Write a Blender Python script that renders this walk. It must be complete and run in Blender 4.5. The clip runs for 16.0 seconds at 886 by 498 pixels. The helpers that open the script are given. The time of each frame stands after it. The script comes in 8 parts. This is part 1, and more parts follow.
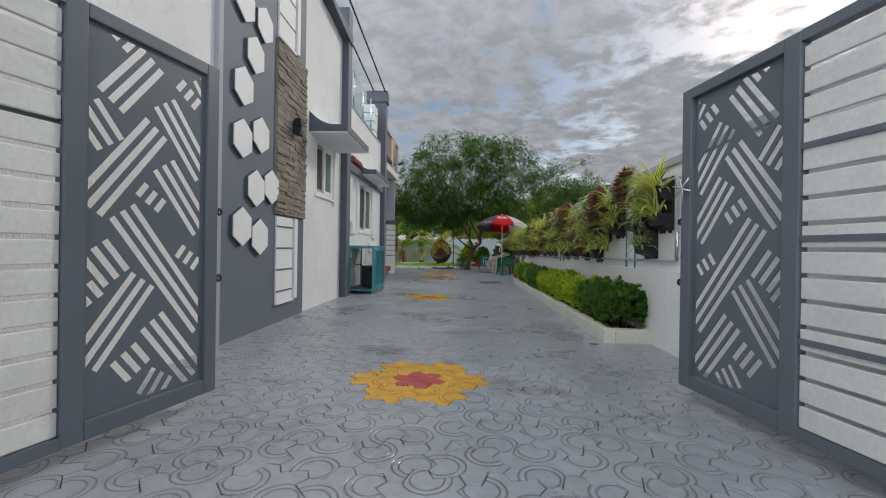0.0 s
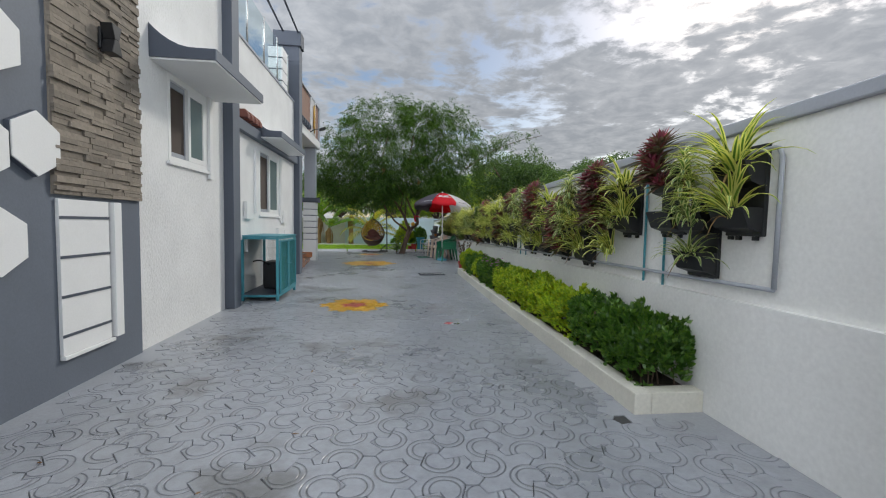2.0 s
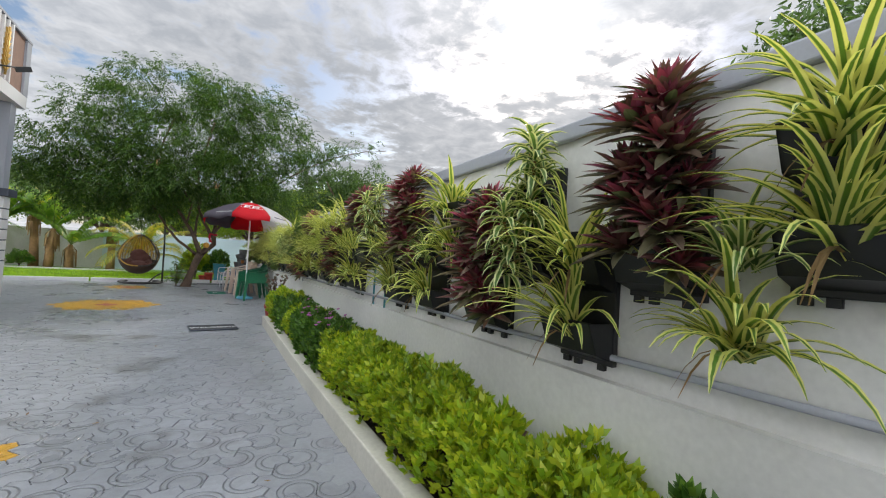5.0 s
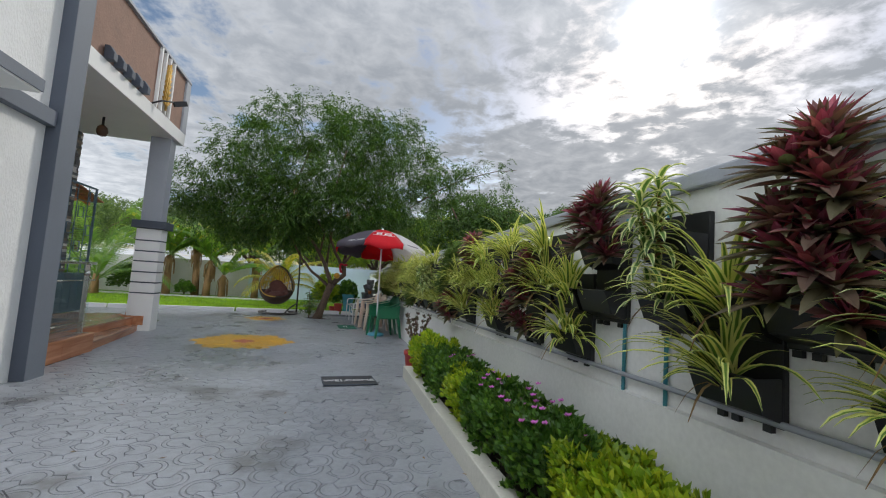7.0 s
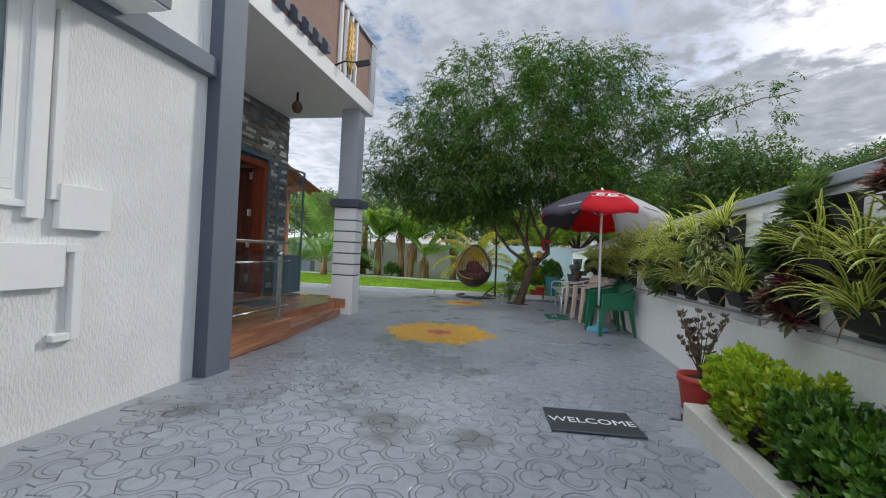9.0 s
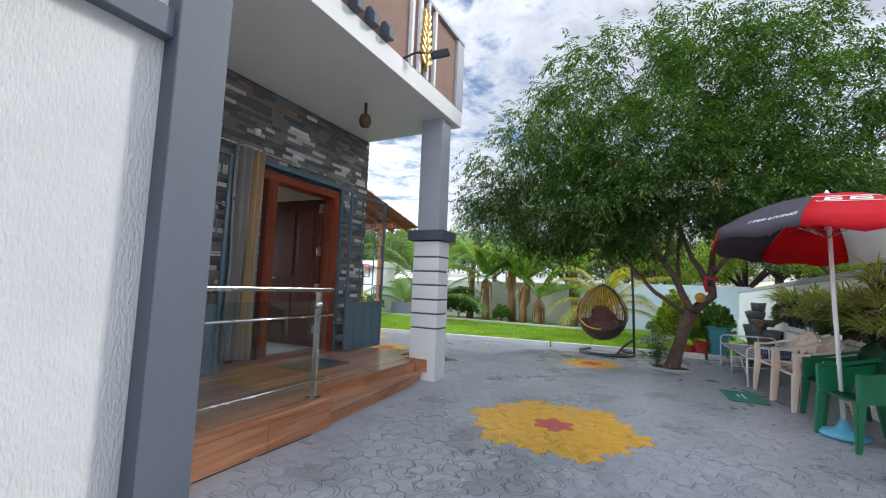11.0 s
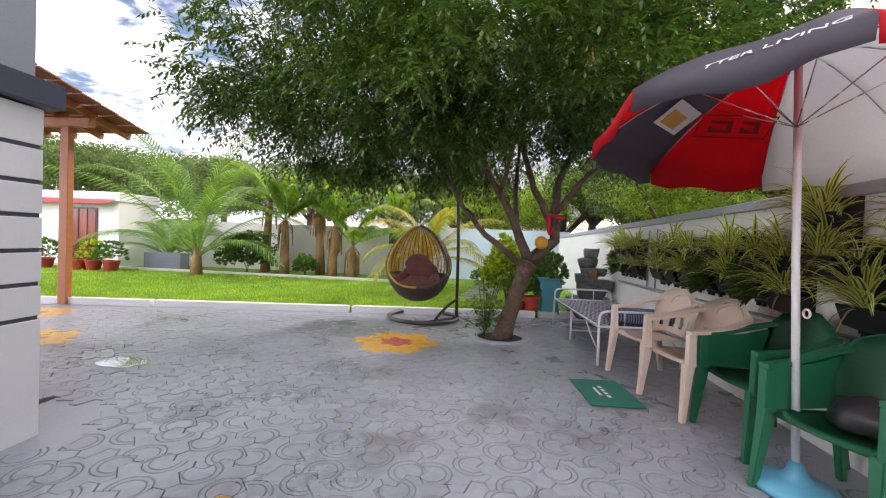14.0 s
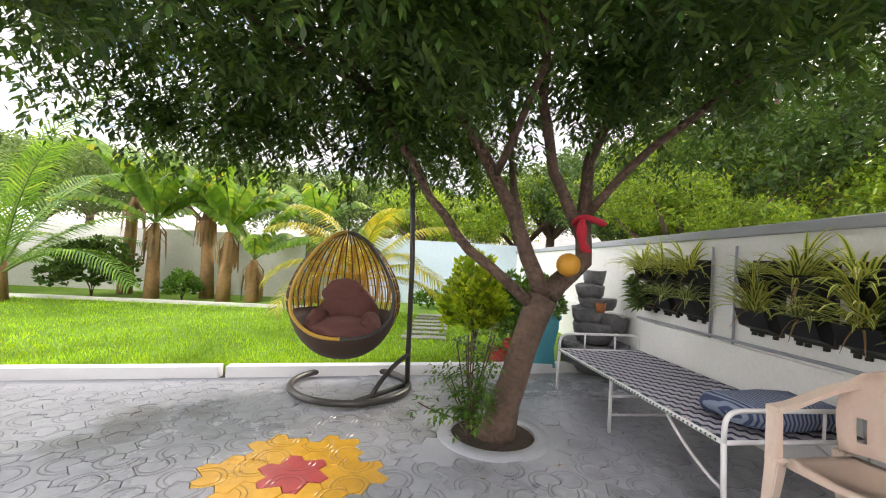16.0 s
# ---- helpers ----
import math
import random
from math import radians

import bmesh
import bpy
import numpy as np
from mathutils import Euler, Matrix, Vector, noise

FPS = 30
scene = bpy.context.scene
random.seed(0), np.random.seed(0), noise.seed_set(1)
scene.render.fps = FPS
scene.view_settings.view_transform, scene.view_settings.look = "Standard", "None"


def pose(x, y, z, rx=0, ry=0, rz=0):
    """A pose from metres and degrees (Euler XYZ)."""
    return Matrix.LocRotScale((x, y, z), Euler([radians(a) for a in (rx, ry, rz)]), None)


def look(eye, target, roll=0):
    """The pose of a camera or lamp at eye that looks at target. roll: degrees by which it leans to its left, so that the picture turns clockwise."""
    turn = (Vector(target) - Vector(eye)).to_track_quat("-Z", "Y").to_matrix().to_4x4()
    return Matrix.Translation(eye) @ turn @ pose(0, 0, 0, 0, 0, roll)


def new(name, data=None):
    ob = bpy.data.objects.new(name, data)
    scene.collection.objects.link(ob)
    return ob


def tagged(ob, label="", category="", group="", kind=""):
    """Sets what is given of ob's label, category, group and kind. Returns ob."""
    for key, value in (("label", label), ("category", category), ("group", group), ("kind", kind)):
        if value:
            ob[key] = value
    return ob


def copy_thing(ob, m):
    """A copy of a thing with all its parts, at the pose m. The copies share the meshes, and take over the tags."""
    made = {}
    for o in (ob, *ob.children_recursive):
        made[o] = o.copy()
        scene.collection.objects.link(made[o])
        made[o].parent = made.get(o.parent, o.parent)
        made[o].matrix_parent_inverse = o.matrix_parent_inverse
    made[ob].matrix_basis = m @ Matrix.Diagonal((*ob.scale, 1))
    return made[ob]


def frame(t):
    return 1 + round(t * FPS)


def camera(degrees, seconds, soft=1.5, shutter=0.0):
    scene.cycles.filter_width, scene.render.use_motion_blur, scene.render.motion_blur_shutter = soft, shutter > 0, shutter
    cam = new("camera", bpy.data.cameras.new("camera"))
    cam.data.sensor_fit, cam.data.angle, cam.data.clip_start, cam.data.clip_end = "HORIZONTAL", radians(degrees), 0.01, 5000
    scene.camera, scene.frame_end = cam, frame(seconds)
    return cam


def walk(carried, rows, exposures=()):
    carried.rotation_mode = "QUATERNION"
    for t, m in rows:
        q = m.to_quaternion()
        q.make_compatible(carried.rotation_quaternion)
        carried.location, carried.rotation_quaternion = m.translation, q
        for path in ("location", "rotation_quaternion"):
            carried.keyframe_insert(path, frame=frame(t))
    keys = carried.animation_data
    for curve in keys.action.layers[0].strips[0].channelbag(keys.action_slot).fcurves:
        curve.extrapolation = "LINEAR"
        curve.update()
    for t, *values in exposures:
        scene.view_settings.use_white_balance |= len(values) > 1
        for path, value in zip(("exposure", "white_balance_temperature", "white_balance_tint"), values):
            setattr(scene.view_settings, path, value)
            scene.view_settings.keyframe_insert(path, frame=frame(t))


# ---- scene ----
cam = camera(94.4, 16.0, soft=1.1)
# seconds, eye, aim, roll
ROWS = [
    (0, (0.245, 1.95, 0.99), (0.161, 3.948, 0.987), 0.9),
    (0.5, (0.175, 2.456, 1.045), (0.106, 4.455, 1.015), 1.0),
    (1, (0.186, 2.936, 1.089), (0.157, 4.935, 1.021), 1.1),
    (1.5, (0.195, 3.423, 1.18), (0.265, 5.419, 1.083), 1.0),
    (2, (0.198, 3.947, 1.238), (0.438, 5.929, 1.121), 1.1),
    (2.5, (0.315, 4.487, 1.244), (0.767, 6.432, 1.128), 1.6),
    (3, (0.491, 5.019, 1.247), (1.151, 6.905, 1.147), 2.5),
    (3.2, (0.559, 5.24, 1.253), (1.289, 7.1, 1.157), 2.6),
    (5.3, (0.968, 7.365, 1.206), (1.974, 9.09, 1.301), 3.6),
    (5.5, (0.974, 7.54, 1.221), (1.97, 9.27, 1.339), 3.6),
    (6, (1.004, 7.985, 1.313), (1.919, 9.755, 1.485), 3.9),
    (6.5, (0.943, 8.475, 1.3), (1.696, 10.318, 1.492), 3.9),
    (7, (0.834, 8.934, 1.267), (1.348, 10.86, 1.428), 3.9),
    (7.5, (0.755, 9.431, 1.244), (0.986, 11.415, 1.342), 3.6),
    (8, (0.684, 9.923, 1.193), (0.658, 11.923, 1.231), 3.1),
    (8.5, (0.675, 10.437, 1.191), (0.45, 12.424, 1.198), 2.9),
    (9, (0.612, 10.949, 1.181), (0.228, 12.912, 1.197), 2.8),
    (9.5, (0.555, 11.442, 1.206), (0.006, 13.364, 1.284), 2.7),
    (10, (0.439, 11.906, 1.258), (-0.295, 13.758, 1.431), 2.4),
    (10.2, (0.399, 12.095, 1.282), (-0.412, 13.911, 1.489), 2.3),
    (12.3, (0.264, 14.062, 1.234), (-0.692, 15.817, 1.293), 1.4),
    (12.5, (0.247, 14.278, 1.221), (-0.636, 16.072, 1.253), 1.3),
    (13, (0.242, 14.807, 1.248), (-0.425, 16.693, 1.22), 1.3),
    (13.5, (0.24, 15.34, 1.24), (-0.181, 17.295, 1.186), 1.4),
    (14, (0.205, 15.901, 1.235), (0.034, 17.893, 1.189), 2.3),
    (14.5, (0.141, 16.503, 1.248), (0.065, 18.501, 1.221), 2.5),
    (15, (0.048, 17.098, 1.252), (0.033, 19.098, 1.257), 2.9),
    (15.5, (-0.038, 17.685, 1.27), (0.031, 19.684, 1.308), 3.2),
    (16, (-0.157, 18.321, 1.263), (0.018, 20.313, 1.294), 3.2),
]
EXPO = [(0.0, -0.42, 6500, 10), (2.0, -0.18, 6400, 9), (3.0, -0.15, 6400, 9), (5.5, 0.22, 6600, 10), (6.5, -0.05, 6500, 9), (7.5, -0.25, 6300, 9), (9.0, -0.10, 6200, 10), (10.0, 0.04, 6100, 10), (12.3, 0.58, 6200, 17), (14.0, 0.62, 6700, 21), (16.0, 1.08, 7100, 17)]
walk(cam, [(t, look(e, a, r)) for t, e, a, r in ROWS], EXPO)


# ---- world and sun ----
SUN = Vector((0.58, 0.62, 0.527)).normalized()
world = bpy.data.worlds.new("sky")
scene.world = world
world.use_nodes = True
wt = world.node_tree
wt.nodes.clear()


def wnode(kind, **kw):
    n = wt.nodes.new(kind)
    for k, v in kw.items():
        n.inputs[k].default_value = v
    return n


w_out = wt.nodes.new("ShaderNodeOutputWorld")
w_sky = wt.nodes.new("ShaderNodeTexSky")
w_sky.sky_type = "NISHITA"
w_sky.sun_disc = False
w_sky.sun_elevation = math.asin(SUN.z)
w_sky.sun_rotation = math.atan2(SUN.x, SUN.y)
w_blue = wnode("ShaderNodeBackground", Strength=0.11)
wt.links.new(w_sky.outputs[0], w_blue.inputs["Color"])
w_co = wt.nodes.new("ShaderNodeTexCoord")
w_sep = wt.nodes.new("ShaderNodeSeparateXYZ")
wt.links.new(w_co.outputs["Generated"], w_sep.inputs[0])


def wmath(op, a, b=None, clamp=False):
    n = wt.nodes.new("ShaderNodeMath")
    n.operation, n.use_clamp = op, clamp
    for i, v in enumerate((a, b)):
        if v is None:
            continue
        if isinstance(v, (int, float)):
            n.inputs[i].default_value = v
        else:
            wt.links.new(v, n.inputs[i])
    return n.outputs[0]


# cloud layer on a plane far above
w_h = wmath("MAXIMUM", wmath("ADD", w_sep.outputs[2], 0.12), 0.05)
w_comb = wt.nodes.new("ShaderNodeCombineXYZ")
wt.links.new(wmath("DIVIDE", w_sep.outputs[0], w_h), w_comb.inputs[0])
wt.links.new(wmath("DIVIDE", w_sep.outputs[1], w_h), w_comb.inputs[1])
w_n1 = wnode("ShaderNodeTexNoise", Scale=1.1, Detail=9.0, Roughness=0.62, Distortion=0.5)
w_n2 = wnode("ShaderNodeTexNoise", Scale=7.5, Detail=9.0, Roughness=0.6, Distortion=0.3)
for n in (w_n1, w_n2):
    wt.links.new(w_comb.outputs[0], n.inputs["Vector"])
w_sum = wmath("ADD", wmath("MULTIPLY", w_n1.outputs[0], 0.7), wmath("MULTIPLY", w_n2.outputs[0], 0.3))
w_cov = wt.nodes.new("ShaderNodeMapRange")
w_cov.interpolation_type = "SMOOTHSTEP"
for k, v in (("From Min", 0.405), ("From Max", 0.50), ("To Min", 0.0), ("To Max", 0.95)):
    w_cov.inputs[k].default_value = v
wt.links.new(w_sum, w_cov.inputs["Value"])
w_ramp = wt.nodes.new("ShaderNodeValToRGB")
w_ramp.color_ramp.elements[0].position, w_ramp.color_ramp.elements[0].color = 0.36, (0.80, 0.82, 0.86, 1)
w_ramp.color_ramp.elements[1].position, w_ramp.color_ramp.elements[1].color = 0.62, (0.56, 0.59, 0.64, 1)
wt.links.new(w_n2.outputs[0], w_ramp.inputs[0])
# clouds shine brighter where the sun stands behind them
w_dot = wt.nodes.new("ShaderNodeVectorMath")
w_dot.operation = "DOT_PRODUCT"
w_dot.inputs[1].default_value = SUN
wt.links.new(w_co.outputs["Generated"], w_dot.inputs[0])
w_glow = wmath("ADD", wmath("MULTIPLY", wmath("POWER", wmath("MAXIMUM", w_dot.outputs["Value"], 0.0), 400.0), 2.5),
               wmath("MULTIPLY", wmath("POWER", wmath("MAXIMUM", w_dot.outputs["Value"], 0.0), 12.0), 0.16))
w_cloud = wt.nodes.new("ShaderNodeBackground")
wt.links.new(w_ramp.outputs[0], w_cloud.inputs["Color"])
# an overcast sky is brightest overhead
w_zen = wmath("ADD", 0.56, wmath("MULTIPLY", wmath("POWER", wmath("MAXIMUM", w_sep.outputs[2], 0.0), 3.0), 1.9))
# unseen clouds opposite the sun are raised further, as fill for shaded faces
w_anti_fill = wmath("MULTIPLY", wmath("POWER", wmath("MULTIPLY", wmath("SUBTRACT", 1.0, w_dot.outputs["Value"]), 0.5), 2.5), 12.0)
w_zen = wmath("ADD", w_zen, w_anti_fill)
wt.links.new(wmath("ADD", w_glow, w_zen), w_cloud.inputs["Strength"])
w_mix = wt.nodes.new("ShaderNodeMixShader")
wt.links.new(w_cov.outputs[0], w_mix.inputs[0])
wt.links.new(w_blue.outputs[0], w_mix.inputs[1])
wt.links.new(w_cloud.outputs[0], w_mix.inputs[2])
wt.links.new(w_mix.outputs[0], w_out.inputs[0])

sun_data = bpy.data.lights.new("sun", "SUN")
sun_data.energy, sun_data.angle, sun_data.color = 1.6, radians(7.0), (1.0, 0.95, 0.86)
sun = new("sun", sun_data)
sun.matrix_world = look(SUN * 60, (0, 0, 0))


# ---- materials ----


def nodes(name):
    m = bpy.data.materials.new(name)
    m.use_nodes = True
    return m, m.node_tree, m.node_tree.nodes["Principled BSDF"]


def link(t, a, b):
    t.links.new(a, b)


def tex(t, kind, scale, co=None, **kw):
    n = t.nodes.new(kind)
    n.inputs["Scale"].default_value = scale
    for k, v in kw.items():
        n.inputs[k].default_value = v
    if co is not None:
        link(t, co, n.inputs["Vector"])
    return n


def ramp(t, fac, stops):
    r = t.nodes.new("ShaderNodeValToRGB")
    e = r.color_ramp.elements
    while len(e) < len(stops):
        e.new(0.5)
    for el, (p, c) in zip(e, stops):
        el.position, el.color = p, (*c, 1)
    link(t, fac, r.inputs[0])
    return r.outputs[0]


def mixc(t, fac, a, b, mode="MIX"):
    n = t.nodes.new("ShaderNodeMix")
    n.data_type, n.blend_type = "RGBA", mode
    for i, v in ((0, fac), (6, a), (7, b)):
        if isinstance(v, (int, float)):
            n.inputs[i].default_value = v
        elif isinstance(v, tuple):
            n.inputs[i].default_value = (*v, 1)
        else:
            link(t, v, n.inputs[i])
    return n.outputs[2]


def mth(t, op, a, b=0.0, clamp=False):
    n = t.nodes.new("ShaderNodeMath")
    n.operation, n.use_clamp = op, clamp
    for i, v in enumerate((a, b)):
        if isinstance(v, (int, float)):
            n.inputs[i].default_value = v
        else:
            link(t, v, n.inputs[i])
    return n.outputs[0]


def bump(t, bsdf, height, strength, dist=0.01):
    b = t.nodes.new("ShaderNodeBump")
    b.inputs["Strength"].default_value, b.inputs["Distance"].default_value = strength, dist
    link(t, height, b.inputs["Height"])
    if bsdf.inputs["Normal"].is_linked:
        link(t, bsdf.inputs["Normal"].links[0].from_socket, b.inputs["Normal"])
    link(t, b.outputs[0], bsdf.inputs["Normal"])


def surf(name, col, rough=0.5, vary=0.12, grain=60.0, relief=0.15, metal=0.0, spots=1.2, coat=0.0, dist=0.004, trans=0.0, obj=0.0):
    """Paint, plaster, plastic, metal: two scales of stain and a fine relief."""
    m, t, b = nodes(name)
    co = t.nodes.new("ShaderNodeNewGeometry").outputs["Position"]
    n1 = tex(t, "ShaderNodeTexNoise", spots, co, Detail=6.0, Roughness=0.65)
    n2 = tex(t, "ShaderNodeTexNoise", grain, co, Detail=4.0)
    f = mth(t, "ADD", mth(t, "MULTIPLY", n1.outputs[0], 0.65), mth(t, "MULTIPLY", n2.outputs[0], 0.35))
    lo = tuple(c * (1 - vary * 1.4) for c in col)
    hi = tuple(min(1, c * (1 + vary)) for c in col)
    c = ramp(t, f, [(0.3, lo), (0.7, hi)])
    if obj:
        oi = t.nodes.new("ShaderNodeObjectInfo")
        c = mixc(t, 1.0, c, ramp(t, oi.outputs["Random"], [(0, (1 - obj,) * 3), (1, (1 + obj,) * 3)]), "MULTIPLY")
    link(t, c, b.inputs["Base Color"])
    b.inputs["Metallic"].default_value = metal
    b.inputs["Coat Weight"].default_value = coat
    link(t, mth(t, "ADD", mth(t, "MULTIPLY", n1.outputs[0], 0.25), rough - 0.12), b.inputs["Roughness"])
    if relief:
        bump(t, b, n2.outputs[0], relief, dist)
    return m


def leafmat(name, stops, rough=0.45, trans=0.35, veins=False, bands=None):
    """Foliage: colour varies from leaf to leaf; light shines through thin blades."""
    m, t, b = nodes(name)
    g = t.nodes.new("ShaderNodeNewGeometry")
    c = ramp(t, g.outputs["Random Per Island"], stops)
    co = g.outputs["Position"]
    n1 = tex(t, "ShaderNodeTexNoise", 1.6, co, Detail=3.0)
    c = mixc(t, 1.0, c, ramp(t, n1.outputs[0], [(0.3, (0.7, 0.72, 0.7)), (0.7, (1.25, 1.2, 1.1))]), "MULTIPLY")
    if bands:
        uv = t.nodes.new("ShaderNodeUVMap")
        sp = t.nodes.new("ShaderNodeSeparateXYZ")
        link(t, uv.outputs[0], sp.inputs[0])
        e = mth(t, "ABSOLUTE", mth(t, "SUBTRACT", sp.outputs[0], 0.5))
        k = ramp(t, e, bands[0])
        c = mixc(t, k, c, bands[1])
    link(t, c, b.inputs["Base Color"])
    b.inputs["Roughness"].default_value = rough
    tr = t.nodes.new("ShaderNodeBsdfTranslucent")
    link(t, mixc(t, 1.0, c, (1.35, 1.25, 0.7), "MULTIPLY"), tr.inputs["Color"])
    ms = t.nodes.new("ShaderNodeMixShader")
    ms.inputs[0].default_value = trans
    link(t, b.outputs[0], ms.inputs[1])
    link(t, tr.outputs[0], ms.inputs[2])
    link(t, ms.outputs[0], t.nodes["Material Output"].inputs["Surface"])
    return m


def plaster(name, col, scale, strength):
    """Textured white plaster with short upright strokes."""
    m, t, b = nodes(name)
    co = t.nodes.new("ShaderNodeNewGeometry").outputs["Position"]
    mp = t.nodes.new("ShaderNodeMapping")
    mp.inputs["Scale"].default_value = (scale, scale, scale * 0.33)
    link(t, co, mp.inputs["Vector"])
    v = tex(t, "ShaderNodeTexVoronoi", 1.0, mp.outputs[0])
    v.feature = "F1"
    n1 = tex(t, "ShaderNodeTexNoise", 0.9, co, Detail=7.0, Roughness=0.7)
    n2 = tex(t, "ShaderNodeTexNoise", 1.6, mp.outputs[0], Detail=3.0)
    link(t, ramp(t, n1.outputs[0], [(0.28, tuple(c * 0.86 for c in col)), (0.6, col)]), b.inputs["Base Color"])
    b.inputs["Roughness"].default_value = 0.75
    h = mth(t, "ADD", mth(t, "MULTIPLY", v.outputs[0], 0.6), n2.outputs[0])
    bump(t, b, h, strength, 0.012)
    return m


M_WHITE = plaster("white_textured_plaster", (0.80, 0.80, 0.79), 62.0, 0.60)
M_WALLW = surf("white_wall_paint", (0.78, 0.78, 0.76), 0.7, 0.10, 40, 0.12, spots=0.7)
M_SMOOTH = surf("smooth_white_paint", (0.80, 0.80, 0.79), 0.6, 0.05, 90, 0.05)
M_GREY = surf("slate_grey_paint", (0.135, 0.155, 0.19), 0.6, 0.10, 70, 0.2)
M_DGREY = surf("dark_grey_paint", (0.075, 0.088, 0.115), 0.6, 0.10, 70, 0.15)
M_LGREY = surf("light_grey_paint", (0.36, 0.38, 0.42), 0.6, 0.08, 70, 0.15)
M_BLACK = surf("black_plastic", (0.012, 0.013, 0.015), 0.42, 0.2, 80, 0.05)
M_GATE = surf("gate_grey_enamel", (0.105, 0.125, 0.145), 0.38, 0.10, 120, 0.08)
M_SLAT = surf("off_white_slat_paint", (0.62, 0.62, 0.60), 0.45, 0.14, 50, 0.1, spots=2.0)
M_STONE = surf("split_sandstone", (0.25, 0.215, 0.175), 0.85, 0.25, 35, 0.7, spots=2.5, dist=0.008, obj=0.22)
M_CREAM = surf("cream_kerb_paint", (0.62, 0.60, 0.52), 0.65, 0.14, 45, 0.25)
M_SOIL = surf("dark_soil", (0.045, 0.032, 0.022), 0.95, 0.4, 40, 1.0, dist=0.02)
M_TEAL = surf("teal_enamel", (0.055, 0.27, 0.33), 0.45, 0.15, 60, 0.1)
M_NET = surf("green_shade_net", (0.02, 0.16, 0.10), 0.8, 0.2, 80, 0.3)
M_STEEL = surf("brushed_steel", (0.62, 0.62, 0.61), 0.25, 0.08, 200, 0.05, metal=1.0)
M_REDP = surf("red_clay_pot_paint", (0.42, 0.045, 0.035), 0.5, 0.15, 50, 0.15)
M_BLUEP = surf("turquoise_pot_paint", (0.05, 0.30, 0.36), 0.5, 0.15, 50, 0.15)
M_BARK = surf("grey_brown_bark", (0.13, 0.085, 0.06), 0.9, 0.4, 26, 1.0, spots=5.0, dist=0.03)
M_BROWNW = surf("terracotta_brown_plaster", (0.30, 0.185, 0.14), 0.8, 0.16, 30, 0.6, spots=3.0, dist=0.01)
M_GOLD = surf("gilded_plaster", (0.62, 0.38, 0.09), 0.35, 0.15, 40, 0.1, metal=0.4)
M_GRILL = surf("blue_grey_grille_enamel", (0.12, 0.185, 0.24), 0.45, 0.12, 80, 0.08)
M_PINK = surf("beige_pink_plastic", (0.72, 0.58, 0.48), 0.34, 0.06, 60, 0.03)
M_GREEN = surf("green_plastic", (0.012, 0.135, 0.062), 0.35, 0.10, 60, 0.03)
M_WIRON = surf("white_enamelled_tube", (0.72, 0.72, 0.72), 0.35, 0.08, 90, 0.04)
M_TILEORANGE = surf("orange_brown_timber", (0.42, 0.145, 0.045), 0.5, 0.2, 30, 0.2)
M_ROOFRED = surf("red_roof_sheet", (0.42, 0.06, 0.06), 0.55, 0.15, 30, 0.15)
M_FARW = surf("aged_boundary_wall_paint", (0.58, 0.57, 0.53), 0.8, 0.18, 20, 0.2, spots=0.5)
# back wall again, the blue of its shade put into the colour
M_FARB = surf("far_wall_paint_blue_shade", (0.48, 0.58, 0.64), 0.8, 0.12, 20, 0.2, spots=0.5)
M_INT = surf("cream_room_paint", (0.70, 0.62, 0.45), 0.7, 0.05, 60, 0.05)
# near-black colour puts the shade of unlit rooms onto their surfaces
M_UNLIT = surf("unlit_room_dark", (0.08, 0.06, 0.05), 0.8, 0.1, 60, 0.0)
M_CUSH = surf("maroon_cushion_cloth", (0.14, 0.055, 0.045), 0.8, 0.2, 90, 0.4, obj=0.0)
M_SOILPATH = surf("grey_concrete", (0.30, 0.30, 0.29), 0.8, 0.15, 40, 0.3)


def wood(name, dark, light, axis=1, scale=6.0, rough=0.45, obj=0.2):
    m, t, b = nodes(name)
    co = t.nodes.new("ShaderNodeNewGeometry").outputs["Position"]
    mp = t.nodes.new("ShaderNodeMapping")
    s = [scale * 6] * 3
    s[axis] = scale * 0.35
    mp.inputs["Scale"].default_value = s
    link(t, co, mp.inputs["Vector"])
    n = tex(t, "ShaderNodeTexNoise", 1.0, mp.outputs[0], Detail=6.0, Roughness=0.6, Distortion=0.8)
    c = ramp(t, n.outputs[0], [(0.3, dark), (0.7, light)])
    oi = t.nodes.new("ShaderNodeObjectInfo")
    c = mixc(t, 1.0, c, ramp(t, oi.outputs["Random"], [(0, (1 - obj,) * 3), (1, (1 + obj,) * 3)]), "MULTIPLY")
    link(t, c, b.inputs["Base Color"])
    b.inputs["Roughness"].default_value = rough
    bump(t, b, n.outputs[0], 0.12, 0.003)
    return m


M_DOORW = wood("reddish_teak", (0.13, 0.022, 0.009), (0.31, 0.065, 0.022), 2, 4.0, 0.32)
M_DOORD = wood("dark_teak_leaf", (0.045, 0.010, 0.006), (0.12, 0.028, 0.014), 2, 4.0, 0.35)
M_TILEW = wood("wood_look_tile", (0.27, 0.135, 0.08), (0.50, 0.29, 0.19), 1, 2.2, 0.2, 0.16)
M_TILER = wood("wood_look_riser_tile", (0.34, 0.13, 0.06), (0.58, 0.28, 0.15), 1, 2.2, 0.25, 0.14)


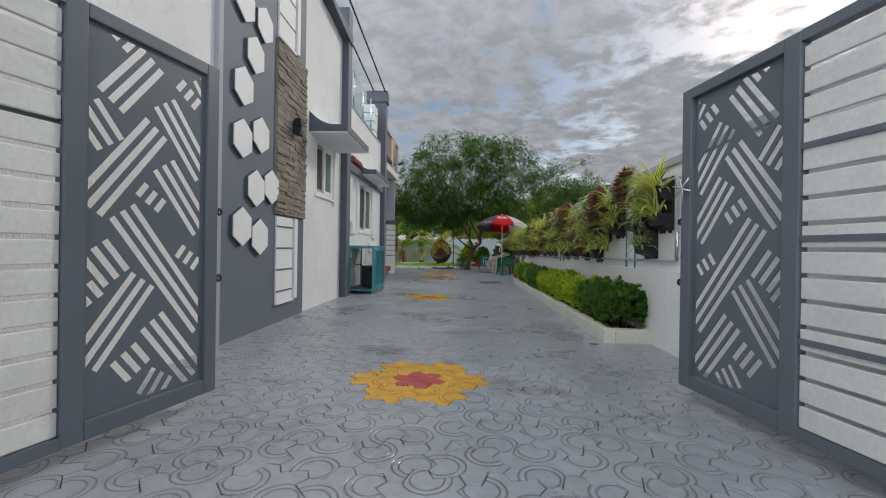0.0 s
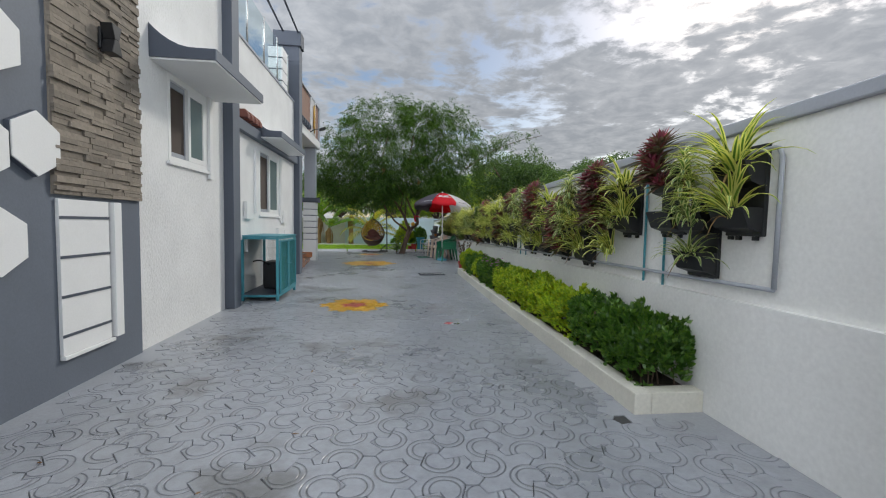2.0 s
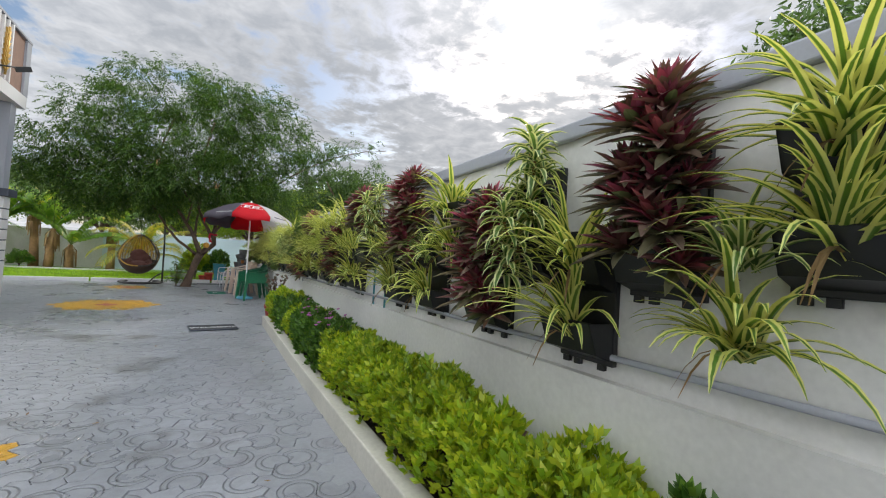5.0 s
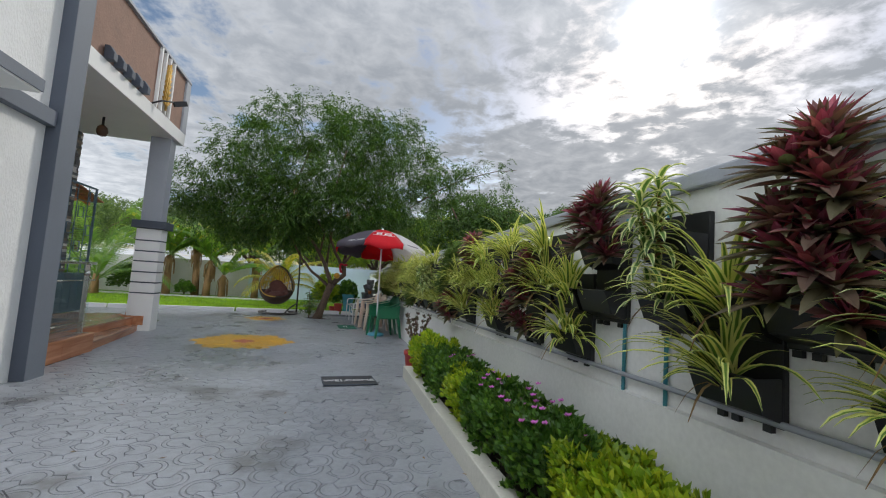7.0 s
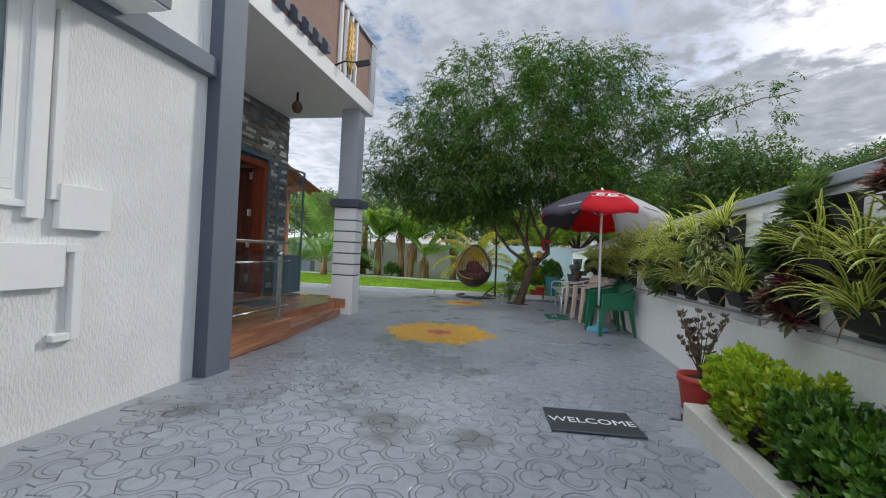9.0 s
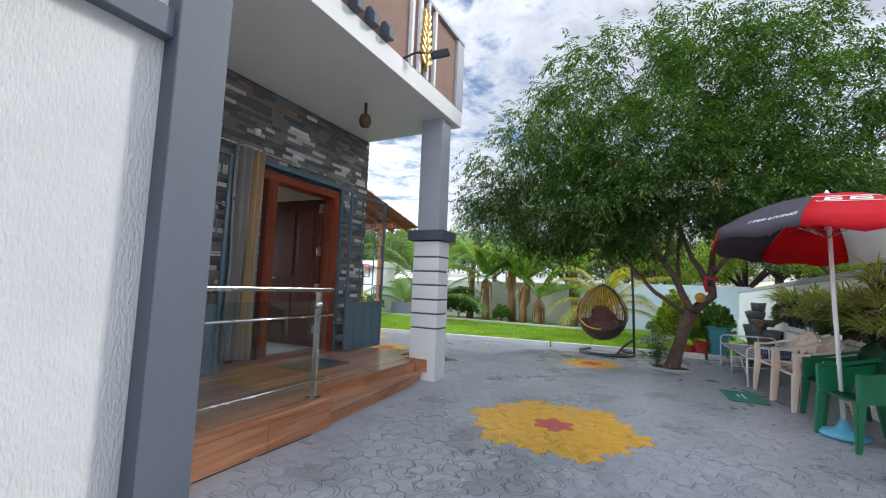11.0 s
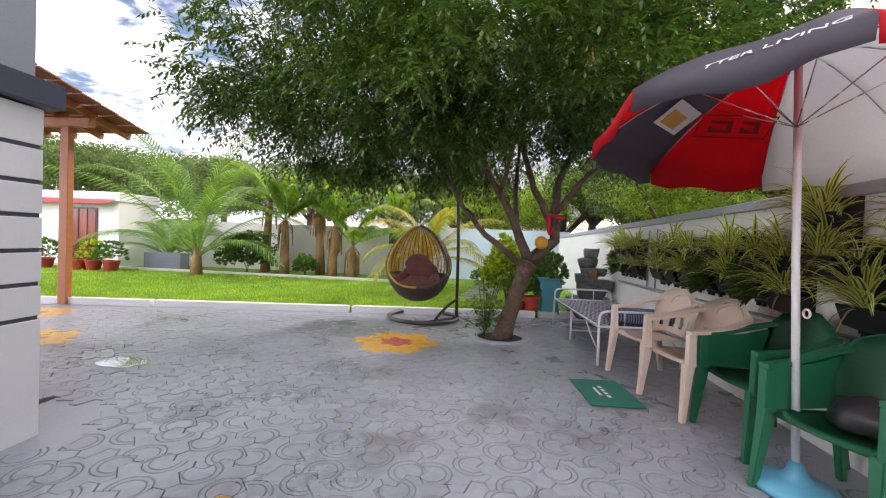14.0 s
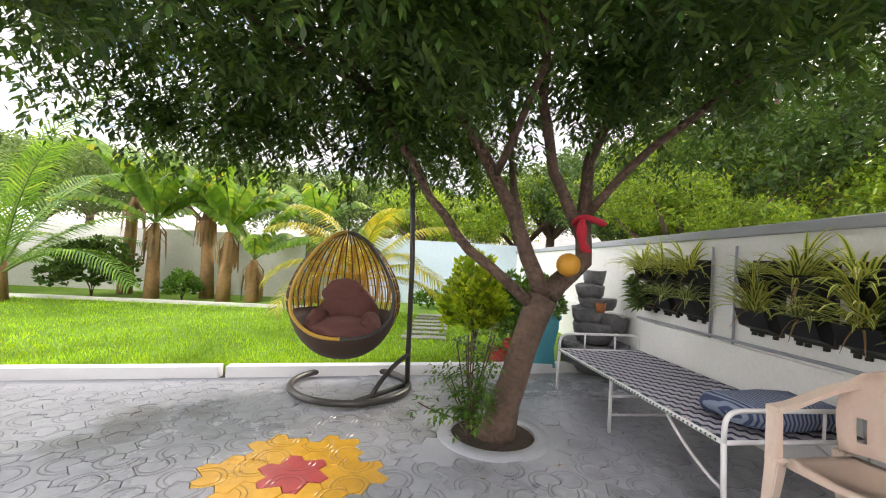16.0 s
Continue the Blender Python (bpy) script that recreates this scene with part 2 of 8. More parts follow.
def glass(name, tint=(0.9, 0.95, 0.95), rough=0.02, mix=0.75):
    m, t, b = nodes(name)
    b.inputs["Base Color"].default_value = (*tint, 1)
    b.inputs["Roughness"].default_value = rough
    b.inputs["Transmission Weight"].default_value = 1.0
    b.inputs["IOR"].default_value = 1.45
    tr = t.nodes.new("ShaderNodeBsdfTransparent")
    tr.inputs["Color"].default_value = (*tint, 1)
    gl = t.nodes.new("ShaderNodeBsdfGlossy")
    gl.inputs["Roughness"].default_value = rough
    ms = t.nodes.new("ShaderNodeMixShader")
    ms.inputs[0].default_value = 0.07
    link(t, tr.outputs[0], ms.inputs[1])
    link(t, gl.outputs[0], ms.inputs[2])
    link(t, ms.outputs[0], t.nodes["Material Output"].inputs["Surface"])
    return m


M_GLASS = glass("clear_glass")
M_FROST = surf("frosted_window_glass", (0.16, 0.21, 0.215), 0.18, 0.15, 150, 0.15)


def paver(name, col, worn=0.3):
    """Painted interlocking paver: curved grooves, worn paint, damp stains."""
    m, t, b = nodes(name)
    uv = t.nodes.new("ShaderNodeUVMap")
    g = t.nodes.new("ShaderNodeNewGeometry")
    co = g.outputs["Position"]
    n1 = tex(t, "ShaderNodeTexNoise", 0.55, co, Detail=8.0, Roughness=0.68)
    n2 = tex(t, "ShaderNodeTexNoise", 14.0, co, Detail=6.0, Roughness=0.7)
    n3 = tex(t, "ShaderNodeTexNoise", 130.0, co, Detail=3.0)
    c = ramp(t, n1.outputs[0], [(0.30, tuple(k * 0.72 for k in col)), (0.5, col), (0.75, tuple(min(1, k * 1.14) for k in col))])
    c = mixc(t, 1.0, c, ramp(t, n2.outputs[0], [(0.3, (0.82, 0.82, 0.80)), (0.6, (1.04, 1.04, 1.04))]), "MULTIPLY")
    c = mixc(t, 1.0, c, ramp(t, g.outputs["Random Per Island"], [(0, (0.90, 0.90, 0.90)), (1, (1.08, 1.08, 1.08))]), "MULTIPLY")
    n4 = tex(t, "ShaderNodeTexNoise", 1.15, co, Detail=5.0, Roughness=0.6)
    c = mixc(t, 1.0, c, ramp(t, n4.outputs[0], [(0.57, (1, 1, 1)), (0.66, (0.62, 0.60, 0.56))]), "MULTIPLY")
    # arcs pressed into the top: rings about two points on the rim
    gro = None
    for cx, cy in ((0.105, 0.06), (-0.105, -0.06)):
        vm = t.nodes.new("ShaderNodeVectorMath")
        vm.operation = "DISTANCE"
        vm.inputs[1].default_value = (cx, cy, 0)
        link(t, uv.outputs[0], vm.inputs[0])
        for r in (0.075, 0.105):
            k = mth(t, "SUBTRACT", 1.0, mth(t, "DIVIDE", mth(t, "ABSOLUTE", mth(t, "SUBTRACT", vm.outputs["Value"], r)), 0.0065), True)
            gro = k if gro is None else mth(t, "MAXIMUM", gro, k)
    c = mixc(t, mth(t, "MULTIPLY", gro, 0.6), c, tuple(k * 0.35 for k in col))
    link(t, c, b.inputs["Base Color"])
    link(t, ramp(t, n1.outputs[0], [(0.3, (0.20,) * 3), (0.65, (0.42,) * 3)]), b.inputs["Roughness"])
    bump(t, b, n3.outputs[0], 0.25, 0.002)
    bump(t, b, n2.outputs[0], 0.30, 0.006)
    bump(t, b, mth(t, "SUBTRACT", 1.0, gro), 0.9, 0.006)
    return m


M_PAVE = paver("grey_painted_paver", (0.30, 0.315, 0.345))
M_PAVEY = paver("yellow_painted_paver", (0.62, 0.34, 0.035))
M_PAVER = paver("red_painted_paver", (0.42, 0.07, 0.07))
M_JOINT = surf("dirty_joint_sand", (0.06, 0.06, 0.058), 0.9, 0.3, 60, 0.4)
M_STRIP = surf("grey_painted_cement_strip", (0.33, 0.345, 0.37), 0.42, 0.14, 50, 0.2, spots=0.8)

M_NEEM = leafmat("neem_leaf", [(0.0, (0.03, 0.08, 0.016)), (0.6, (0.055, 0.13, 0.024)), (1.0, (0.12, 0.21, 0.036))], 0.4, 0.40)
M_DARKLEAF = leafmat("dark_tree_leaf", [(0.0, (0.03, 0.07, 0.018)), (1.0, (0.09, 0.17, 0.035))], 0.45, 0.4)
# paler greens hold the haze of distance in the leaf colour
M_PALELEAF = leafmat("far_leaf_haze_in_colour", [(0.0, (0.06, 0.12, 0.035)), (1.0, (0.15, 0.23, 0.065))], 0.6, 0.4)
M_SPIDER = leafmat("striped_spider_leaf", [(0.0, (0.08, 0.19, 0.03)), (1.0, (0.18, 0.32, 0.05))], 0.4, 0.42,
                   bands=([(0.16, (0, 0, 0)), (0.24, (1, 1, 1))], (0.66, 0.68, 0.24)))
M_SPIDER2 = leafmat("cream_striped_leaf", [(0.0, (0.08, 0.18, 0.045)), (1.0, (0.15, 0.27, 0.065))], 0.4, 0.4,
                    bands=([(0.2, (0, 0, 0)), (0.3, (1, 1, 1))], (0.60, 0.64, 0.34)))
M_RHOEO = leafmat("purple_red_rosette_leaf", [(0.0, (0.30, 0.05, 0.11)), (0.4, (0.20, 0.055, 0.10)), (0.75, (0.14, 0.11, 0.07)), (1.0, (0.44, 0.09, 0.15))], 0.38, 0.3)
M_RHOEOG = leafmat("purple_green_rosette_leaf", [(0.0, (0.10, 0.13, 0.06)), (0.6, (0.14, 0.10, 0.08)), (1.0, (0.18, 0.08, 0.09))], 0.42, 0.25)
M_HEDGE = leafmat("dark_hedge_leaf", [(0.0, (0.045, 0.12, 0.018)), (0.7, (0.085, 0.20, 0.03)), (1.0, (0.18, 0.33, 0.045))], 0.35, 0.38)
M_LIME = leafmat("lime_hedge_leaf", [(0.0, (0.16, 0.30, 0.02)), (0.6, (0.34, 0.48, 0.03)), (1.0, (0.52, 0.58, 0.05))], 0.4, 0.42)
M_FLOWER = surf("pink_petal", (0.50, 0.12, 0.42), 0.6, 0.1, 60, 0.0)
M_WFLOWER = surf("white_petal", (0.75, 0.72, 0.75), 0.6, 0.1, 60, 0.0)
M_GRASS = leafmat("lawn_blade", [(0.0, (0.17, 0.35, 0.015)), (0.6, (0.30, 0.52, 0.025)), (1.0, (0.40, 0.58, 0.035))], 0.5, 0.45)
M_LAWN = surf("lawn_soil_and_thatch", (0.16, 0.30, 0.02), 0.9, 0.35, 30, 0.8, dist=0.03)
M_PALM = leafmat("coconut_leaflet", [(0.0, (0.08, 0.19, 0.035)), (0.7, (0.16, 0.31, 0.05)), (1.0, (0.26, 0.40, 0.07))], 0.4, 0.45)
M_YPALM = leafmat("yellow_palm_leaflet", [(0.0, (0.16, 0.22, 0.03)), (0.5, (0.38, 0.38, 0.04)), (1.0, (0.55, 0.46, 0.05))], 0.4, 0.4)
M_BANANA = leafmat("banana_leaf", [(0.0, (0.11, 0.24, 0.04)), (0.8, (0.21, 0.36, 0.06)), (1.0, (0.42, 0.42, 0.07))], 0.35, 0.5)
M_ROOFT = surf("terracotta_roof_tile", (0.30, 0.10, 0.06), 0.7, 0.2, 30, 0.4)
M_PALEG = surf("pale_etched_glass", (0.60, 0.66, 0.66), 0.3, 0.08, 40, 0.05)
# brighter yellow-green copy with the sunlight mixed into the leaf colour
M_SUNLEAF = leafmat("leaf_sun_in_colour", [(0.0, (0.10, 0.19, 0.02)), (0.6, (0.20, 0.33, 0.03)), (1.0, (0.36, 0.46, 0.05))], 0.45, 0.5)
M_BSTEM = surf("banana_stem_fibre", (0.26, 0.15, 0.06), 0.8, 0.35, 14, 0.6, spots=4)


# ---- mesh tools ----


def part(name, bm, material, parent=None, label=""):
    me = bpy.data.meshes.new(name)
    bm.to_mesh(me)
    bm.free()
    me.materials.append(material)
    ob = new(name, me)
    if parent is not None:
        ob.parent = parent
    if label:
        tagged(ob, label)
    return ob


def thing(name, at, label, category, group="", kind=""):
    ob = new(name)
    ob.matrix_basis = at if isinstance(at, Matrix) else pose(*at)
    ob.empty_display_size = 0.1
    return tagged(ob, label, category, group, kind)


def box(x0, x1, y0, y1, z0, z1, bm=None, bev=0.0, m=None):
    own = bmesh.new()
    r = bmesh.ops.create_cube(own, size=1.0)
    for v in r["verts"]:
        v.co = Vector(((x0 + x1) / 2 + v.co.x * (x1 - x0), (y0 + y1) / 2 + v.co.y * (y1 - y0), (z0 + z1) / 2 + v.co.z * (z1 - z0)))
    if bev:
        bmesh.ops.bevel(own, geom=own.edges[:], offset=bev, segments=2, affect="EDGES", profile=0.5)
    if m is not None:
        bmesh.ops.transform(own, matrix=m, verts=own.verts)
    if bm is None:
        return own
    return merge(bm, own)


def merge(bm, other):
    vs = [bm.verts.new(v.co) for v in other.verts]
    other.verts.index_update()
    for f in other.faces:
        nf = bm.faces.new([vs[v.index] for v in f.verts])
        nf.smooth = f.smooth
    other.free()
    return bm


def prism(pts, axis, a, b, bm=None, bev=0.0):
    """A polygon of (u, v) pushed from a to b along axis (0 x, 1 y, 2 z)."""
    own = bmesh.new()

    def at(u, v, w):
        c = [u, v]
        c.insert(axis, w)
        return c
    lo = [own.verts.new(at(u, v, a)) for u, v in pts]
    hi = [own.verts.new(at(u, v, b)) for u, v in pts]
    own.faces.new(lo)
    own.faces.new(hi)
    for i in range(len(pts)):
        j = (i + 1) % len(pts)
        own.faces.new((lo[i], lo[j], hi[j], hi[i]))
    bmesh.ops.recalc_face_normals(own, faces=own.faces)
    if bev:
        bmesh.ops.bevel(own, geom=own.edges[:], offset=bev, segments=2, affect="EDGES", profile=0.5)
    return own if bm is None else merge(bm, own)


def tube(pts, r, n=8, bm=None, closed=False, cap=True):
    """A round bar along points; r is one radius or one for each point."""
    own = bm if bm is not None else bmesh.new()
    P = [Vector(p) for p in pts]
    R = r if isinstance(r, (list, tuple)) else [r] * len(P)
    rings = []
    up = None
    for i, p in enumerate(P):
        if closed:
            d = P[(i + 1) % len(P)] - P[i - 1]
        else:
            d = P[min(i + 1, len(P) - 1)] - P[max(i - 1, 0)]
        d.normalize()
        if up is None:
            up = d.orthogonal().normalized()
        up = (up - d * up.dot(d))
        if up.length < 1e-6:
            up = d.orthogonal()
        up.normalize()
        s = d.cross(up)
        rings.append([own.verts.new(p + (up * math.cos(k * math.tau / n) + s * math.sin(k * math.tau / n)) * R[i]) for k in range(n)])
    m = len(P)
    for i in range(m if closed else m - 1):
        a, c = rings[i], rings[(i + 1) % m]
        for k in range(n):
            f = own.faces.new((a[k], a[(k + 1) % n], c[(k + 1) % n], c[k]))
            f.smooth = True
    if cap and not closed:
        own.faces.new(rings[0][::-1])
        own.faces.new(rings[-1])
    return own


def lathe(profile, n=24, bm=None, at=(0, 0, 0), arc=math.tau):
    """A turned shape from (radius, height) pairs."""
    own = bm if bm is not None else bmesh.new()
    full = abs(arc - math.tau) < 1e-6
    cols = []
    for k in range(n if full else n + 1):
        a = arc * k / n
        cols.append([own.verts.new((at[0] + r * math.cos(a), at[1] + r * math.sin(a), at[2] + z)) for r, z in profile])
    for k in range(n):
        a, c = cols[k], cols[(k + 1) % len(cols)]
        for i in range(len(profile) - 1):
            f = own.faces.new((a[i], c[i], c[i + 1], a[i + 1]))
            f.smooth = True
    bmesh.ops.remove_doubles(own, verts=own.verts, dist=1e-5)
    return own


def bez(a, b, c, d, n=10):
    a, b, c, d = (Vector(p) for p in (a, b, c, d))
    return [a * (1 - s) ** 3 + b * 3 * s * (1 - s) ** 2 + c * 3 * s * s * (1 - s) + d * s ** 3 for s in (k / n for k in range(n + 1))]


class Soup:
    """Many small blades gathered into one mesh."""

    def __init__(self):
        self.v, self.f, self.u = [], [], []

    def blade(self, pts, widths, side, fold=0.0):
        """A ribbon along points: two halves, folded at the midrib."""
        base = len(self.v)
        n = len(pts)
        for i, p in enumerate(pts):
            d = pts[min(i + 1, n - 1)] - pts[max(i - 1, 0)]
            s = side - d * (side.dot(d) / max(d.length_squared, 1e-9))
            s.normalize()
            up = s.cross(d)
            if up.length > 1e-9:
                up.normalize()
            w = widths[i] / 2
            self.v += [tuple(p - s * w + up * (fold * w)), tuple(p), tuple(p + s * w + up * (fold * w))]
        for i in range(n - 1):
            a = base + 3 * i
            for k in (0, 1):
                self.f.append((a + k, a + k + 1, a + k + 4, a + k + 3))
                t0, t1 = i / (n - 1), (i + 1) / (n - 1)
                self.u += [(k / 2, t0), ((k + 1) / 2, t0), ((k + 1) / 2, t1), (k / 2, t1)]

    def leaf(self, p, d, side, length, width):
        """A single pointed leaf of four corners."""
        b = len(self.v)
        m = p + d * (length * 0.45)
        self.v += [tuple(p), tuple(m + side * (width / 2)), tuple(p + d * length), tuple(m - side * (width / 2))]
        self.f.append((b, b + 1, b + 2, b + 3))
        self.u += [(0.5, 0), (1, 0.45), (0.5, 1), (0, 0.45)]

    def part(self, name, material, parent=None, label=""):
        me = bpy.data.meshes.new(name)
        me.from_pydata(self.v, [], self.f)
        uv = me.uv_layers.new(name="UVMap")
        uv.data.foreach_set("uv", np.array(self.u, dtype=np.float32).ravel())
        me.materials.append(material)
        ob = new(name, me)
        if parent is not None:
            ob.parent = parent
        if label:
            tagged(ob, label)
        return ob


def rdir(rng, zlo=-1.0, zhi=1.0):
    z = rng.uniform(zlo, zhi)
    a = rng.uniform(0, math.tau)
    r = math.sqrt(max(0, 1 - z * z))
    return Vector((r * math.cos(a), r * math.sin(a), z))


def structure(name, bm, material, label, category):
    ob = part(name, bm, material)
    return tagged(ob, label, category, kind="structure")


# ---- ground ----
XW = -2.15                                     # house wall face


def rwall(y):
    return 2.36 + 0.0105 * (y - 6.4)           # boundary wall face


def kerb_y(x):
    return 22.70 + 0.147 * x                   # line of the lawn kerb


g = bmesh.new()
gv = [g.verts.new(c) for c in ((-600, -600, -0.06), (600, -600, -0.06), (600, 600, -0.06), (-600, 600, -0.06))]
g.faces.new(gv)
structure("ground", g, M_SOILPATH, "dusty grey-brown ground reaching far beyond the walls", "ground")
structure("pavement_bed", box(-9.0, 2.6, -3.0, 23.4, -0.05, -0.012), M_JOINT, "dark sand bed under the interlocking pavers", "pavement")

# ---- house walls ----
HT = 5.15
house_wall = bmesh.new()
# wall with openings for two windows
for y0, y1, z0, z1 in ((0.4, 8.60, 0, HT), (8.60, 9.50, 0, 1.86), (8.60, 9.50, 2.76, HT), (9.50, 10.2, 0, HT),
                       (10.2, 11.52, 0, 4.02), (11.52, 12.74, 0, 1.36), (11.52, 12.74, 2.52, 4.02), (12.74, 14.2, 0, 4.02)):
    box(XW - 0.25, XW, y0, y1, z0 - 0.02, z1, house_wall)
structure("wall_house", house_wall, M_WHITE, "white textured plaster side wall of the house", "wall")
structure("wall_house_front", box(-8.0, XW - 0.25, 0.4, 0.65, -0.02, HT), M_WHITE, "white plaster front wall of the house", "wall")
structure("wall_house_inner", box(-8.0, XW - 0.3, 9.9, 10.1, -0.02, HT), M_UNLIT, "inner wall behind the windows", "wall")
structure("wall_house_cross", box(-8.0, -4.25, 14.3, 14.5, -0.02, 3.9), M_UNLIT, "inner wall beside the porch room", "wall")
# unseen gap left in the rear wall, added to bring daylight into the hall
wb = box(-8.2, -8.0, 0.4, 15.2, -0.02, HT)
for q in ((15.2, 17.2, -0.02, 0.9), (15.2, 17.2, 2.6, HT), (17.2, 18.3, -0.02, HT)):
    box(-8.2, -8.0, *q, wb)
structure("wall_house_back", wb, M_WHITE, "white rear wall of the house with an unseen opening added for light", "wall")
structure("ceiling_ground_floor", box(-8.0, XW - 0.25, 0.65, 14.2, 2.95, 3.05), M_SMOOTH, "white ceiling slab of the ground floor", "ceiling")
structure("roof_front", box(-8.0, XW - 0.02, 0.65, 9.9, HT, HT + 0.12), M_LGREY, "grey concrete roof slab", "roof")
structure("terrace_floor", box(-8.0, XW - 0.25, 10.2, 14.2, 3.3, 3.4), M_LGREY, "concrete terrace floor", "floor")
structure("wall_terrace_rear", box(-4.6, -4.4, 10.2, 14.2, 3.4, 5.1), M_WHITE, "white upper storey wall behind the terrace", "wall")

roof_band = prism([(8.6, HT + 0.12), (10.2, HT + 0.12), (10.2, HT - 0.1), (9.0, HT + 0.02)], 0, XW - 0.1, XW + 0.16)
structure("trim_roof_band", roof_band, M_DGREY, "dark grey roof band over the white wall", "trim")
structure("trim_edge", box(XW - 0.01, XW + 0.05, 5.80, 5.872, -0.01, HT), M_LGREY, "thin pale grey upright strip beside the slate panel", "trim")

# slate panel with its hexagons, stone field and slit boards
structure("wall_panel", box(XW - 0.02, XW + 0.03, 5.875, 8.03, -0.015, HT), M_GREY, "slate grey painted feature panel on the house wall", "wall")

HEX = [(6.25, 3.59), (6.69, 3.58), (6.48, 3.13), (6.24, 2.69), (6.23, 2.13), (6.63, 2.27), (6.53, 1.64), (6.91, 1.71), (6.24, 1.19), (6.63, 1.09),
       (6.30, 4.15), (6.72, 4.50)]
hexa = thing("hexagon_plaque", (XW + 0.03, 6.25, 3.59), "white hexagonal wall plaque with dark edges on the slate panel", "wall plaque", "hexagon plaques")
pts = [(0.213 * math.sin(k * math.pi / 3), 0.213 * math.cos(k * math.pi / 3)) for k in range(6)]
part("edge", prism(pts, 0, 0.0, 0.030), M_DGREY, hexa, "dark painted edge")
part("face", prism([(u * 0.985, v * 0.985) for u, v in pts], 0, 0.031, 0.042, bev=0.003), M_SMOOTH, hexa)
for y, z in HEX[1:]:
    copy_thing(hexa, pose(XW + 0.03, y, z))

# split-stone field: thin courses
stone = thing("stone_cladding", (XW + 0.03, 7.05, 1.40), "narrow split-sandstone cladding strip with uneven courses", "stone cladding", kind="structure")
part("backing", box(0, 0.012, 0, 0.97, 0, 2.24), M_STONE, stone)
rng = random.Random(3)
z = 0.0
while z < 2.235:
    h = min(rng.choice((0.022, 0.03, 0.038, 0.046)), 2.24 - z)
    y = 0.0
    while y < 0.969:
        w = min(rng.uniform(0.10, 0.34), 0.97 - y)
        if 0.97 - y - w < 0.05:
            w = 0.97 - y
        d = rng.uniform(0.022, 0.046)
        part("stone", box(0.0125, d, y + 0.001, y + w - 0.001, z + 0.001, z + h - 0.001), M_STONE, stone)
        y += w
    z += h


def slit_board(z0, z1, slits, label):
    t = thing("slit_board", (XW + 0.03, 7.08, z0), label, "wall panel")
    part("board", box(0.0, 0.025, 0, 0.50, 0, z1 - z0, bev=0.003), M_SMOOTH, t)
    part("side_strip", box(0.0, 0.05, 0.53, 0.62, 0, z1 - z0, bev=0.003), M_SMOOTH, t)
    part("foot_strip", box(0.0, 0.04, 0.0, 0.528, -0.03, -0.002, bev=0.003), M_SMOOTH, t)
    for s in slits:
        part("slit", box(0.0255, 0.030, 0.0, 0.50, s - 0.010, s + 0.010), M_DGREY, t)
    return t


slit_board(0.26, 1.37, (0.14, 0.42, 0.70, 0.98), "white board with dark horizontal slits low on the slate panel")
slit_board(3.68, 5.0, (0.28, 0.62, 0.96), "white board with dark slits high on the slate panel")

lamp = thing("wall_lamp", (XW + 0.075, 7.53, 2.63), "black bow-tie shaped up-and-down lamp on the stone strip", "wall lamp")
part("back_plate", box(0, 0.02, -0.05, 0.05, -0.08, 0.08, bev=0.004), M_BLACK, lamp)
part("upper_cone", prism([(-0.025, 0.0), (0.025, 0.0), (0.06, 0.11), (-0.06, 0.11)], 0, 0.02, 0.11, bev=0.004), M_BLACK, lamp)
part("lower_cone", prism([(-0.06, -0.11), (0.06, -0.11), (0.025, -0.001), (-0.025, -0.001)], 0, 0.02, 0.11, bev=0.004), M_BLACK, lamp)


# ---- windows ----
def window(name, y0, y1, z0, z1, label):
    t = tagged(thing(name, (XW, y0, z0), label, "window"), kind="structure")
    w, h = y1 - y0, z1 - z0
    f = bmesh.new()
    for a in ((-0.06, 0.005, 0, w, 0, 0.05), (-0.06, 0.005, 0, w, h - 0.05, h), (-0.06, 0.005, 0, 0.05, 0.0505, h - 0.0505), (-0.06, 0.005, w - 0.05, w, 0.0505, h - 0.0505)):
        box(*a, f)
    part("window_frame", f, M_SMOOTH, t)
    for k, (a, b, x) in enumerate(((0.052, w * 0.53, -0.05), (w * 0.47, w - 0.052, -0.012))):
        s = bmesh.new()
        q = 0.055
        for c in ((a, b, 0.052, 0.052 + q), (a, b, h - 0.052 - q, h - 0.052), (a, a + q, 0.0525 + q, h - 0.0525 - q), (b - q, b, 0.0525 + q, h - 0.0525 - q)):
            box(x - 0.018, x + 0.018, *c, s)
        sash = part("sash", s, M_SMOOTH if k else M_LGREY, t)
        # the first sash is open: a dark sheet stands in for room shade
        part("pane", box(x - 0.004, x + 0.004, a + q, b - q, 0.052 + q, h - 0.052 - q), M_FROST if k else M_UNLIT, sash, "frosted glass" if k else "dark sheet standing in for the unlit room in the open side")
    part("window_sill", box(-0.02, 0.03, -0.03, w + 0.03, -0.04, -0.002, bev=0.004), M_SMOOTH, t)
    part("reveal_strip", box(0.001, 0.04, w + 0.002, w + 0.09, -0.1, h + 0.05, bev=0.004), M_SMOOTH, t)
    return t


window("window_1", 8.60, 9.50, 1.86, 2.76, "white sliding window with one open side under a grey canopy")
window("window_2", 11.52, 12.74, 1.36, 2.52, "white sliding window with frosted glass beside decorative boxes")


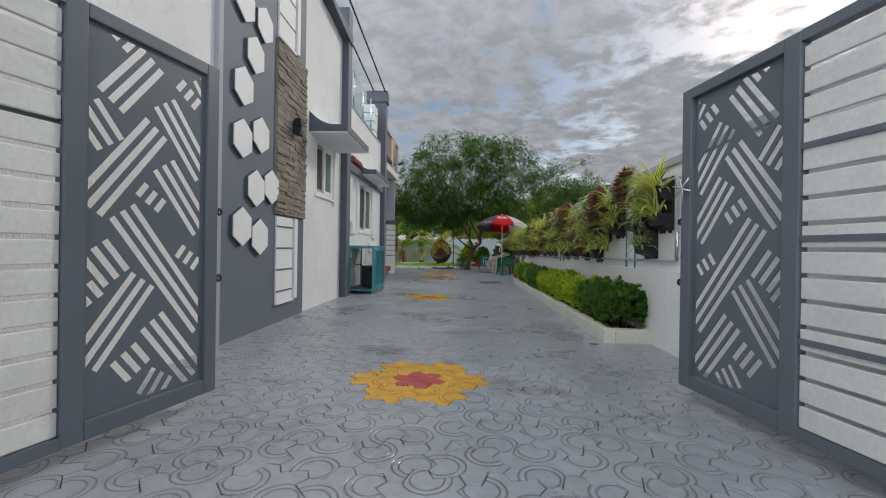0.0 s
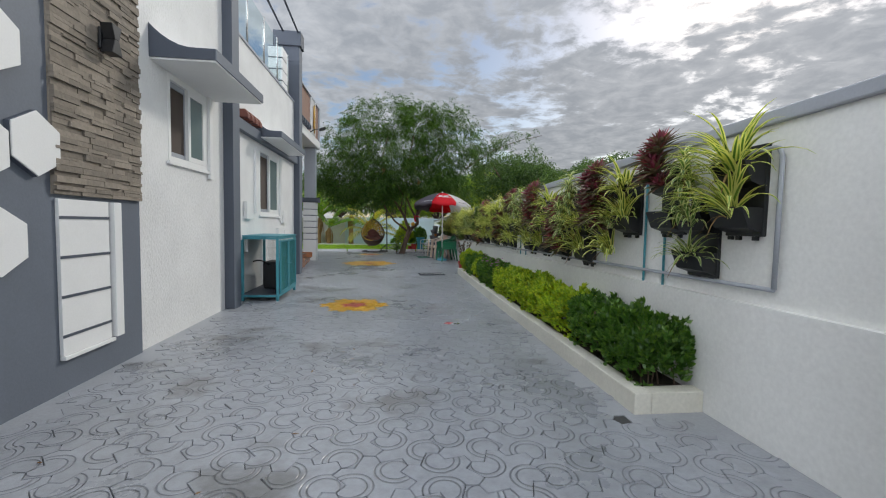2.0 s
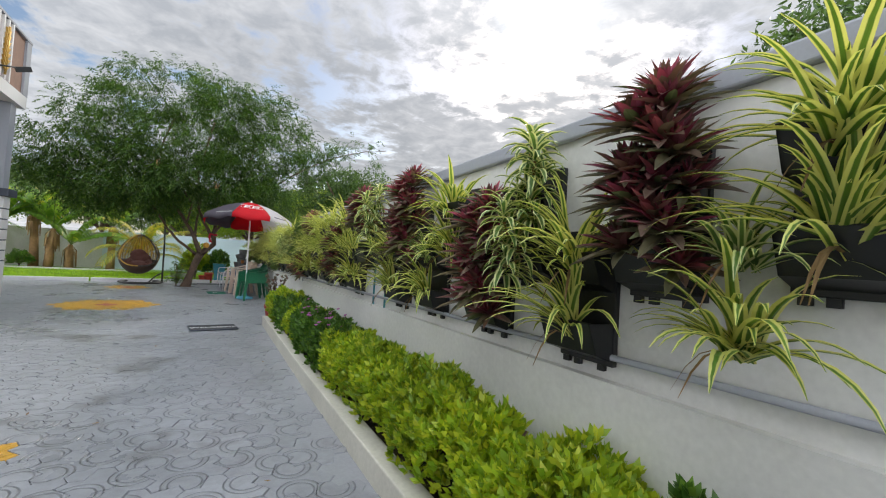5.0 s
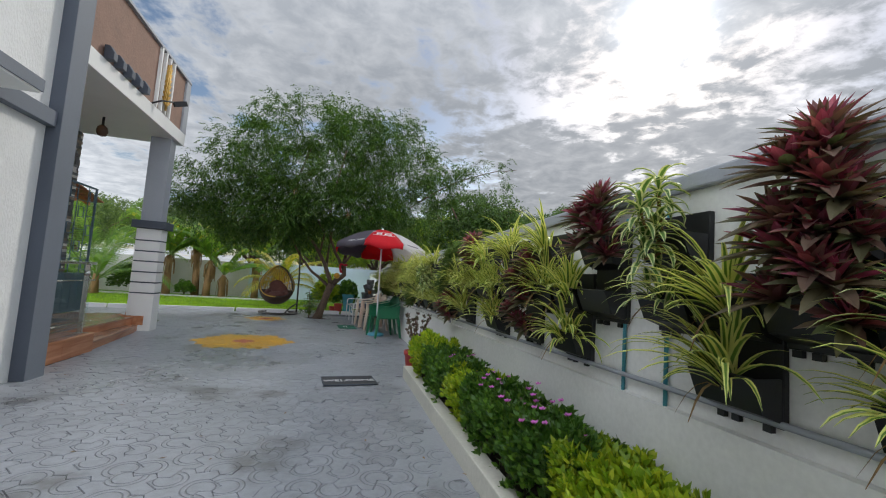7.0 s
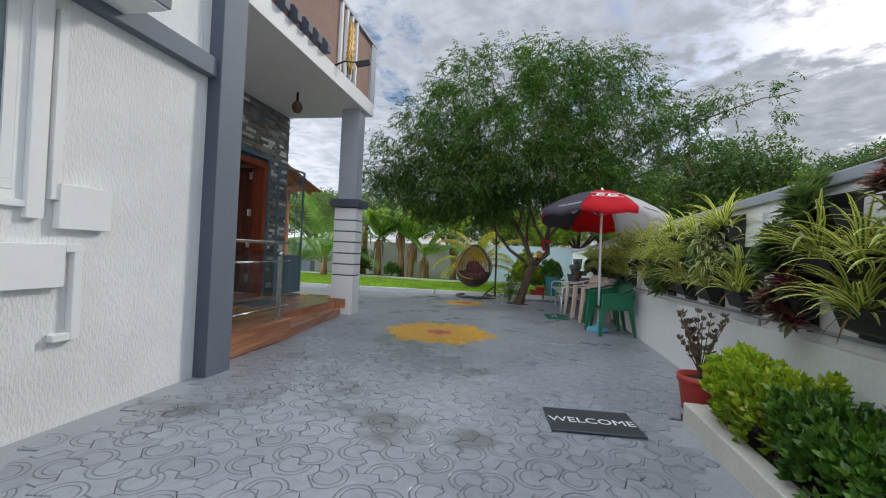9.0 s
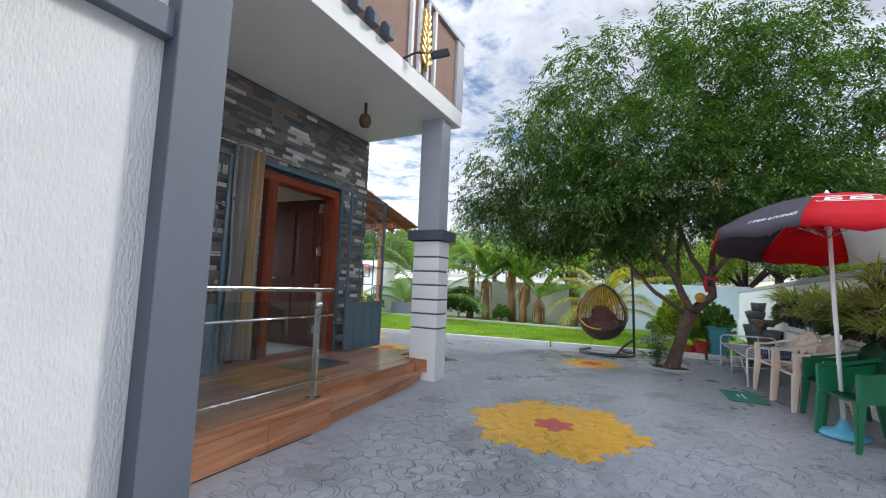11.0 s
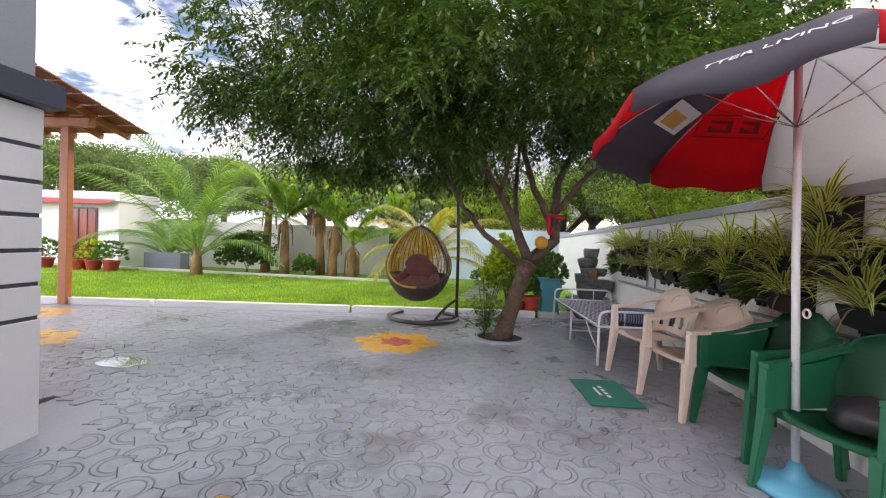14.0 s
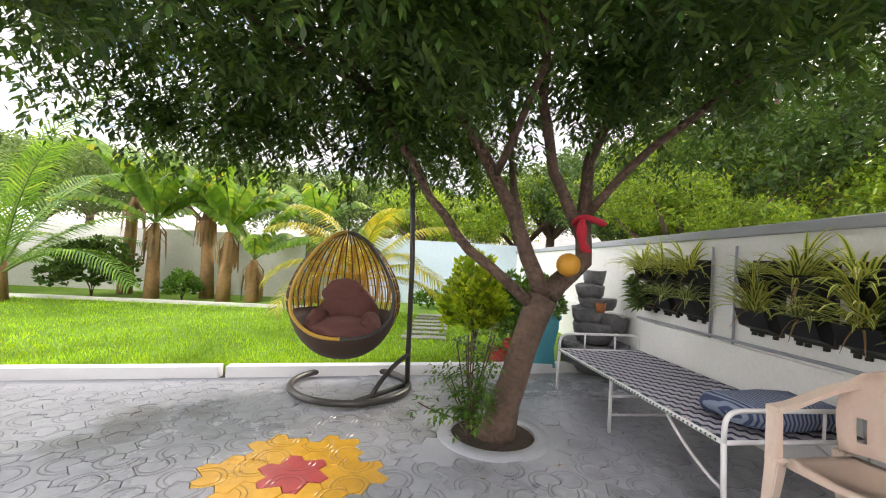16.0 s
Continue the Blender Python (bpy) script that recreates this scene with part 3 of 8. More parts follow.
def canopy(name, y0, y1, z, reach, label):
    t = tagged(thing(name, (XW, y0, z), label, "canopy"), kind="structure")
    w = y1 - y0
    part("slab", prism([(-0.02, 0.0), (reach, 0.0), (reach, 0.115), (-0.02, 0.16)], 1, 0.0, w, bev=0.004), M_SMOOTH, t)
    part("front_band", box(reach + 0.001, reach + 0.014, -0.014, w + 0.014, 0.018, 0.124), M_GREY, t, "slate grey edge band")
    cove = [(0.0, 0.02), (reach, 0.02), (reach, 0.126)] + [(reach * (1 - s), 0.126 + 0.21 * max(0, s - 0.35) ** 2 / 0.42) for s in (0.2, 0.4, 0.55, 0.7, 0.85, 0.95, 1.0)]
    part("end_band", prism(cove, 1, -0.014, -0.001), M_DGREY, t, "dark curved end band")
    part("end_band", prism([(0.0, 0.02), (reach, 0.02), (reach, 0.124), (0.0, 0.165)], 1, w + 0.001, w + 0.014), M_GREY, t)
    return t


canopy("canopy_1", 8.30, 9.72, 2.78, 0.60, "white window canopy with a slate grey edge and curved end")
canopy("canopy_2", 11.35, 13.20, 2.66, 0.42, "white window canopy with a slate grey edge")

# ---- columns and beams of the house ----
for nm, y0, y1, h in (("column_1", 10.0, 10.26, 5.75), ("column_2", 14.04, 14.34, 5.62)):
    t = tagged(thing(nm, (XW, y0, 0), "slate grey painted column standing proud of the wall, shade coloured into one side", "column"), kind="structure")
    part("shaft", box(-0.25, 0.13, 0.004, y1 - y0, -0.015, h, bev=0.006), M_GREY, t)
    # thin darker sheet colours the shade onto the side facing -y
    part("dark_side", box(-0.25, 0.128, 0.0, 0.0035, -0.015, h - 0.01), M_DGREY, t, "side with its shade put into a darker grey")
structure("trim_cross_beam", box(XW - 0.01, XW + 0.09, 10.262, 14.038, 2.60, 2.76, bev=0.004), M_GREY, "slate grey beam across the wall between columns", "trim")
top_beam = bmesh.new()
for x in (-2.05, -2.38):
    tube([(x, 8.9, 6.05 if x > -2.2 else 6.0), (x, 14.2, 5.6)], 0.022, 8, top_beam)
structure("trim_top_pipes", top_beam, M_DGREY, "dark steel pipes spanning over the terrace", "trim")
structure("trim_column_head", box(-2.6, XW + 0.17, 14.0, 14.36, 5.3, 5.63, bev=0.01), M_DGREY, "dark grey head of the terrace column", "trim")
structure("trim_terrace_cap", box(XW - 0.27, XW + 0.02, 10.262, 14.038, 4.02, 4.06, bev=0.004), M_LGREY, "grey coping on the terrace wall", "trim")

blocks = thing("roof_tile_end", (XW + 0.005, 10.55, 2.80), "red-brown clay tile end on the grey beam", "roof tile", "row of tile ends")
part("body", prism([(0, 0), (0.14, 0), (0.14, 0.06), (0.10, 0.13), (0, 0.13)], 1, 0, 0.12, bev=0.006), surf("red_brown_clay", (0.20, 0.07, 0.05), 0.7, 0.2, 40, 0.4), blocks)
for k in range(1, 4):
    copy_thing(blocks, pose(XW + 0.005, 10.55 + 0.19 * k, 2.80))

# glass rail of the terrace
rail = thing("glass_railing", (XW - 0.1, 10.35, 4.06), "frameless glass railing with steel posts on the terrace wall", "railing")
for k in range(5):
    tube([(0, 0.05 + 0.88 * k, 0), (0, 0.05 + 0.88 * k, 0.98)], 0.02, 8)
    part("post", tube([(0, 0.05 + 0.88 * k, 0), (0, 0.05 + 0.88 * k, 0.98)], 0.018, 8), M_STEEL, rail)
    if k < 4:
        part("pane", box(-0.005, 0.005, 0.08 + 0.88 * k, 0.90 + 0.88 * k, 0.05, 0.95), M_GLASS, rail)
chimney = thing("terrace_pier", (XW - 0.22, 13.35, 4.06), "white banded pier on the terrace", "pier")
for k in range(4):
    part("band", box(-0.15, 0.15, 0.0, 0.42, 0.0 + 0.24 * k, 0.215 + 0.24 * k, bev=0.006), M_SMOOTH, chimney)
    part("joint", box(-0.14, 0.14, 0.01, 0.41, 0.216 + 0.24 * k, 0.239 + 0.24 * k), M_DGREY, chimney)


# decorative white boxes and key strips on the wall
def key_strip(y0, z0, pieces, label):
    t = thing("decorative_box", (XW, y0, z0), label, "wall ornament")
    for a, b, c, d, e in pieces:
        part("strip" if (b - a) < 0.1 or (d - c) < 0.1 else "box", box(0.0, e, a, b, c, d, bev=0.003), M_SMOOTH, t)


key_strip(12.90, 1.21, [(0, 0.31, 0, 0.27, 0.055)], "raised white square box on the textured wall")
key_strip(12.55, 0.86, [(0, 0.40, 0, 0.26, 0.05), (0.401, 0.50, 0.21, 0.26, 0.05), (0.45, 0.50, -0.33, 0.209, 0.05), (0.35, 0.449, -0.33, -0.285, 0.05)], "raised white key-shaped strip and box on the textured wall")
key_strip(10.75, 1.28, [(0, 0.30, 0, 0.27, 0.055)], "raised white square box beside the window")
key_strip(10.45, 0.95, [(0, 0.32, 0, 0.24, 0.05), (0.33, 0.38, -0.2, 0.24, 0.05)], "raised white strips above the metal cage")
key_strip(11.25, 2.0, [(0, 0.05, -0.62, 0.5, 0.04)], "thin white upright strip beside the window")
key_strip(12.86, 2.0, [(0, 0.05, -0.62, 0.5, 0.04)], "thin white upright strip at the window's edge")

# ---- porch ----
LZ = 0.25
pbm = box(-4.2, -2.30, 14.36, 15.72, -0.02, LZ - 0.02)
box(-4.2, -2.84, 15.72, 18.25, -0.02, LZ - 0.02, pbm)
box(-2.84, -2.605, 15.72, 17.73, -0.02, LZ - 0.02, pbm)
structure("porch_base", pbm, M_TILER, "concrete core of the tiled porch", "floor")
porch = tagged(thing("porch_floor", (0, 0, 0), "wood-look tiled porch landing with one step", "floor"), kind="structure")
rng = random.Random(11)
y = 14.36
row = 0
x = -4.19
while x < -2.28:
    w = min(0.20, -2.26 - x)
    y = 14.36 - (row % 3) * 0.3
    while y < 17.74 if x < -2.6 else y < 15.72:
        a, b = max(y, 14.36), min(y + 0.9, 18.25 if x < -2.85 else (17.74 if x < -2.6 else 15.72))
        if b - a > 0.03:
            part("tile", box(x + 0.001, x + w - 0.001, a + 0.001, b - 0.001, LZ - 0.019, LZ, bev=0.0), M_TILEW, porch)
        y += 0.9
    x += 0.20
    row += 1
for a, b in ((14.36, 15.05), (15.051, 15.72)):
    part("riser_tile", box(-2.30, -2.245, a, b - 0.002, 0.0, LZ - 0.03), M_TILER, porch)
    part("nosing", box(-2.30, -2.235, a, b - 0.002, LZ - 0.029, LZ + 0.002, bev=0.004), M_TILER, porch)
# lower step in the recess, drawn back towards the pillar


def skew(bm):
    for v in bm.verts:
        v.co.x -= 0.10 * max(0.0, v.co.y - 15.72)
    return bm


part("step_core", skew(box(-2.58, -2.31, 15.722, 17.74, -0.01, 0.105)), M_TILER, porch)
for a in (15.722, 16.62):
    part("step_tile", skew(box(-2.60, -2.255, a, min(a + 0.896, 17.74), 0.106, 0.125, bev=0.002)), M_TILEW, porch)
    part("riser_tile", skew(box(-2.309, -2.285, a, min(a + 0.896, 17.74), -0.01, 0.105)), M_TILER, porch)
    part("riser_tile", box(-2.63, -2.602, a, min(a + 0.896, 17.74), 0.126, LZ - 0.022), M_TILER, porch)

pillar = tagged(thing("porch_pillar", (-2.525, 17.925, 0), "white banded porch pillar with a dark cap and grey shaft", "pillar"), kind="structure")
S, SD = 0.205, 0.150
zs = [0.0, 0.69, 0.886, 1.08, 1.28, 1.47, 1.67, 1.90]
for a, b in zip(zs, zs[1:]):
    part("band", box(-S, S, -SD, SD, a + (0.012 if a else -0.01), b - 0.012, bev=0.004), M_SMOOTH, pillar)
for a in zs[1:-1]:
    part("groove", box(-S + 0.01, S - 0.01, -SD + 0.01, SD - 0.01, a - 0.012, a + 0.012), M_DGREY, pillar, "dark painted groove")
part("cap", box(-0.275, 0.275, -0.215, 0.215, 1.90, 2.04, bev=0.006), M_DGREY, pillar, "dark slate cap")
part("shaft", box(-0.17, 0.17, -0.13, 0.13, 2.041, 3.66, bev=0.004), M_LGREY, pillar, "pale grey upper shaft")
part("skirting", box(-S - 0.06, S - 0.12, -SD - 0.012, -SD - 0.0005, 0.105, 0.27), M_TILER, pillar, "brown skirting tile")
part("skirting", box(-S - 0.012, -S - 0.0005, -SD, SD, 0.2, 0.33), M_TILER, pillar)

# porch slab and brown parapet
SB = 3.66
structure("ceiling_porch", box(-8.0, -2.28, 14.342, 18.25, SB, SB + 0.24, bev=0.006), M_SMOOTH, "white porch ceiling slab", "ceiling")
par = tagged(thing("porch_parapet", (-2.30, 14.345, SB + 0.24), "terracotta brown parapet with white bars above the porch", "parapet"), kind="structure")
part("wall", box(-0.14, -0.02, 0.0, 3.88, 0, 1.05), M_BROWNW, par)
part("end_wall", box(-5.6, -0.145, 3.76, 3.88, 0, 1.05), M_BROWNW, par)
part("coping", box(-0.17, 0.03, -0.01, 3.92, 1.051, 1.10, bev=0.005), M_LGREY, par)
part("end_post", box(-0.15, 0.02, 3.70, 3.92, 0.001, 1.05, bev=0.005), M_LGREY, par, "pale grey corner post")
for k in range(4):
    part("bar", box(-0.019, 0.03, 2.42 + 0.19 * k, 2.47 + 0.19 * k, 0.001, 1.05, bev=0.003), M_SMOOTH, par)
orn = thing("gold_ornament", (-2.265, 17.08, SB + 0.28), "gilded leaf-shaped ornament on the parapet bars", "ornament")
ob_ = bmesh.new()
for k in range(7):
    for s in (-1, 1):
        lo = Vector((0.0, 0, 0.10 + 0.10 * k))
        tip = lo + Vector((0.02, s * (0.16 - 0.012 * k), 0.12))
        pts_ = [(lo.y, lo.z), (lo.y + s * 0.06, lo.z + 0.02), (tip.y, tip.z), (lo.y + s * 0.05, lo.z + 0.10)]
        prism(pts_, 0, 0.0, 0.03, ob_, bev=0.004)
part("leaves", ob_, M_GOLD, orn)
part("stem", tube([(0.02, 0, 0.02), (0.025, 0, 0.86)], 0.018, 8), M_GOLD, orn)
flood = thing("flood_light", (-2.28, 16.62, SB + 0.24), "black floodlight on a short arm at the slab edge", "floodlight")
part("arm", tube([(0, 0, 0), (0.1, 0.1, 0.10), (0.22, 0.26, 0.16)], 0.014, 8), M_BLACK, flood)
part("head", box(-0.12, 0.12, -0.025, 0.025, -0.045, 0.045, bev=0.008, m=pose(0.29, 0.36, 0.18, 0, -25, 50)), M_BLACK, flood)
tt = thing("parapet_tile_end", (-2.30, 15.15, SB + 0.24), "dark tile end standing on the porch slab edge", "tile", "row of tile ends above the porch")
part("body", prism([(0, 0), (0.12, 0.0), (0.12, 0.10), (0.06, 0.19), (0, 0.19)], 1, 0, 0.10, bev=0.006), M_DGREY, tt)
for k in range(1, 5):
    copy_thing(tt, pose(-2.30, 15.15 + 0.26 * k, SB + 0.24))
bulb = thing("porch_lamp", (-3.1, 17.0, SB), "hanging porch lamp with a brown glass globe", "ceiling lamp")
part("stem", tube([(0, 0, 0), (0, 0, -0.14)], 0.02, 8), M_BLACK, bulb)
part("globe", lathe([(0.001, -0.34), (0.06, -0.32), (0.085, -0.25), (0.07, -0.18), (0.03, -0.14), (0.001, -0.139)], 16), surf("brown_glass", (0.10, 0.05, 0.03), 0.15, 0.1, 30, 0.0), bulb)

# brick-clad door wall
DX = -4.0
door_wall = bmesh.new()
for y0, y1, z0, z1 in ((14.5, 15.86, -0.02, SB), (15.86, 17.56, 2.62, SB), (17.56, 18.25, -0.02, SB)):
    box(DX - 0.22, DX - 0.014, y0, y1, z0, z1, door_wall)
wall_porch = structure("wall_porch", door_wall, M_DGREY, "porch wall clad in thin dark and pale stone bricks", "wall")
side_wall = structure("wall_porch_side", box(-8.0, DX - 0.222, 18.05, 18.25, -0.02, SB), M_DGREY, "end wall of the porch room", "wall")
structure("wall_porch_near", box(-4.0, -2.41, 14.342, 14.46, LZ, SB), M_WHITE, "white side wall of the porch", "wall")

# boundary wall beside the drive
def wall_top(y):
    return 1.85 - 0.02 * (y - 6.0)


def ledge_top(y):
    return 0.80 - 0.008 * (y - 6.0)


bw = bmesh.new()
a0, a1 = -2.0, 30.0
for x0, x1, top in ((0.0, 0.22, wall_top), (-0.045, 0.0005, ledge_top)):
    own = box(x0, x1, a0, a1, -0.05, 1.0)
    for v in own.verts:
        v.co.x += rwall(v.co.y)
        v.co.z = top(v.co.y) if v.co.z > 0 else v.co.z
    merge(bw, own)
wall_b = structure("wall_boundary", bw, M_WALLW, "white painted boundary wall with a low ledge", "wall")
cp = box(-0.03, 0.25, a0, a1, 0.001, 0.08, bev=0.01)
for v in cp.verts:
    v.co.x += rwall(v.co.y)
    v.co.z += wall_top(v.co.y)
structure("trim_coping", cp, M_LGREY, "pale grey coping along the boundary wall", "trim")

# planter kerb along the wall


def bed_x(y):
    return 1.81 + 0.012 * max(0.0, y - 11.0)


pk = thing("planter_kerb", (0, 0, 0), "cream painted low kerb edging the hedge bed", "kerb", kind="structure")
for ya, yb in ((6.45, 10.999), (11.001, 14.36)):
    o = box(0.0, 0.125, ya, yb, -0.02, 0.14, bev=0.008)
    for v in o.verts:
        v.co.x += bed_x(v.co.y)
    part("front", o, M_CREAM, pk)
part("end", box(1.936, rwall(6.4) - 0.046, 6.45, 6.57, -0.02, 0.14, bev=0.008), M_CREAM, pk)
part("end", box(1.980, rwall(14.3) - 0.046, 14.24, 14.36, -0.02, 0.14, bev=0.008), M_CREAM, pk)
hs = box(0.126, 1.0, 6.571, 14.239, -0.02, 0.10)
for v in hs.verts:
    v.co.x = bed_x(v.co.y) + 0.126 if v.co.x < 0.5 else rwall(6.4) - 0.046
structure("hedge_soil", hs, M_SOIL, "dark moist soil in the hedge bed", "soil")

# lawn, kerb and the far walls
lawn = prism([(-16, kerb_y(-16) + 0.12), (2.55, kerb_y(2.55) + 0.12), (2.55, 28.4), (-16, 28.4)], 2, -0.05, 0.055)
structure("lawn", lawn, M_LAWN, "bright green mown lawn behind a white kerb", "lawn")
kerb = thing("lawn_kerb", (0, 0, 0), "white painted kerb stones along the lawn with small gaps", "kerb", kind="structure")
xk = -14.0
while xk < 2.3:
    x1 = min(xk + 3.05, 2.45)
    own = box(xk, x1 - 0.06, -0.06, 0.06, -0.02, 0.10, bev=0.008)
    for v in own.verts:
        v.co.y += kerb_y(v.co.x)
    part("kerb_stone", own, M_SMOOTH, kerb)
    xk += 3.05
structure("wall_far", box(-16, -2.6, 28.4, 28.6, -0.05, 1.52), M_FARW, "weathered pale boundary wall behind the garden", "wall")
# stretch of the back wall whose bluish shade is coloured in
structure("wall_far_blue", box(-2.6, 2.9, 28.4, 28.6, -0.05, 1.60), M_FARB, "boundary wall behind the swing with bluish shade put into its colour", "wall")
structure("wall_far_west", box(-16.2, -16, 18.3, 28.6, -0.05, 1.6), M_FARW, "boundary wall at the far side of the garden", "wall")
structure("trim_bed_edge", box(-12, -1.2, 26.55, 26.65, -0.02, 0.12, bev=0.006), M_FARW, "low pale edging of the planting bed", "trim")
# street side behind the camera
structure("wall_street", box(-14, 14, -8.2, -8.0, -0.05, 2.4), M_WALLW, "plain wall across the street", "wall")
structure("gate_pier_left", box(-2.6, -2.15, 2.62, 3.0, -0.05, 2.3, bev=0.01), M_WALLW, "white gate pier at the house corner", "gate pier")
structure("gate_pier_right", box(rwall(3) , rwall(3) + 0.4, 2.62, 3.0, -0.05, 2.3, bev=0.01), M_WALLW, "white gate pier at the boundary wall", "gate pier")


# ---- gates ----
from mathutils import geometry


def cut_sheet(w, h, slots, thick):
    """A sheet of metal with slots cut through it."""
    vs = [Vector((0, 0)), Vector((w, 0)), Vector((w, h)), Vector((0, h))]
    es = [(0, 1), (1, 2), (2, 3), (3, 0)]
    for s in slots:
        b = len(vs)
        vs += [Vector(p) for p in s]
        es += [(b + i, b + (i + 1) % len(s)) for i in range(len(s))]
    ov, oe, of, *_ = geometry.delaunay_2d_cdt(vs, es, [], 1, 1e-5)

    def inside(p, s):
        c = False
        for i in range(len(s)):
            (x0, y0), (x1, y1) = s[i - 1], s[i]
            if (y0 > p[1]) != (y1 > p[1]) and p[0] < (x1 - x0) * (p[1] - y0) / (y1 - y0) + x0:
                c = not c
        return c
    bm = bmesh.new()
    lo = [bm.verts.new((0, v.x, v.y)) for v in ov]
    keep = []
    for f in of:
        c = sum((ov[i] for i in f), Vector((0, 0))) / len(f)
        if 0 <= c.x <= w and not any(inside(c, s) for s in slots):
            keep.append(bm.faces.new([lo[i] for i in f]))
    r = bmesh.ops.extrude_face_region(bm, geom=keep)
    bmesh.ops.translate(bm, verts=[e for e in r["geom"] if isinstance(e, bmesh.types.BMVert)], vec=(thick, 0, 0))
    bmesh.ops.recalc_face_normals(bm, faces=bm.faces)
    return bm


def stripes(cx, cy, length, n, ang, w, h, bar=0.045, gap=0.062):
    """n parallel slanting slots about a centre, clipped to the sheet."""
    out = []
    c, s = math.cos(ang), math.sin(ang)
    for k in range(n):
        o = (k - (n - 1) / 2) * gap
        ln = length
        pts_ = []
        for a, b in ((-ln / 2, -bar / 2), (ln / 2, -bar / 2), (ln / 2, bar / 2), (-ln / 2, bar / 2)):
            pts_.append((cx + a * c - (b + o) * s, cy + a * s + (b + o) * c))
        # clip by the sheet's border
        for ax, lim, sign in ((0, 0.015, 1), (0, w - 0.015, -1), (1, 0.015, 1), (1, h - 0.015, -1)):
            q = []
            for i in range(len(pts_)):
                p0, p1 = pts_[i - 1], pts_[i]
                d0, d1 = (p0[ax] - lim) * sign, (p1[ax] - lim) * sign
                if (d0 >= 0) != (d1 >= 0):
                    u = d0 / (d0 - d1)
                    q.append((p0[0] + (p1[0] - p0[0]) * u, p0[1] + (p1[1] - p0[1]) * u))
                if d1 >= 0:
                    q.append(p1)
            pts_ = q
            if len(pts_) < 3:
                break
        if len(pts_) >= 3:
            out.append(pts_)
    return out


def gate_leaf(name, at, turn, label, side):
    """Leaf along +y from the hinge: slatted part, then the cut-out panel."""
    t = thing(name, (at[0], at[1], 0.0, 0, 0, turn), label, "gate")
    L0, L1, H0, H1 = 1.10, 1.83, 0.085, 2.085
    fr = bmesh.new()
    for a, b, c, d in ((L0 - 0.09, L0, H0, H1), (L1 - 0.085, L1, H0, H1), (L0 + 0.0005, L1 - 0.0855, H0, H0 + 0.09), (L0 + 0.0005, L1 - 0.0855, H1 - 0.07, H1)):
        box(-0.03, 0.03, a, b, c, d, fr, bev=0.006)
    part("frame", fr, M_GATE, t)
    w, h = L1 - L0 - 0.087, H1 - H0 - 0.162
    q = radians(54)
    slots = []
    for u, v, ln, n, sg in ((0.332, 0.895, 0.36, 3, 1), (0.27, 0.995, 0.10, 2, 1), (0.087, 0.746, 0.20, 3, -1), (0.83, 0.915, 0.085, 3, 1), (0.97, 0.955, 0.10, 2, -1),
                            (0.80, 0.765, 0.44, 3, -1), (0.28, 0.657, 0.56, 3, 1), (0.495, 0.576, 0.085, 3, 1), (0.79, 0.585, 0.42, 3, -1), (0.63, 0.355, 0.80, 3, -1),
                            (0.843, 0.401, 0.085, 3, 1), (0.15, 0.391, 0.185, 3, -1), (0.045, 0.315, 0.09, 2, -1), (0.223, 0.238, 0.47, 3, 1), (0.715, 0.122, 0.45, 3, -1),
                            (0.348, 0.114, 0.14, 3, -1), (0.55, 0.030, 0.14, 3, 1)):
        slots += stripes(u * w, v * h, ln, n, q * sg, w, h, 0.034, 0.060)
    sh = cut_sheet(w, h, slots, 0.006)
    bmesh.ops.translate(sh, verts=sh.verts, vec=(0.004, L0 + 0.001, H0 + 0.091))
    part("cut_panel", sh, M_GATE, t, "laser-cut sheet with slanting slots")
    n = 15
    for k in range(n):
        z0 = H0 + 0.06 + k * (H1 - H0 - 0.12) / n
        part("slat", box(-0.012, 0.012, -0.55, L0 - 0.092, z0, z0 + 0.104, bev=0.005), M_SLAT, t, "off-white metal slat")
    for z0, z1 in ((H0, H0 + 0.055), (H1 - 0.055, H1)):
        part("rail", box(-0.028, 0.028, -0.55, L0 - 0.0905, z0, z1), M_GATE, t)
    part("hinge_post", box(-0.03, 0.03, -0.60, -0.551, H0 - 0.05, H1, bev=0.004), M_GATE, t)
    for z0 in (0.55, 1.05, 1.5):
        part("brace", box(-0.022, -0.013, -0.55, L0 - 0.092, z0, z0 + 0.03), M_GATE, t)
    for z0 in (0.78, 1.20):
        eye = tube([(0.0, L1 + 0.040 + 0.017 * math.cos(a), z0 + 0.017 * math.sin(a)) for a in (k * math.tau / 10 for k in range(10))], 0.009, 6, closed=True)
        box(-0.012, 0.012, L1 + 0.001, L1 + 0.024, z0 - 0.018, z0 + 0.018, eye)
        part("latch_eye", eye, M_BLACK, t)
    if side > 0:
        star = bmesh.new()
        for k in range(3):
            a = k * math.pi / 3 + 0.3
            tube([(0, L1 - 0.03 + 0.09 * math.cos(a), 1.42 + 0.09 * math.sin(a)), (0, L1 - 0.03 - 0.09 * math.cos(a), 1.42 - 0.09 * math.sin(a))], 0.007, 6, star)
        bmesh.ops.translate(star, verts=star.verts, vec=(-0.05, 0, 0))
        part("star_handle", star, M_STEEL, t)
        bar = tube([(-0.05, L1 + 0.005, 0.93), (-0.05, L1 + 0.005, 1.13)], 0.009, 8)
        for z0 in (0.96, 1.10):
            tube([(-0.05, L1 + 0.005, z0), (-0.02, L1 - 0.01, z0)], 0.008, 6, bar)
        part("pull_handle", bar, M_STEEL, t)
    return t


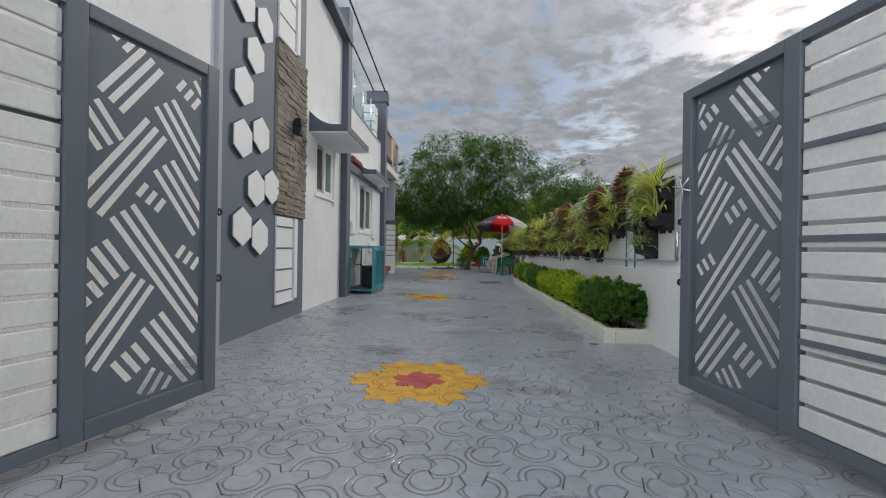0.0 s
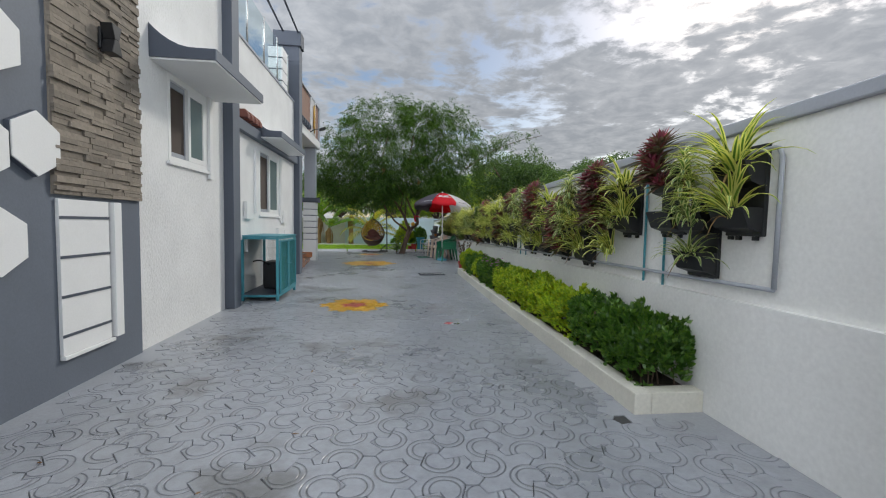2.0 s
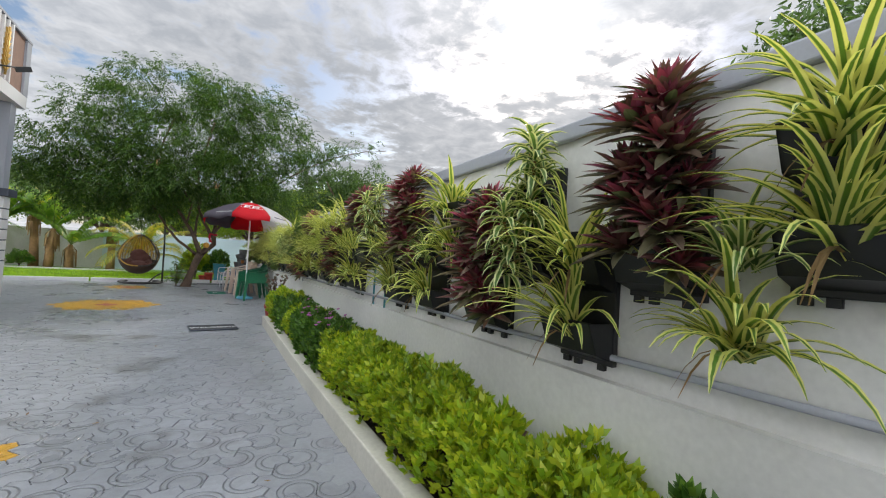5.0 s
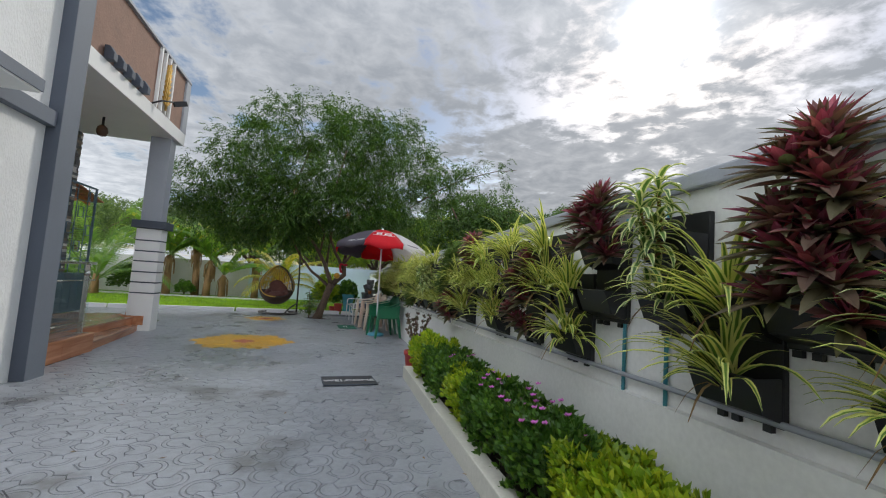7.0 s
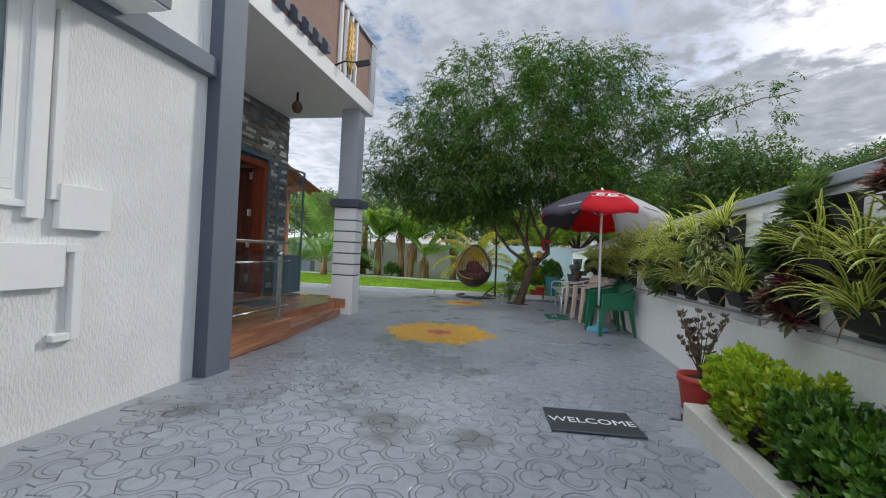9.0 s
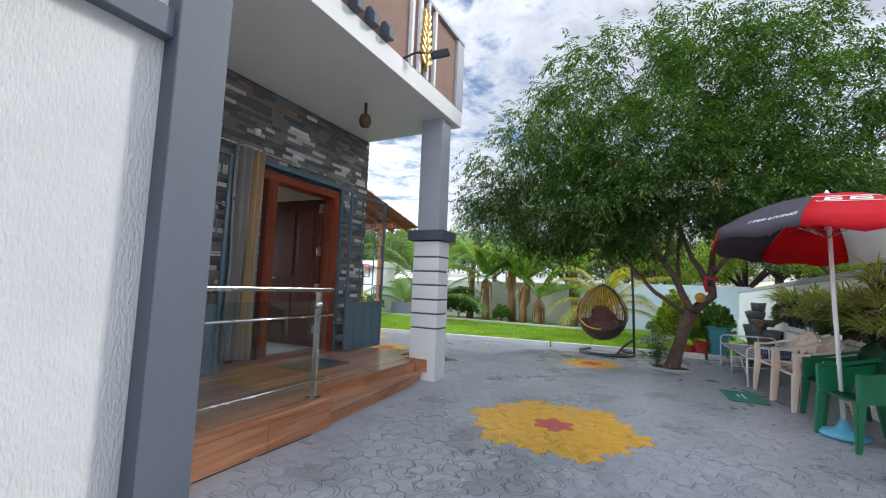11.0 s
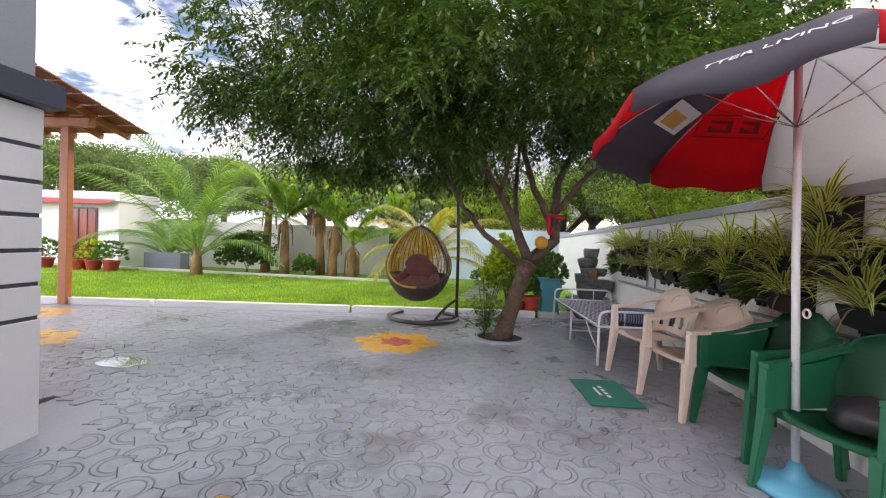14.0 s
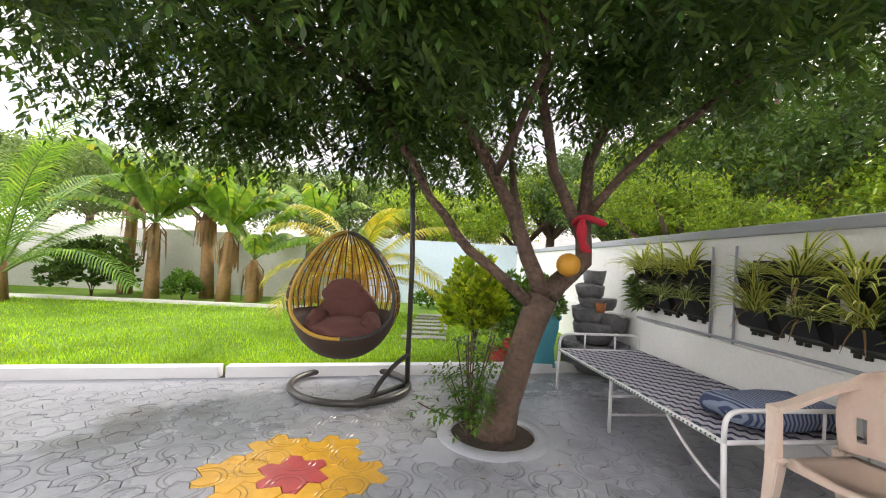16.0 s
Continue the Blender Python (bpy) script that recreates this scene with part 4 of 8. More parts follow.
def leaf_at(far, near):
    dx, dy = far[0] - near[0], far[1] - near[1]
    a = math.degrees(math.atan2(-dx, dy))
    d = Vector((dx, dy)).normalized()
    return (far[0] - d.x * 1.83, far[1] - d.y * 1.83), a


p_, a_ = leaf_at((-1.30, 4.46), (-1.50, 3.69))
gate_leaf("gate_leaf", p_, a_, "open grey steel gate leaf with white slats and cut-out stripes", -1)
p_, a_ = leaf_at((1.785, 4.84), (1.93, 3.98))
gate_leaf("gate_leaf", p_, a_, "open grey steel gate leaf with star handle and slats", 1)

# ---- teal cage beside the wall ----
cage = thing("metal_cage", (XW + 0.02, 10.55, 0.0), "teal metal cage with green net doors standing against the wall", "cage")
CW, CL, CH = 0.54, 1.10, 1.0
for x in (0.02, CW):
    for y in (0.02, CL):
        part("post", box(x - 0.02, x + 0.02, y - 0.02, y + 0.02, 0.0, CH, bev=0.003), M_TEAL, cage)
for x in (0.02, CW):
    for z in (0.08, CH - 0.02):
        part("rail", box(x - 0.018, x + 0.018, 0.041, CL - 0.021, z - 0.018, z + 0.018), M_TEAL, cage)
for y in (0.02, CL):
    for z in (0.08, CH - 0.02):
        part("rail", box(0.041, CW - 0.021, y - 0.018, y + 0.018, z - 0.018, z + 0.018), M_TEAL, cage)
part("roof_sheet", box(-0.005, CW + 0.03, -0.01, CL + 0.03, CH + 0.001, CH + 0.022, bev=0.003), M_TEAL, cage)
part("floor_sheet", box(0.0, CW, 0.0, CL, 0.099, 0.106), M_DGREY, cage)
for k, (a, b) in enumerate(((0.05, 0.54), (0.565, CL - 0.03))):
    d = bmesh.new()
    for c in ((a, b, 0.12, 0.15), (a, b, CH - 0.08, CH - 0.05), (a, a + 0.03, 0.1505, CH - 0.0805), (b - 0.03, b, 0.1505, CH - 0.0805)):
        box(CW + 0.022, CW + 0.042, *c, d)
    dr = part("door", d, M_TEAL, cage)
    net = bmesh.new()
    for i in range(int((b - a - 0.06) / 0.028)):
        yy = a + 0.04 + i * 0.028
        box(CW + 0.029, CW + 0.032, yy, yy + 0.003, 0.15, CH - 0.08, net)
    for i in range(28):
        zz = 0.16 + i * 0.027
        box(CW + 0.0325, CW + 0.0355, a + 0.03, b - 0.03, zz, zz + 0.003, net)
    part("mesh_wire", net, M_TEAL, dr)
    part("net_sheet", box(CW + 0.024, CW + 0.028, a + 0.03, b - 0.03, 0.15, CH - 0.08), M_NET, dr, "green shade net behind the wire")
part("bolt", tube([(CW + 0.055, 0.47, 0.55), (CW + 0.055, 0.66, 0.55)], 0.011, 8), M_TEAL, cage)
sm = bmesh.new()
for i in range(18):
    box(0.10 + 0.02 * i, 0.103 + 0.02 * i, CL - 0.005, CL - 0.002, 0.11, CH - 0.06, sm)
for i in range(40):
    box(0.05, CW - 0.02, CL - 0.0015, CL + 0.0015, 0.12 + 0.021 * i, 0.123 + 0.021 * i, sm)
part("side_mesh", sm, M_BLACK, cage)
ac = thing("motor_unit", (XW + 0.18, 11.1, 0.107), "dark finned pump motor inside the cage", "motor")
part("body", box(0, 0.26, 0, 0.42, 0, 0.46, bev=0.03), M_BLACK, ac)
for k in range(9):
    part("fin", box(-0.012, 0.272, 0.03 + 0.042 * k, 0.045 + 0.042 * k, 0.03, 0.43), M_DGREY, ac)
part("hose", tube(bez((0.1, 0.0, 0.40), (0.05, -0.15, 0.5), (0.02, -0.25, 0.52), (-0.02, -0.4, 0.5)), 0.012, 8), M_BLACK, ac)

# ---- wall pipes and hanging planters ----
pipe = thing("conduit_frame", (0, 0, 0), "thin grey water pipe fixed along the boundary wall", "pipe")
part("bottom_run", tube([(rwall(y) - 0.03, y, 0.905 - 0.012 * (y - 6)) if y < 14 else (rwall(y) - 0.03, y, 0.81 - 0.014 * (y - 14)) for y in (6.0, 10, 14, 18, 22.8)], 0.013, 8), M_LGREY, pipe)
part("upright", tube([(rwall(6) - 0.03, 6.0, 0.91), (rwall(6) - 0.03, 6.0, 1.66), (rwall(6) - 0.03, 6.02, 1.70), (rwall(6) - 0.03, 6.05, 1.71), (rwall(7) - 0.03, 6.5, 1.69)], 0.013, 8), M_LGREY, pipe)
for y0 in (6.99, 7.25, 10.55, 10.84, 14.27, 14.54, 17.5, 21.42, 21.68):
    st = thing("wall_upright", (rwall(y0) - 0.052, y0, 0.0), "teal painted upright strip on the boundary wall", "wall strip", "wall uprights")
    part("strip", tube([(0.035, 0, 0.66), (0.035, 0, 1.70 - 0.02 * (y0 - 10))], 0.010, 8), M_TEAL if y0 < 13 else M_LGREY, st)

proto = thing("wall_planter", (rwall(6.25) - 0.001, 6.25, 1.48), "black plastic wall planter with pocket pots", "wall planter", "wall planters")
part("back_panel", box(-0.03, -0.002, -0.135, 0.135, -0.27, 0.27, bev=0.004), M_BLACK, proto)
for z0 in (-0.25, 0.02):
    pk_ = bmesh.new()
    pr = [(-0.031, 0.0), (-0.12, 0.03), (-0.17, 0.15), (-0.16, 0.155), (-0.112, 0.04), (-0.031, 0.012)]
    prism([(a, b + z0) for a, b in pr], 1, -0.13, 0.13, pk_)
    for s in (-0.13, 0.122):
        prism([(-0.031, z0), (-0.12, 0.03 + z0), (-0.17, 0.15 + z0), (-0.031, 0.15 + z0)], 1, s, s + 0.008, pk_)
    part("pocket", pk_, M_BLACK, proto)
    part("potting_soil", prism([(-0.031, z0 + 0.10), (-0.145, z0 + 0.10), (-0.152, z0 + 0.115), (-0.031, z0 + 0.115)], 1, -0.12, 0.12), M_SOIL, proto)
for yy in (-0.09, 0.03, 0.09):
    part("clip", box(-0.026, -0.004, yy, yy + 0.03, -0.295, -0.2705), M_BLACK, proto)


def spider(seed, n, L, mat, label, wid=0.028):
    rng = random.Random(seed)
    t = thing("spider_plant", (0, 0, -50), label, "potted plant")
    s = Soup()
    for k in range(n):
        a = rng.uniform(0, math.tau)
        az = Vector((math.cos(a), math.sin(a), 0))
        if az.x > 0.15:
            az.x *= -0.6
            az.normalize()
        el = radians(rng.uniform(22, 84))
        ln = L * rng.uniform(0.6, 1.15)
        p = Vector((rng.uniform(-0.03, 0.01), rng.uniform(-0.04, 0.04), rng.uniform(-0.02, 0.02)))
        pts_ = [p.copy()]
        m = 8
        drop = radians(rng.uniform(70, 130)) / m
        for i in range(m):
            d = az * math.cos(el) + Vector((0, 0, math.sin(el)))
            p = p + d * (ln / m)
            if p.x > 0.06:
                p.x = 0.06
            pts_.append(p.copy())
            el -= drop * (0.35 + 1.1 * i / m)
        w = wid * rng.uniform(0.75, 1.2)
        s.blade(pts_, [w * 0.65, w * 0.9, w, w, w * 0.95, w * 0.85, w * 0.65, w * 0.4, w * 0.06], az.cross(Vector((0, 0, 1))), 0.35)
    s.part("leaves", mat, t)
    d = Soup()
    for k in range(2):
        a = rng.uniform(2.2, 4.1)
        az = Vector((math.cos(a), math.sin(a), 0))
        pts_ = [Vector((-0.04, 0, 0)) + az * (0.035 * i) + Vector((0, 0, 0.025 * i - 0.014 * i * i)) for i in range(5)]
        d.blade(pts_, [0.012, 0.014, 0.013, 0.01, 0.003], az.cross(Vector((0, 0, 1))), 0.3)
    d.part("dry_leaves", M_DRY, t, "withered brown leaves")
    return t


M_DRY = leafmat("withered_leaf", [(0.0, (0.16, 0.09, 0.04)), (1.0, (0.30, 0.20, 0.09))], 0.8, 0.2)


def rosette(s_in, s_out, rng, c, axis, L, n):
    side0 = axis.orthogonal().normalized()
    for k in range(n):
        f = k / n
        a = k * 2.39996 + rng.uniform(-0.2, 0.2)
        tilt = radians(5 + 78 * f ** 0.95)
        rad = (side0 * math.cos(a) + axis.cross(side0) * math.sin(a))
        d = axis * math.cos(tilt) + rad * math.sin(tilt)
        ln = L * (0.65 + 0.5 * f) * rng.uniform(0.85, 1.15)
        side = d.cross(axis)
        if side.length < 1e-3:
            side = side0.copy()
        side.normalize()
        p = c.copy()
        pts_ = [p.copy()]
        for i in range(4):
            dd = (d - axis * (0.05 * i) + Vector((0, 0, -0.04 * i * f))).normalized()
            p = p + dd * (ln / 4)
            pts_.append(p.copy())
        w = ln * 0.235
        (s_in if f < 0.62 else s_out).blade(pts_, [w * 0.6, w * 0.95, w, w * 0.68, w * 0.05], side, 0.45)


def rhoeo(seed, label, n=7, spread=0.12, height=0.36, L=0.155, mi=None, mo=None):
    rng = random.Random(seed)
    t = thing("moses_plant", (0, 0, -50), label, "potted plant")
    si, so = Soup(), Soup()
    for k in range(n):
        z = -0.05 + height * (k + 0.5) / n
        c = Vector((-0.03 - 0.06 * math.sin(math.pi * (k + 0.5) / n), rng.uniform(-spread, spread), z))
        ax = Vector((-0.50, (c.y / spread) * 0.35, 0.75 + 0.6 * k / n)).normalized()
        rosette(si, so, rng, c, ax, L * rng.uniform(0.85, 1.15), 46)
    si.part("inner_leaves", mi or M_RHOEO, t, "" if mi else "crimson purple young leaves")
    so.part("outer_leaves", mo or M_RHOEOG, t, "" if mo else "dark green and purple outer leaves")
    return t


def song(seed, label):
    rng = random.Random(seed)
    t = thing("dracaena_plant", (0, 0, -50), label, "potted plant")
    s = Soup()
    st = bmesh.new()
    for k in range(4):
        tip = Vector((rng.uniform(-0.18, -0.05), rng.uniform(-0.13, 0.13) * (1 - 0.09 * k), -0.02 + 0.095 * k))
        tube(bez((0, rng.uniform(-0.03, 0.03), -0.02), (-0.03, 0, 0.05), tip - Vector((0, 0, 0.08)), tip, 6), 0.008, 6, st)
        for j in range(26):
            a = j * 2.39996
            f = j / 26
            az = Vector((math.cos(a), math.sin(a), 0))
            e = radians(72 - 85 * f)
            p = tip + Vector((0, 0, 0.05 - 0.12 * f))
            ln = rng.uniform(0.13, 0.19)
            pts_ = [p.copy()]
            for i in range(5):
                p = p + (az * math.cos(e) + Vector((0, 0, math.sin(e)))) * (ln / 5)
                p.x = min(p.x, 0.06)
                pts_.append(p.copy())
                e -= radians(20)
            s.blade(pts_, [0.012, 0.026, 0.033, 0.030, 0.020, 0.002], az.cross(Vector((0, 0, 1))), 0.3)
    part("stem", st, M_BSTEM, t)
    s.part("leaves", M_SPIDER2, t)
    return t


SP = [spider(21, 52, 0.44, M_SPIDER, "spider plant with long yellow-edged arching leaves in a wall planter"),
      spider(22, 50, 0.40, M_SPIDER, "spider plant with striped leaves hanging from a wall planter"),
      spider(23, 44, 0.29, M_SPIDER2, "small cream-striped spider plant in a wall planter", 0.024),
      spider(24, 58, 0.40, M_SPIDER, "dense spider plant with lime and yellow leaves on the wall")]
RH = [rhoeo(31, "crimson and purple rosette plant crowding a wall planter"), rhoeo(32, "purple-leaved rosette plant in a wall planter", 6, 0.10, 0.30, 0.145)]
M_BROAD = leafmat("broad_green_leaf", [(0.0, (0.07, 0.14, 0.04)), (1.0, (0.15, 0.23, 0.07))], 0.4, 0.25)
RG = [rhoeo(33, "broad green-leaved rosette plant in a wall planter", 7, 0.12, 0.30, 0.15, M_BROAD, M_BROAD)]
SG = [song(41, "cream-edged dracaena with several leaf whorls in a wall planter")]
used_planters = []


def planter(y, z):
    if any(abs(y - a) < 0.27 and abs(z - b) < 0.5 for a, b in used_planters):
        return
    used_planters.append((y, z))
    if len(used_planters) == 1:
        proto.matrix_basis = pose(rwall(y) - 0.001, y, z)
    else:
        copy_thing(proto, pose(rwall(y) - 0.001, y, z))


first = set()


def put_plant(ob, y, z, dx=-0.10, turn=0.0):
    m = pose(rwall(y) + dx, y, z, 0, 0, turn)
    if ob not in first:
        first.add(ob)
        ob.matrix_basis = m
        return ob
    return copy_thing(ob, m)


# the planters met first: place, plants of the upper and lower pocket
ROWS_P = ((6.23, 1.475, SP[0], SP[0]), (6.56, 1.185, SP[2], SP[2]), (6.89, 1.47, RH[0], None), (7.45, 1.45, SP[1], SP[3]), (7.66, 1.16, SP[2], SP[1]), (7.94, 1.40, RH[0], RH[0]),
          (8.27, 1.11, SP[0], SP[0]), (8.58, 1.41, SG[0], SG[0]), (8.90, 1.12, RH[0], RH[0]), (9.27, 1.40, SP[1], SP[1]), (9.57, 1.12, SP[2], SP[1]), (9.87, 1.39, RH[0], RH[0]),
          (10.15, 1.11, SP[0], SP[0]), (10.45, 1.38, SG[0], SP[2]), (10.95, 1.38, RH[0], None), (11.25, 1.11, SP[3], SP[1]), (11.56, 1.39, SP[0], SP[3]), (11.87, 1.13, RH[1], RH[1]),
          (12.18, 1.39, SP[0], SP[1]), (12.49, 1.10, SP[3], SP[3]), (12.80, 1.38, SP[1], SP[3]), (13.11, 1.38, RH[1], SP[1]), (13.42, 1.10, SP[3], SP[0]))
rng = random.Random(77)
for y, z, up, low in ROWS_P:
    planter(y, z)
    for ob, dz in ((up, 0.09), (low, -0.16)):
        if ob is not None:
            put_plant(ob, y, z + dz - (-0.02 if ob in RH else 0.0), -0.11, rng.uniform(-25, 25))
put_plant(SG[0], 6.70, 1.44, -0.08, 20)
yy = 13.73
k = 0
while yy < 22.6:
    if not any(a < yy < a + 0.3 for a in (14.15, 17.5, 21.30)):
        hi = k % 2 == 0 and yy < 19.0
        z0 = (1.38 if hi else 1.10 if yy < 19.0 else 1.16) - 0.008 * (yy - 12)
        planter(yy, z0)
        pick = rng.random()
        ob = rng.choice(SP) if pick < 0.78 else ((rng.choice(RH) if yy < 15.5 else RG[0]) if pick < 0.92 else SG[0])
        put_plant(ob, yy, z0 - 0.12 - (0.10 if ob in RG or ob in RH else 0), -0.11, rng.uniform(-40, 40))
        put_plant(rng.choice(SP + SP + RG), yy + 0.03, z0 + 0.10, -0.10, rng.uniform(-40, 40))
    yy += 0.31 if yy < 19.0 else 0.36
    k += 1

# ---- hedge ----


def clump(rng, s, c, up, L, n):
    for k in range(n):
        d = (up + rdir(rng, -0.5, 0.8) * 0.9).normalized()
        side = d.cross(rdir(rng)).normalized()
        s.leaf(c + rdir(rng) * 0.012, d, side, L * rng.uniform(0.7, 1.2), L * 0.52)


def shrub(name, y0, y1, mat, h, label, n, L, fl=None, seed=5):
    rng = random.Random(seed)
    t = thing(name, (2.12, (y0 + y1) / 2, 0.10), label, "shrub", "hedge shrubs")
    s = Soup()
    w = (y1 - y0) / 2
    for k in range(n):
        u, v = rng.uniform(-1, 1), rng.uniform(-1, 1)
        if abs(u) ** 3 + abs(v) ** 3 > 1.1:
            continue
        top = h * (1 - 0.25 * abs(u) ** 3) * (0.86 + 0.3 * noise.noise(Vector((u * 2.0, (v * w + y0) * 3.2, seed))) + 0.12 * noise.noise(Vector((u * 5.0, (v * w + y0) * 9.0, seed))))
        z = top * (rng.random() ** 0.45)
        x = u * 0.24 + 0.005 - (0.03 if z > 0.2 else 0.0)
        edge = max(abs(u), abs(v) * 0.97, z / max(top, 0.01))
        if edge < 0.62:
            continue
        c = Vector((x, v * w * 1.05, z))
        clump(rng, s, c, Vector((u * 0.8, v * 0.3, 0.5 + z)).normalized(), L, 7)
    s.part("foliage", mat, t)
    st = bmesh.new()
    for k in range(9):
        b = Vector((rng.uniform(-0.12, 0.1), rng.uniform(-w, w) * 0.8, -0.01))
        tube(bez(b, b + Vector((0, 0, 0.1)), b + Vector((rng.uniform(-0.1, 0.1), rng.uniform(-0.1, 0.1), h * 0.5)), b + Vector((rng.uniform(-0.12, 0.12), rng.uniform(-0.15, 0.15), h * 0.85)), 5), 0.006, 5, st)
    part("stem", st, M_BARK, t)
    if fl:
        f = Soup()
        for k in range(fl[1]):
            c = Vector((rng.uniform(-0.24, 0.15), rng.uniform(-w, w), h * rng.uniform(0.72, 1.0)))
            for j in range(5):
                a = j * math.tau / 5 + k
                d = Vector((math.cos(a) - 0.5, math.sin(a), 0.5)).normalized()
                f.leaf(c, d, d.cross(Vector((-0.6, 0, 0.8))).normalized(), 0.027, 0.022)
        f.part("flowers", fl[0], t)
    return t


for k, (nm, y0, y1, mt, h, lb, n, L, fl) in enumerate((
        ("hedge_shrub", 6.52, 7.15, M_HEDGE, 0.52, "dark green clipped shrub at the end of the hedge", 1500, 0.052, None),
        ("hedge_shrub", 7.10, 7.75, M_HEDGE, 0.50, "dark glossy green shrub in the hedge bed", 1500, 0.052, None),
        ("hedge_shrub", 7.70, 8.55, M_LIME, 0.48, "bright lime green shrub in the hedge bed", 1900, 0.055, None),
        ("hedge_shrub", 8.50, 9.25, M_LIME, 0.52, "yellow-green bushy shrub in the hedge bed", 1800, 0.055, None),
        ("hedge_shrub", 9.20, 9.90, M_LIME, 0.50, "lime green leafy shrub in the hedge bed", 1700, 0.055, None),
        ("hedge_shrub", 9.85, 10.75, M_LIME, 0.48, "lime green shrub next to flowering ones", 1800, 0.055, None),
        ("hedge_shrub", 10.65, 11.35, M_HEDGE, 0.50, "green flowering shrub with pink blossoms", 1500, 0.055, (M_FLOWER, 22)),
        ("hedge_shrub", 11.30, 12.05, M_HEDGE, 0.52, "dark green shrub with scattered pink flowers", 1400, 0.055, (M_FLOWER, 20)),
        ("hedge_shrub", 12.00, 12.50, M_LIME, 0.48, "small lime green shrub near the bed's end", 900, 0.052, None),
        ("hedge_shrub", 12.45, 13.45, M_HEDGE, 0.52, "mid-green leafy shrub near the bed's end", 1400, 0.052, (M_FLOWER, 9)),
        ("hedge_shrub", 13.40, 14.15, M_LIME, 0.55, "light green leafy shrub at the far end of the bed", 1300, 0.055, None))):
    shrub(nm, y0, y1, mt, h, lb, n, L, fl, 50 + k)

# red pot with a bare little bush, and the welcome mat


def pot(name, at, r, h, mat, label, square=False):
    t = thing(name, at, label, "plant pot")
    prof = [(0.001, 0.0), (r * 0.68, 0.0), (r * 0.72, 0.01), (r * 0.92, h * 0.78), (r * 0.93, h * 0.80), (r, h * 0.81), (r, h), (r * 0.92, h), (r * 0.88, h * 0.86), (0.001, h * 0.85)]
    part("vessel", lathe(prof, 20), mat, t)
    part("soil", lathe([(0.001, h * 0.88), (r * 0.87, h * 0.87)], 16), M_SOIL, t)
    return t


pt = pot("red_pot", (2.06, 14.62, 0.0), 0.165, 0.29, M_REDP, "red painted plant pot with a bare twiggy bush")
tw = bmesh.new()
rng = random.Random(8)
ls = Soup()
for k in range(16):
    a = rng.uniform(0, math.tau)
    e = Vector((0.16 * math.cos(a), 0.16 * math.sin(a), 0.29 + rng.uniform(0.25, 0.5)))
    c = bez((0, 0, 0.25), (0, 0, 0.35), e * 0.7 + Vector((0, 0, 0.1)), e, 6)
    tube(c, [0.007, 0.006, 0.006, 0.005, 0.004, 0.003, 0.002], 5, tw)
    for q in c[3:]:
        clump(rng, ls, q, Vector((0, 0, 1)), 0.045, 8)
part("twigs", tw, M_BARK, pt)
ls.part("leaves", M_RHOEOG, pt, "sparse brown-green leaves")


def letters(text, size, mat, parent, m, name="lettering", label=""):
    cu = bpy.data.curves.new(name, "FONT")
    cu.body, cu.size, cu.extrude, cu.align_x, cu.align_y = text, size, 0.0008, "CENTER", "CENTER"
    tmp = bpy.data.objects.new("tmp", cu)
    scene.collection.objects.link(tmp)
    bpy.context.view_layer.update()
    me = bpy.data.meshes.new_from_object(tmp.evaluated_get(bpy.context.evaluated_depsgraph_get()))
    bpy.data.objects.remove(tmp)
    me.transform(m)
    me.materials.clear()
    me.materials.append(mat)
    ob = new(name, me)
    ob.parent = parent
    return tagged(ob, label) if label else ob


mat_ = thing("door_mat", (1.15, 14.08, 0.006, 0, 0, 6), "dark grey welcome mat lying on the pavers", "mat")
part("mat_body", box(-0.31, 0.31, -0.20, 0.20, 0.0, 0.012, bev=0.003), surf("charcoal_mat_pile", (0.045, 0.047, 0.05), 0.95, 0.25, 120, 0.6), mat_)
part("border", tube([(-0.31, -0.2, 0.008), (0.31, -0.2, 0.008), (0.31, 0.2, 0.008), (-0.31, 0.2, 0.008)], 0.008, 6, closed=True), M_DGREY, mat_)
letters("WELCOME", 0.125, M_SMOOTH, mat_, pose(0, -0.01, 0.0135), label="white printed word")


# ---- neem tree ----
tree = thing("neem_tree", (0.56, 21.25, 0.0), "large neem tree with a leaning trunk among the pavers", "tree")
TO = Vector((0.56, 21.25, 0.0))
limbs = bmesh.new()
tb = bez((-0.02, 0, -0.06), (0.10, 0.02, 0.35), (0.16, 0.02, 0.65), (0.31, 0.05, 0.99), 8)
tube(tb, [0.150, 0.122, 0.110, 0.104, 0.100, 0.099, 0.100, 0.106, 0.115], 12, limbs)
for f in limbs.verts:
    f.co += noise.noise_vector(f.co * 9) * 0.012
part("trunk", limbs, M_BARK, tree)


def limb(pts_, r0, r1):
    P = []
    for i in range(len(pts_) - 1):
        a, b = Vector(pts_[i]), Vector(pts_[i + 1])
        d = (b - a) / 3
        P += [a + d * k + noise.noise_vector((a + d * k) * 3) * 0.03 for k in range(3)]
    P.append(Vector(pts_[-1]))
    n = len(P) - 1
    part("limb", tube(P, [0.82 * r0 + (r1 - 0.82 * r0) * (i / n) ** 0.8 for i in range(n + 1)], 8), M_BARK, tree)


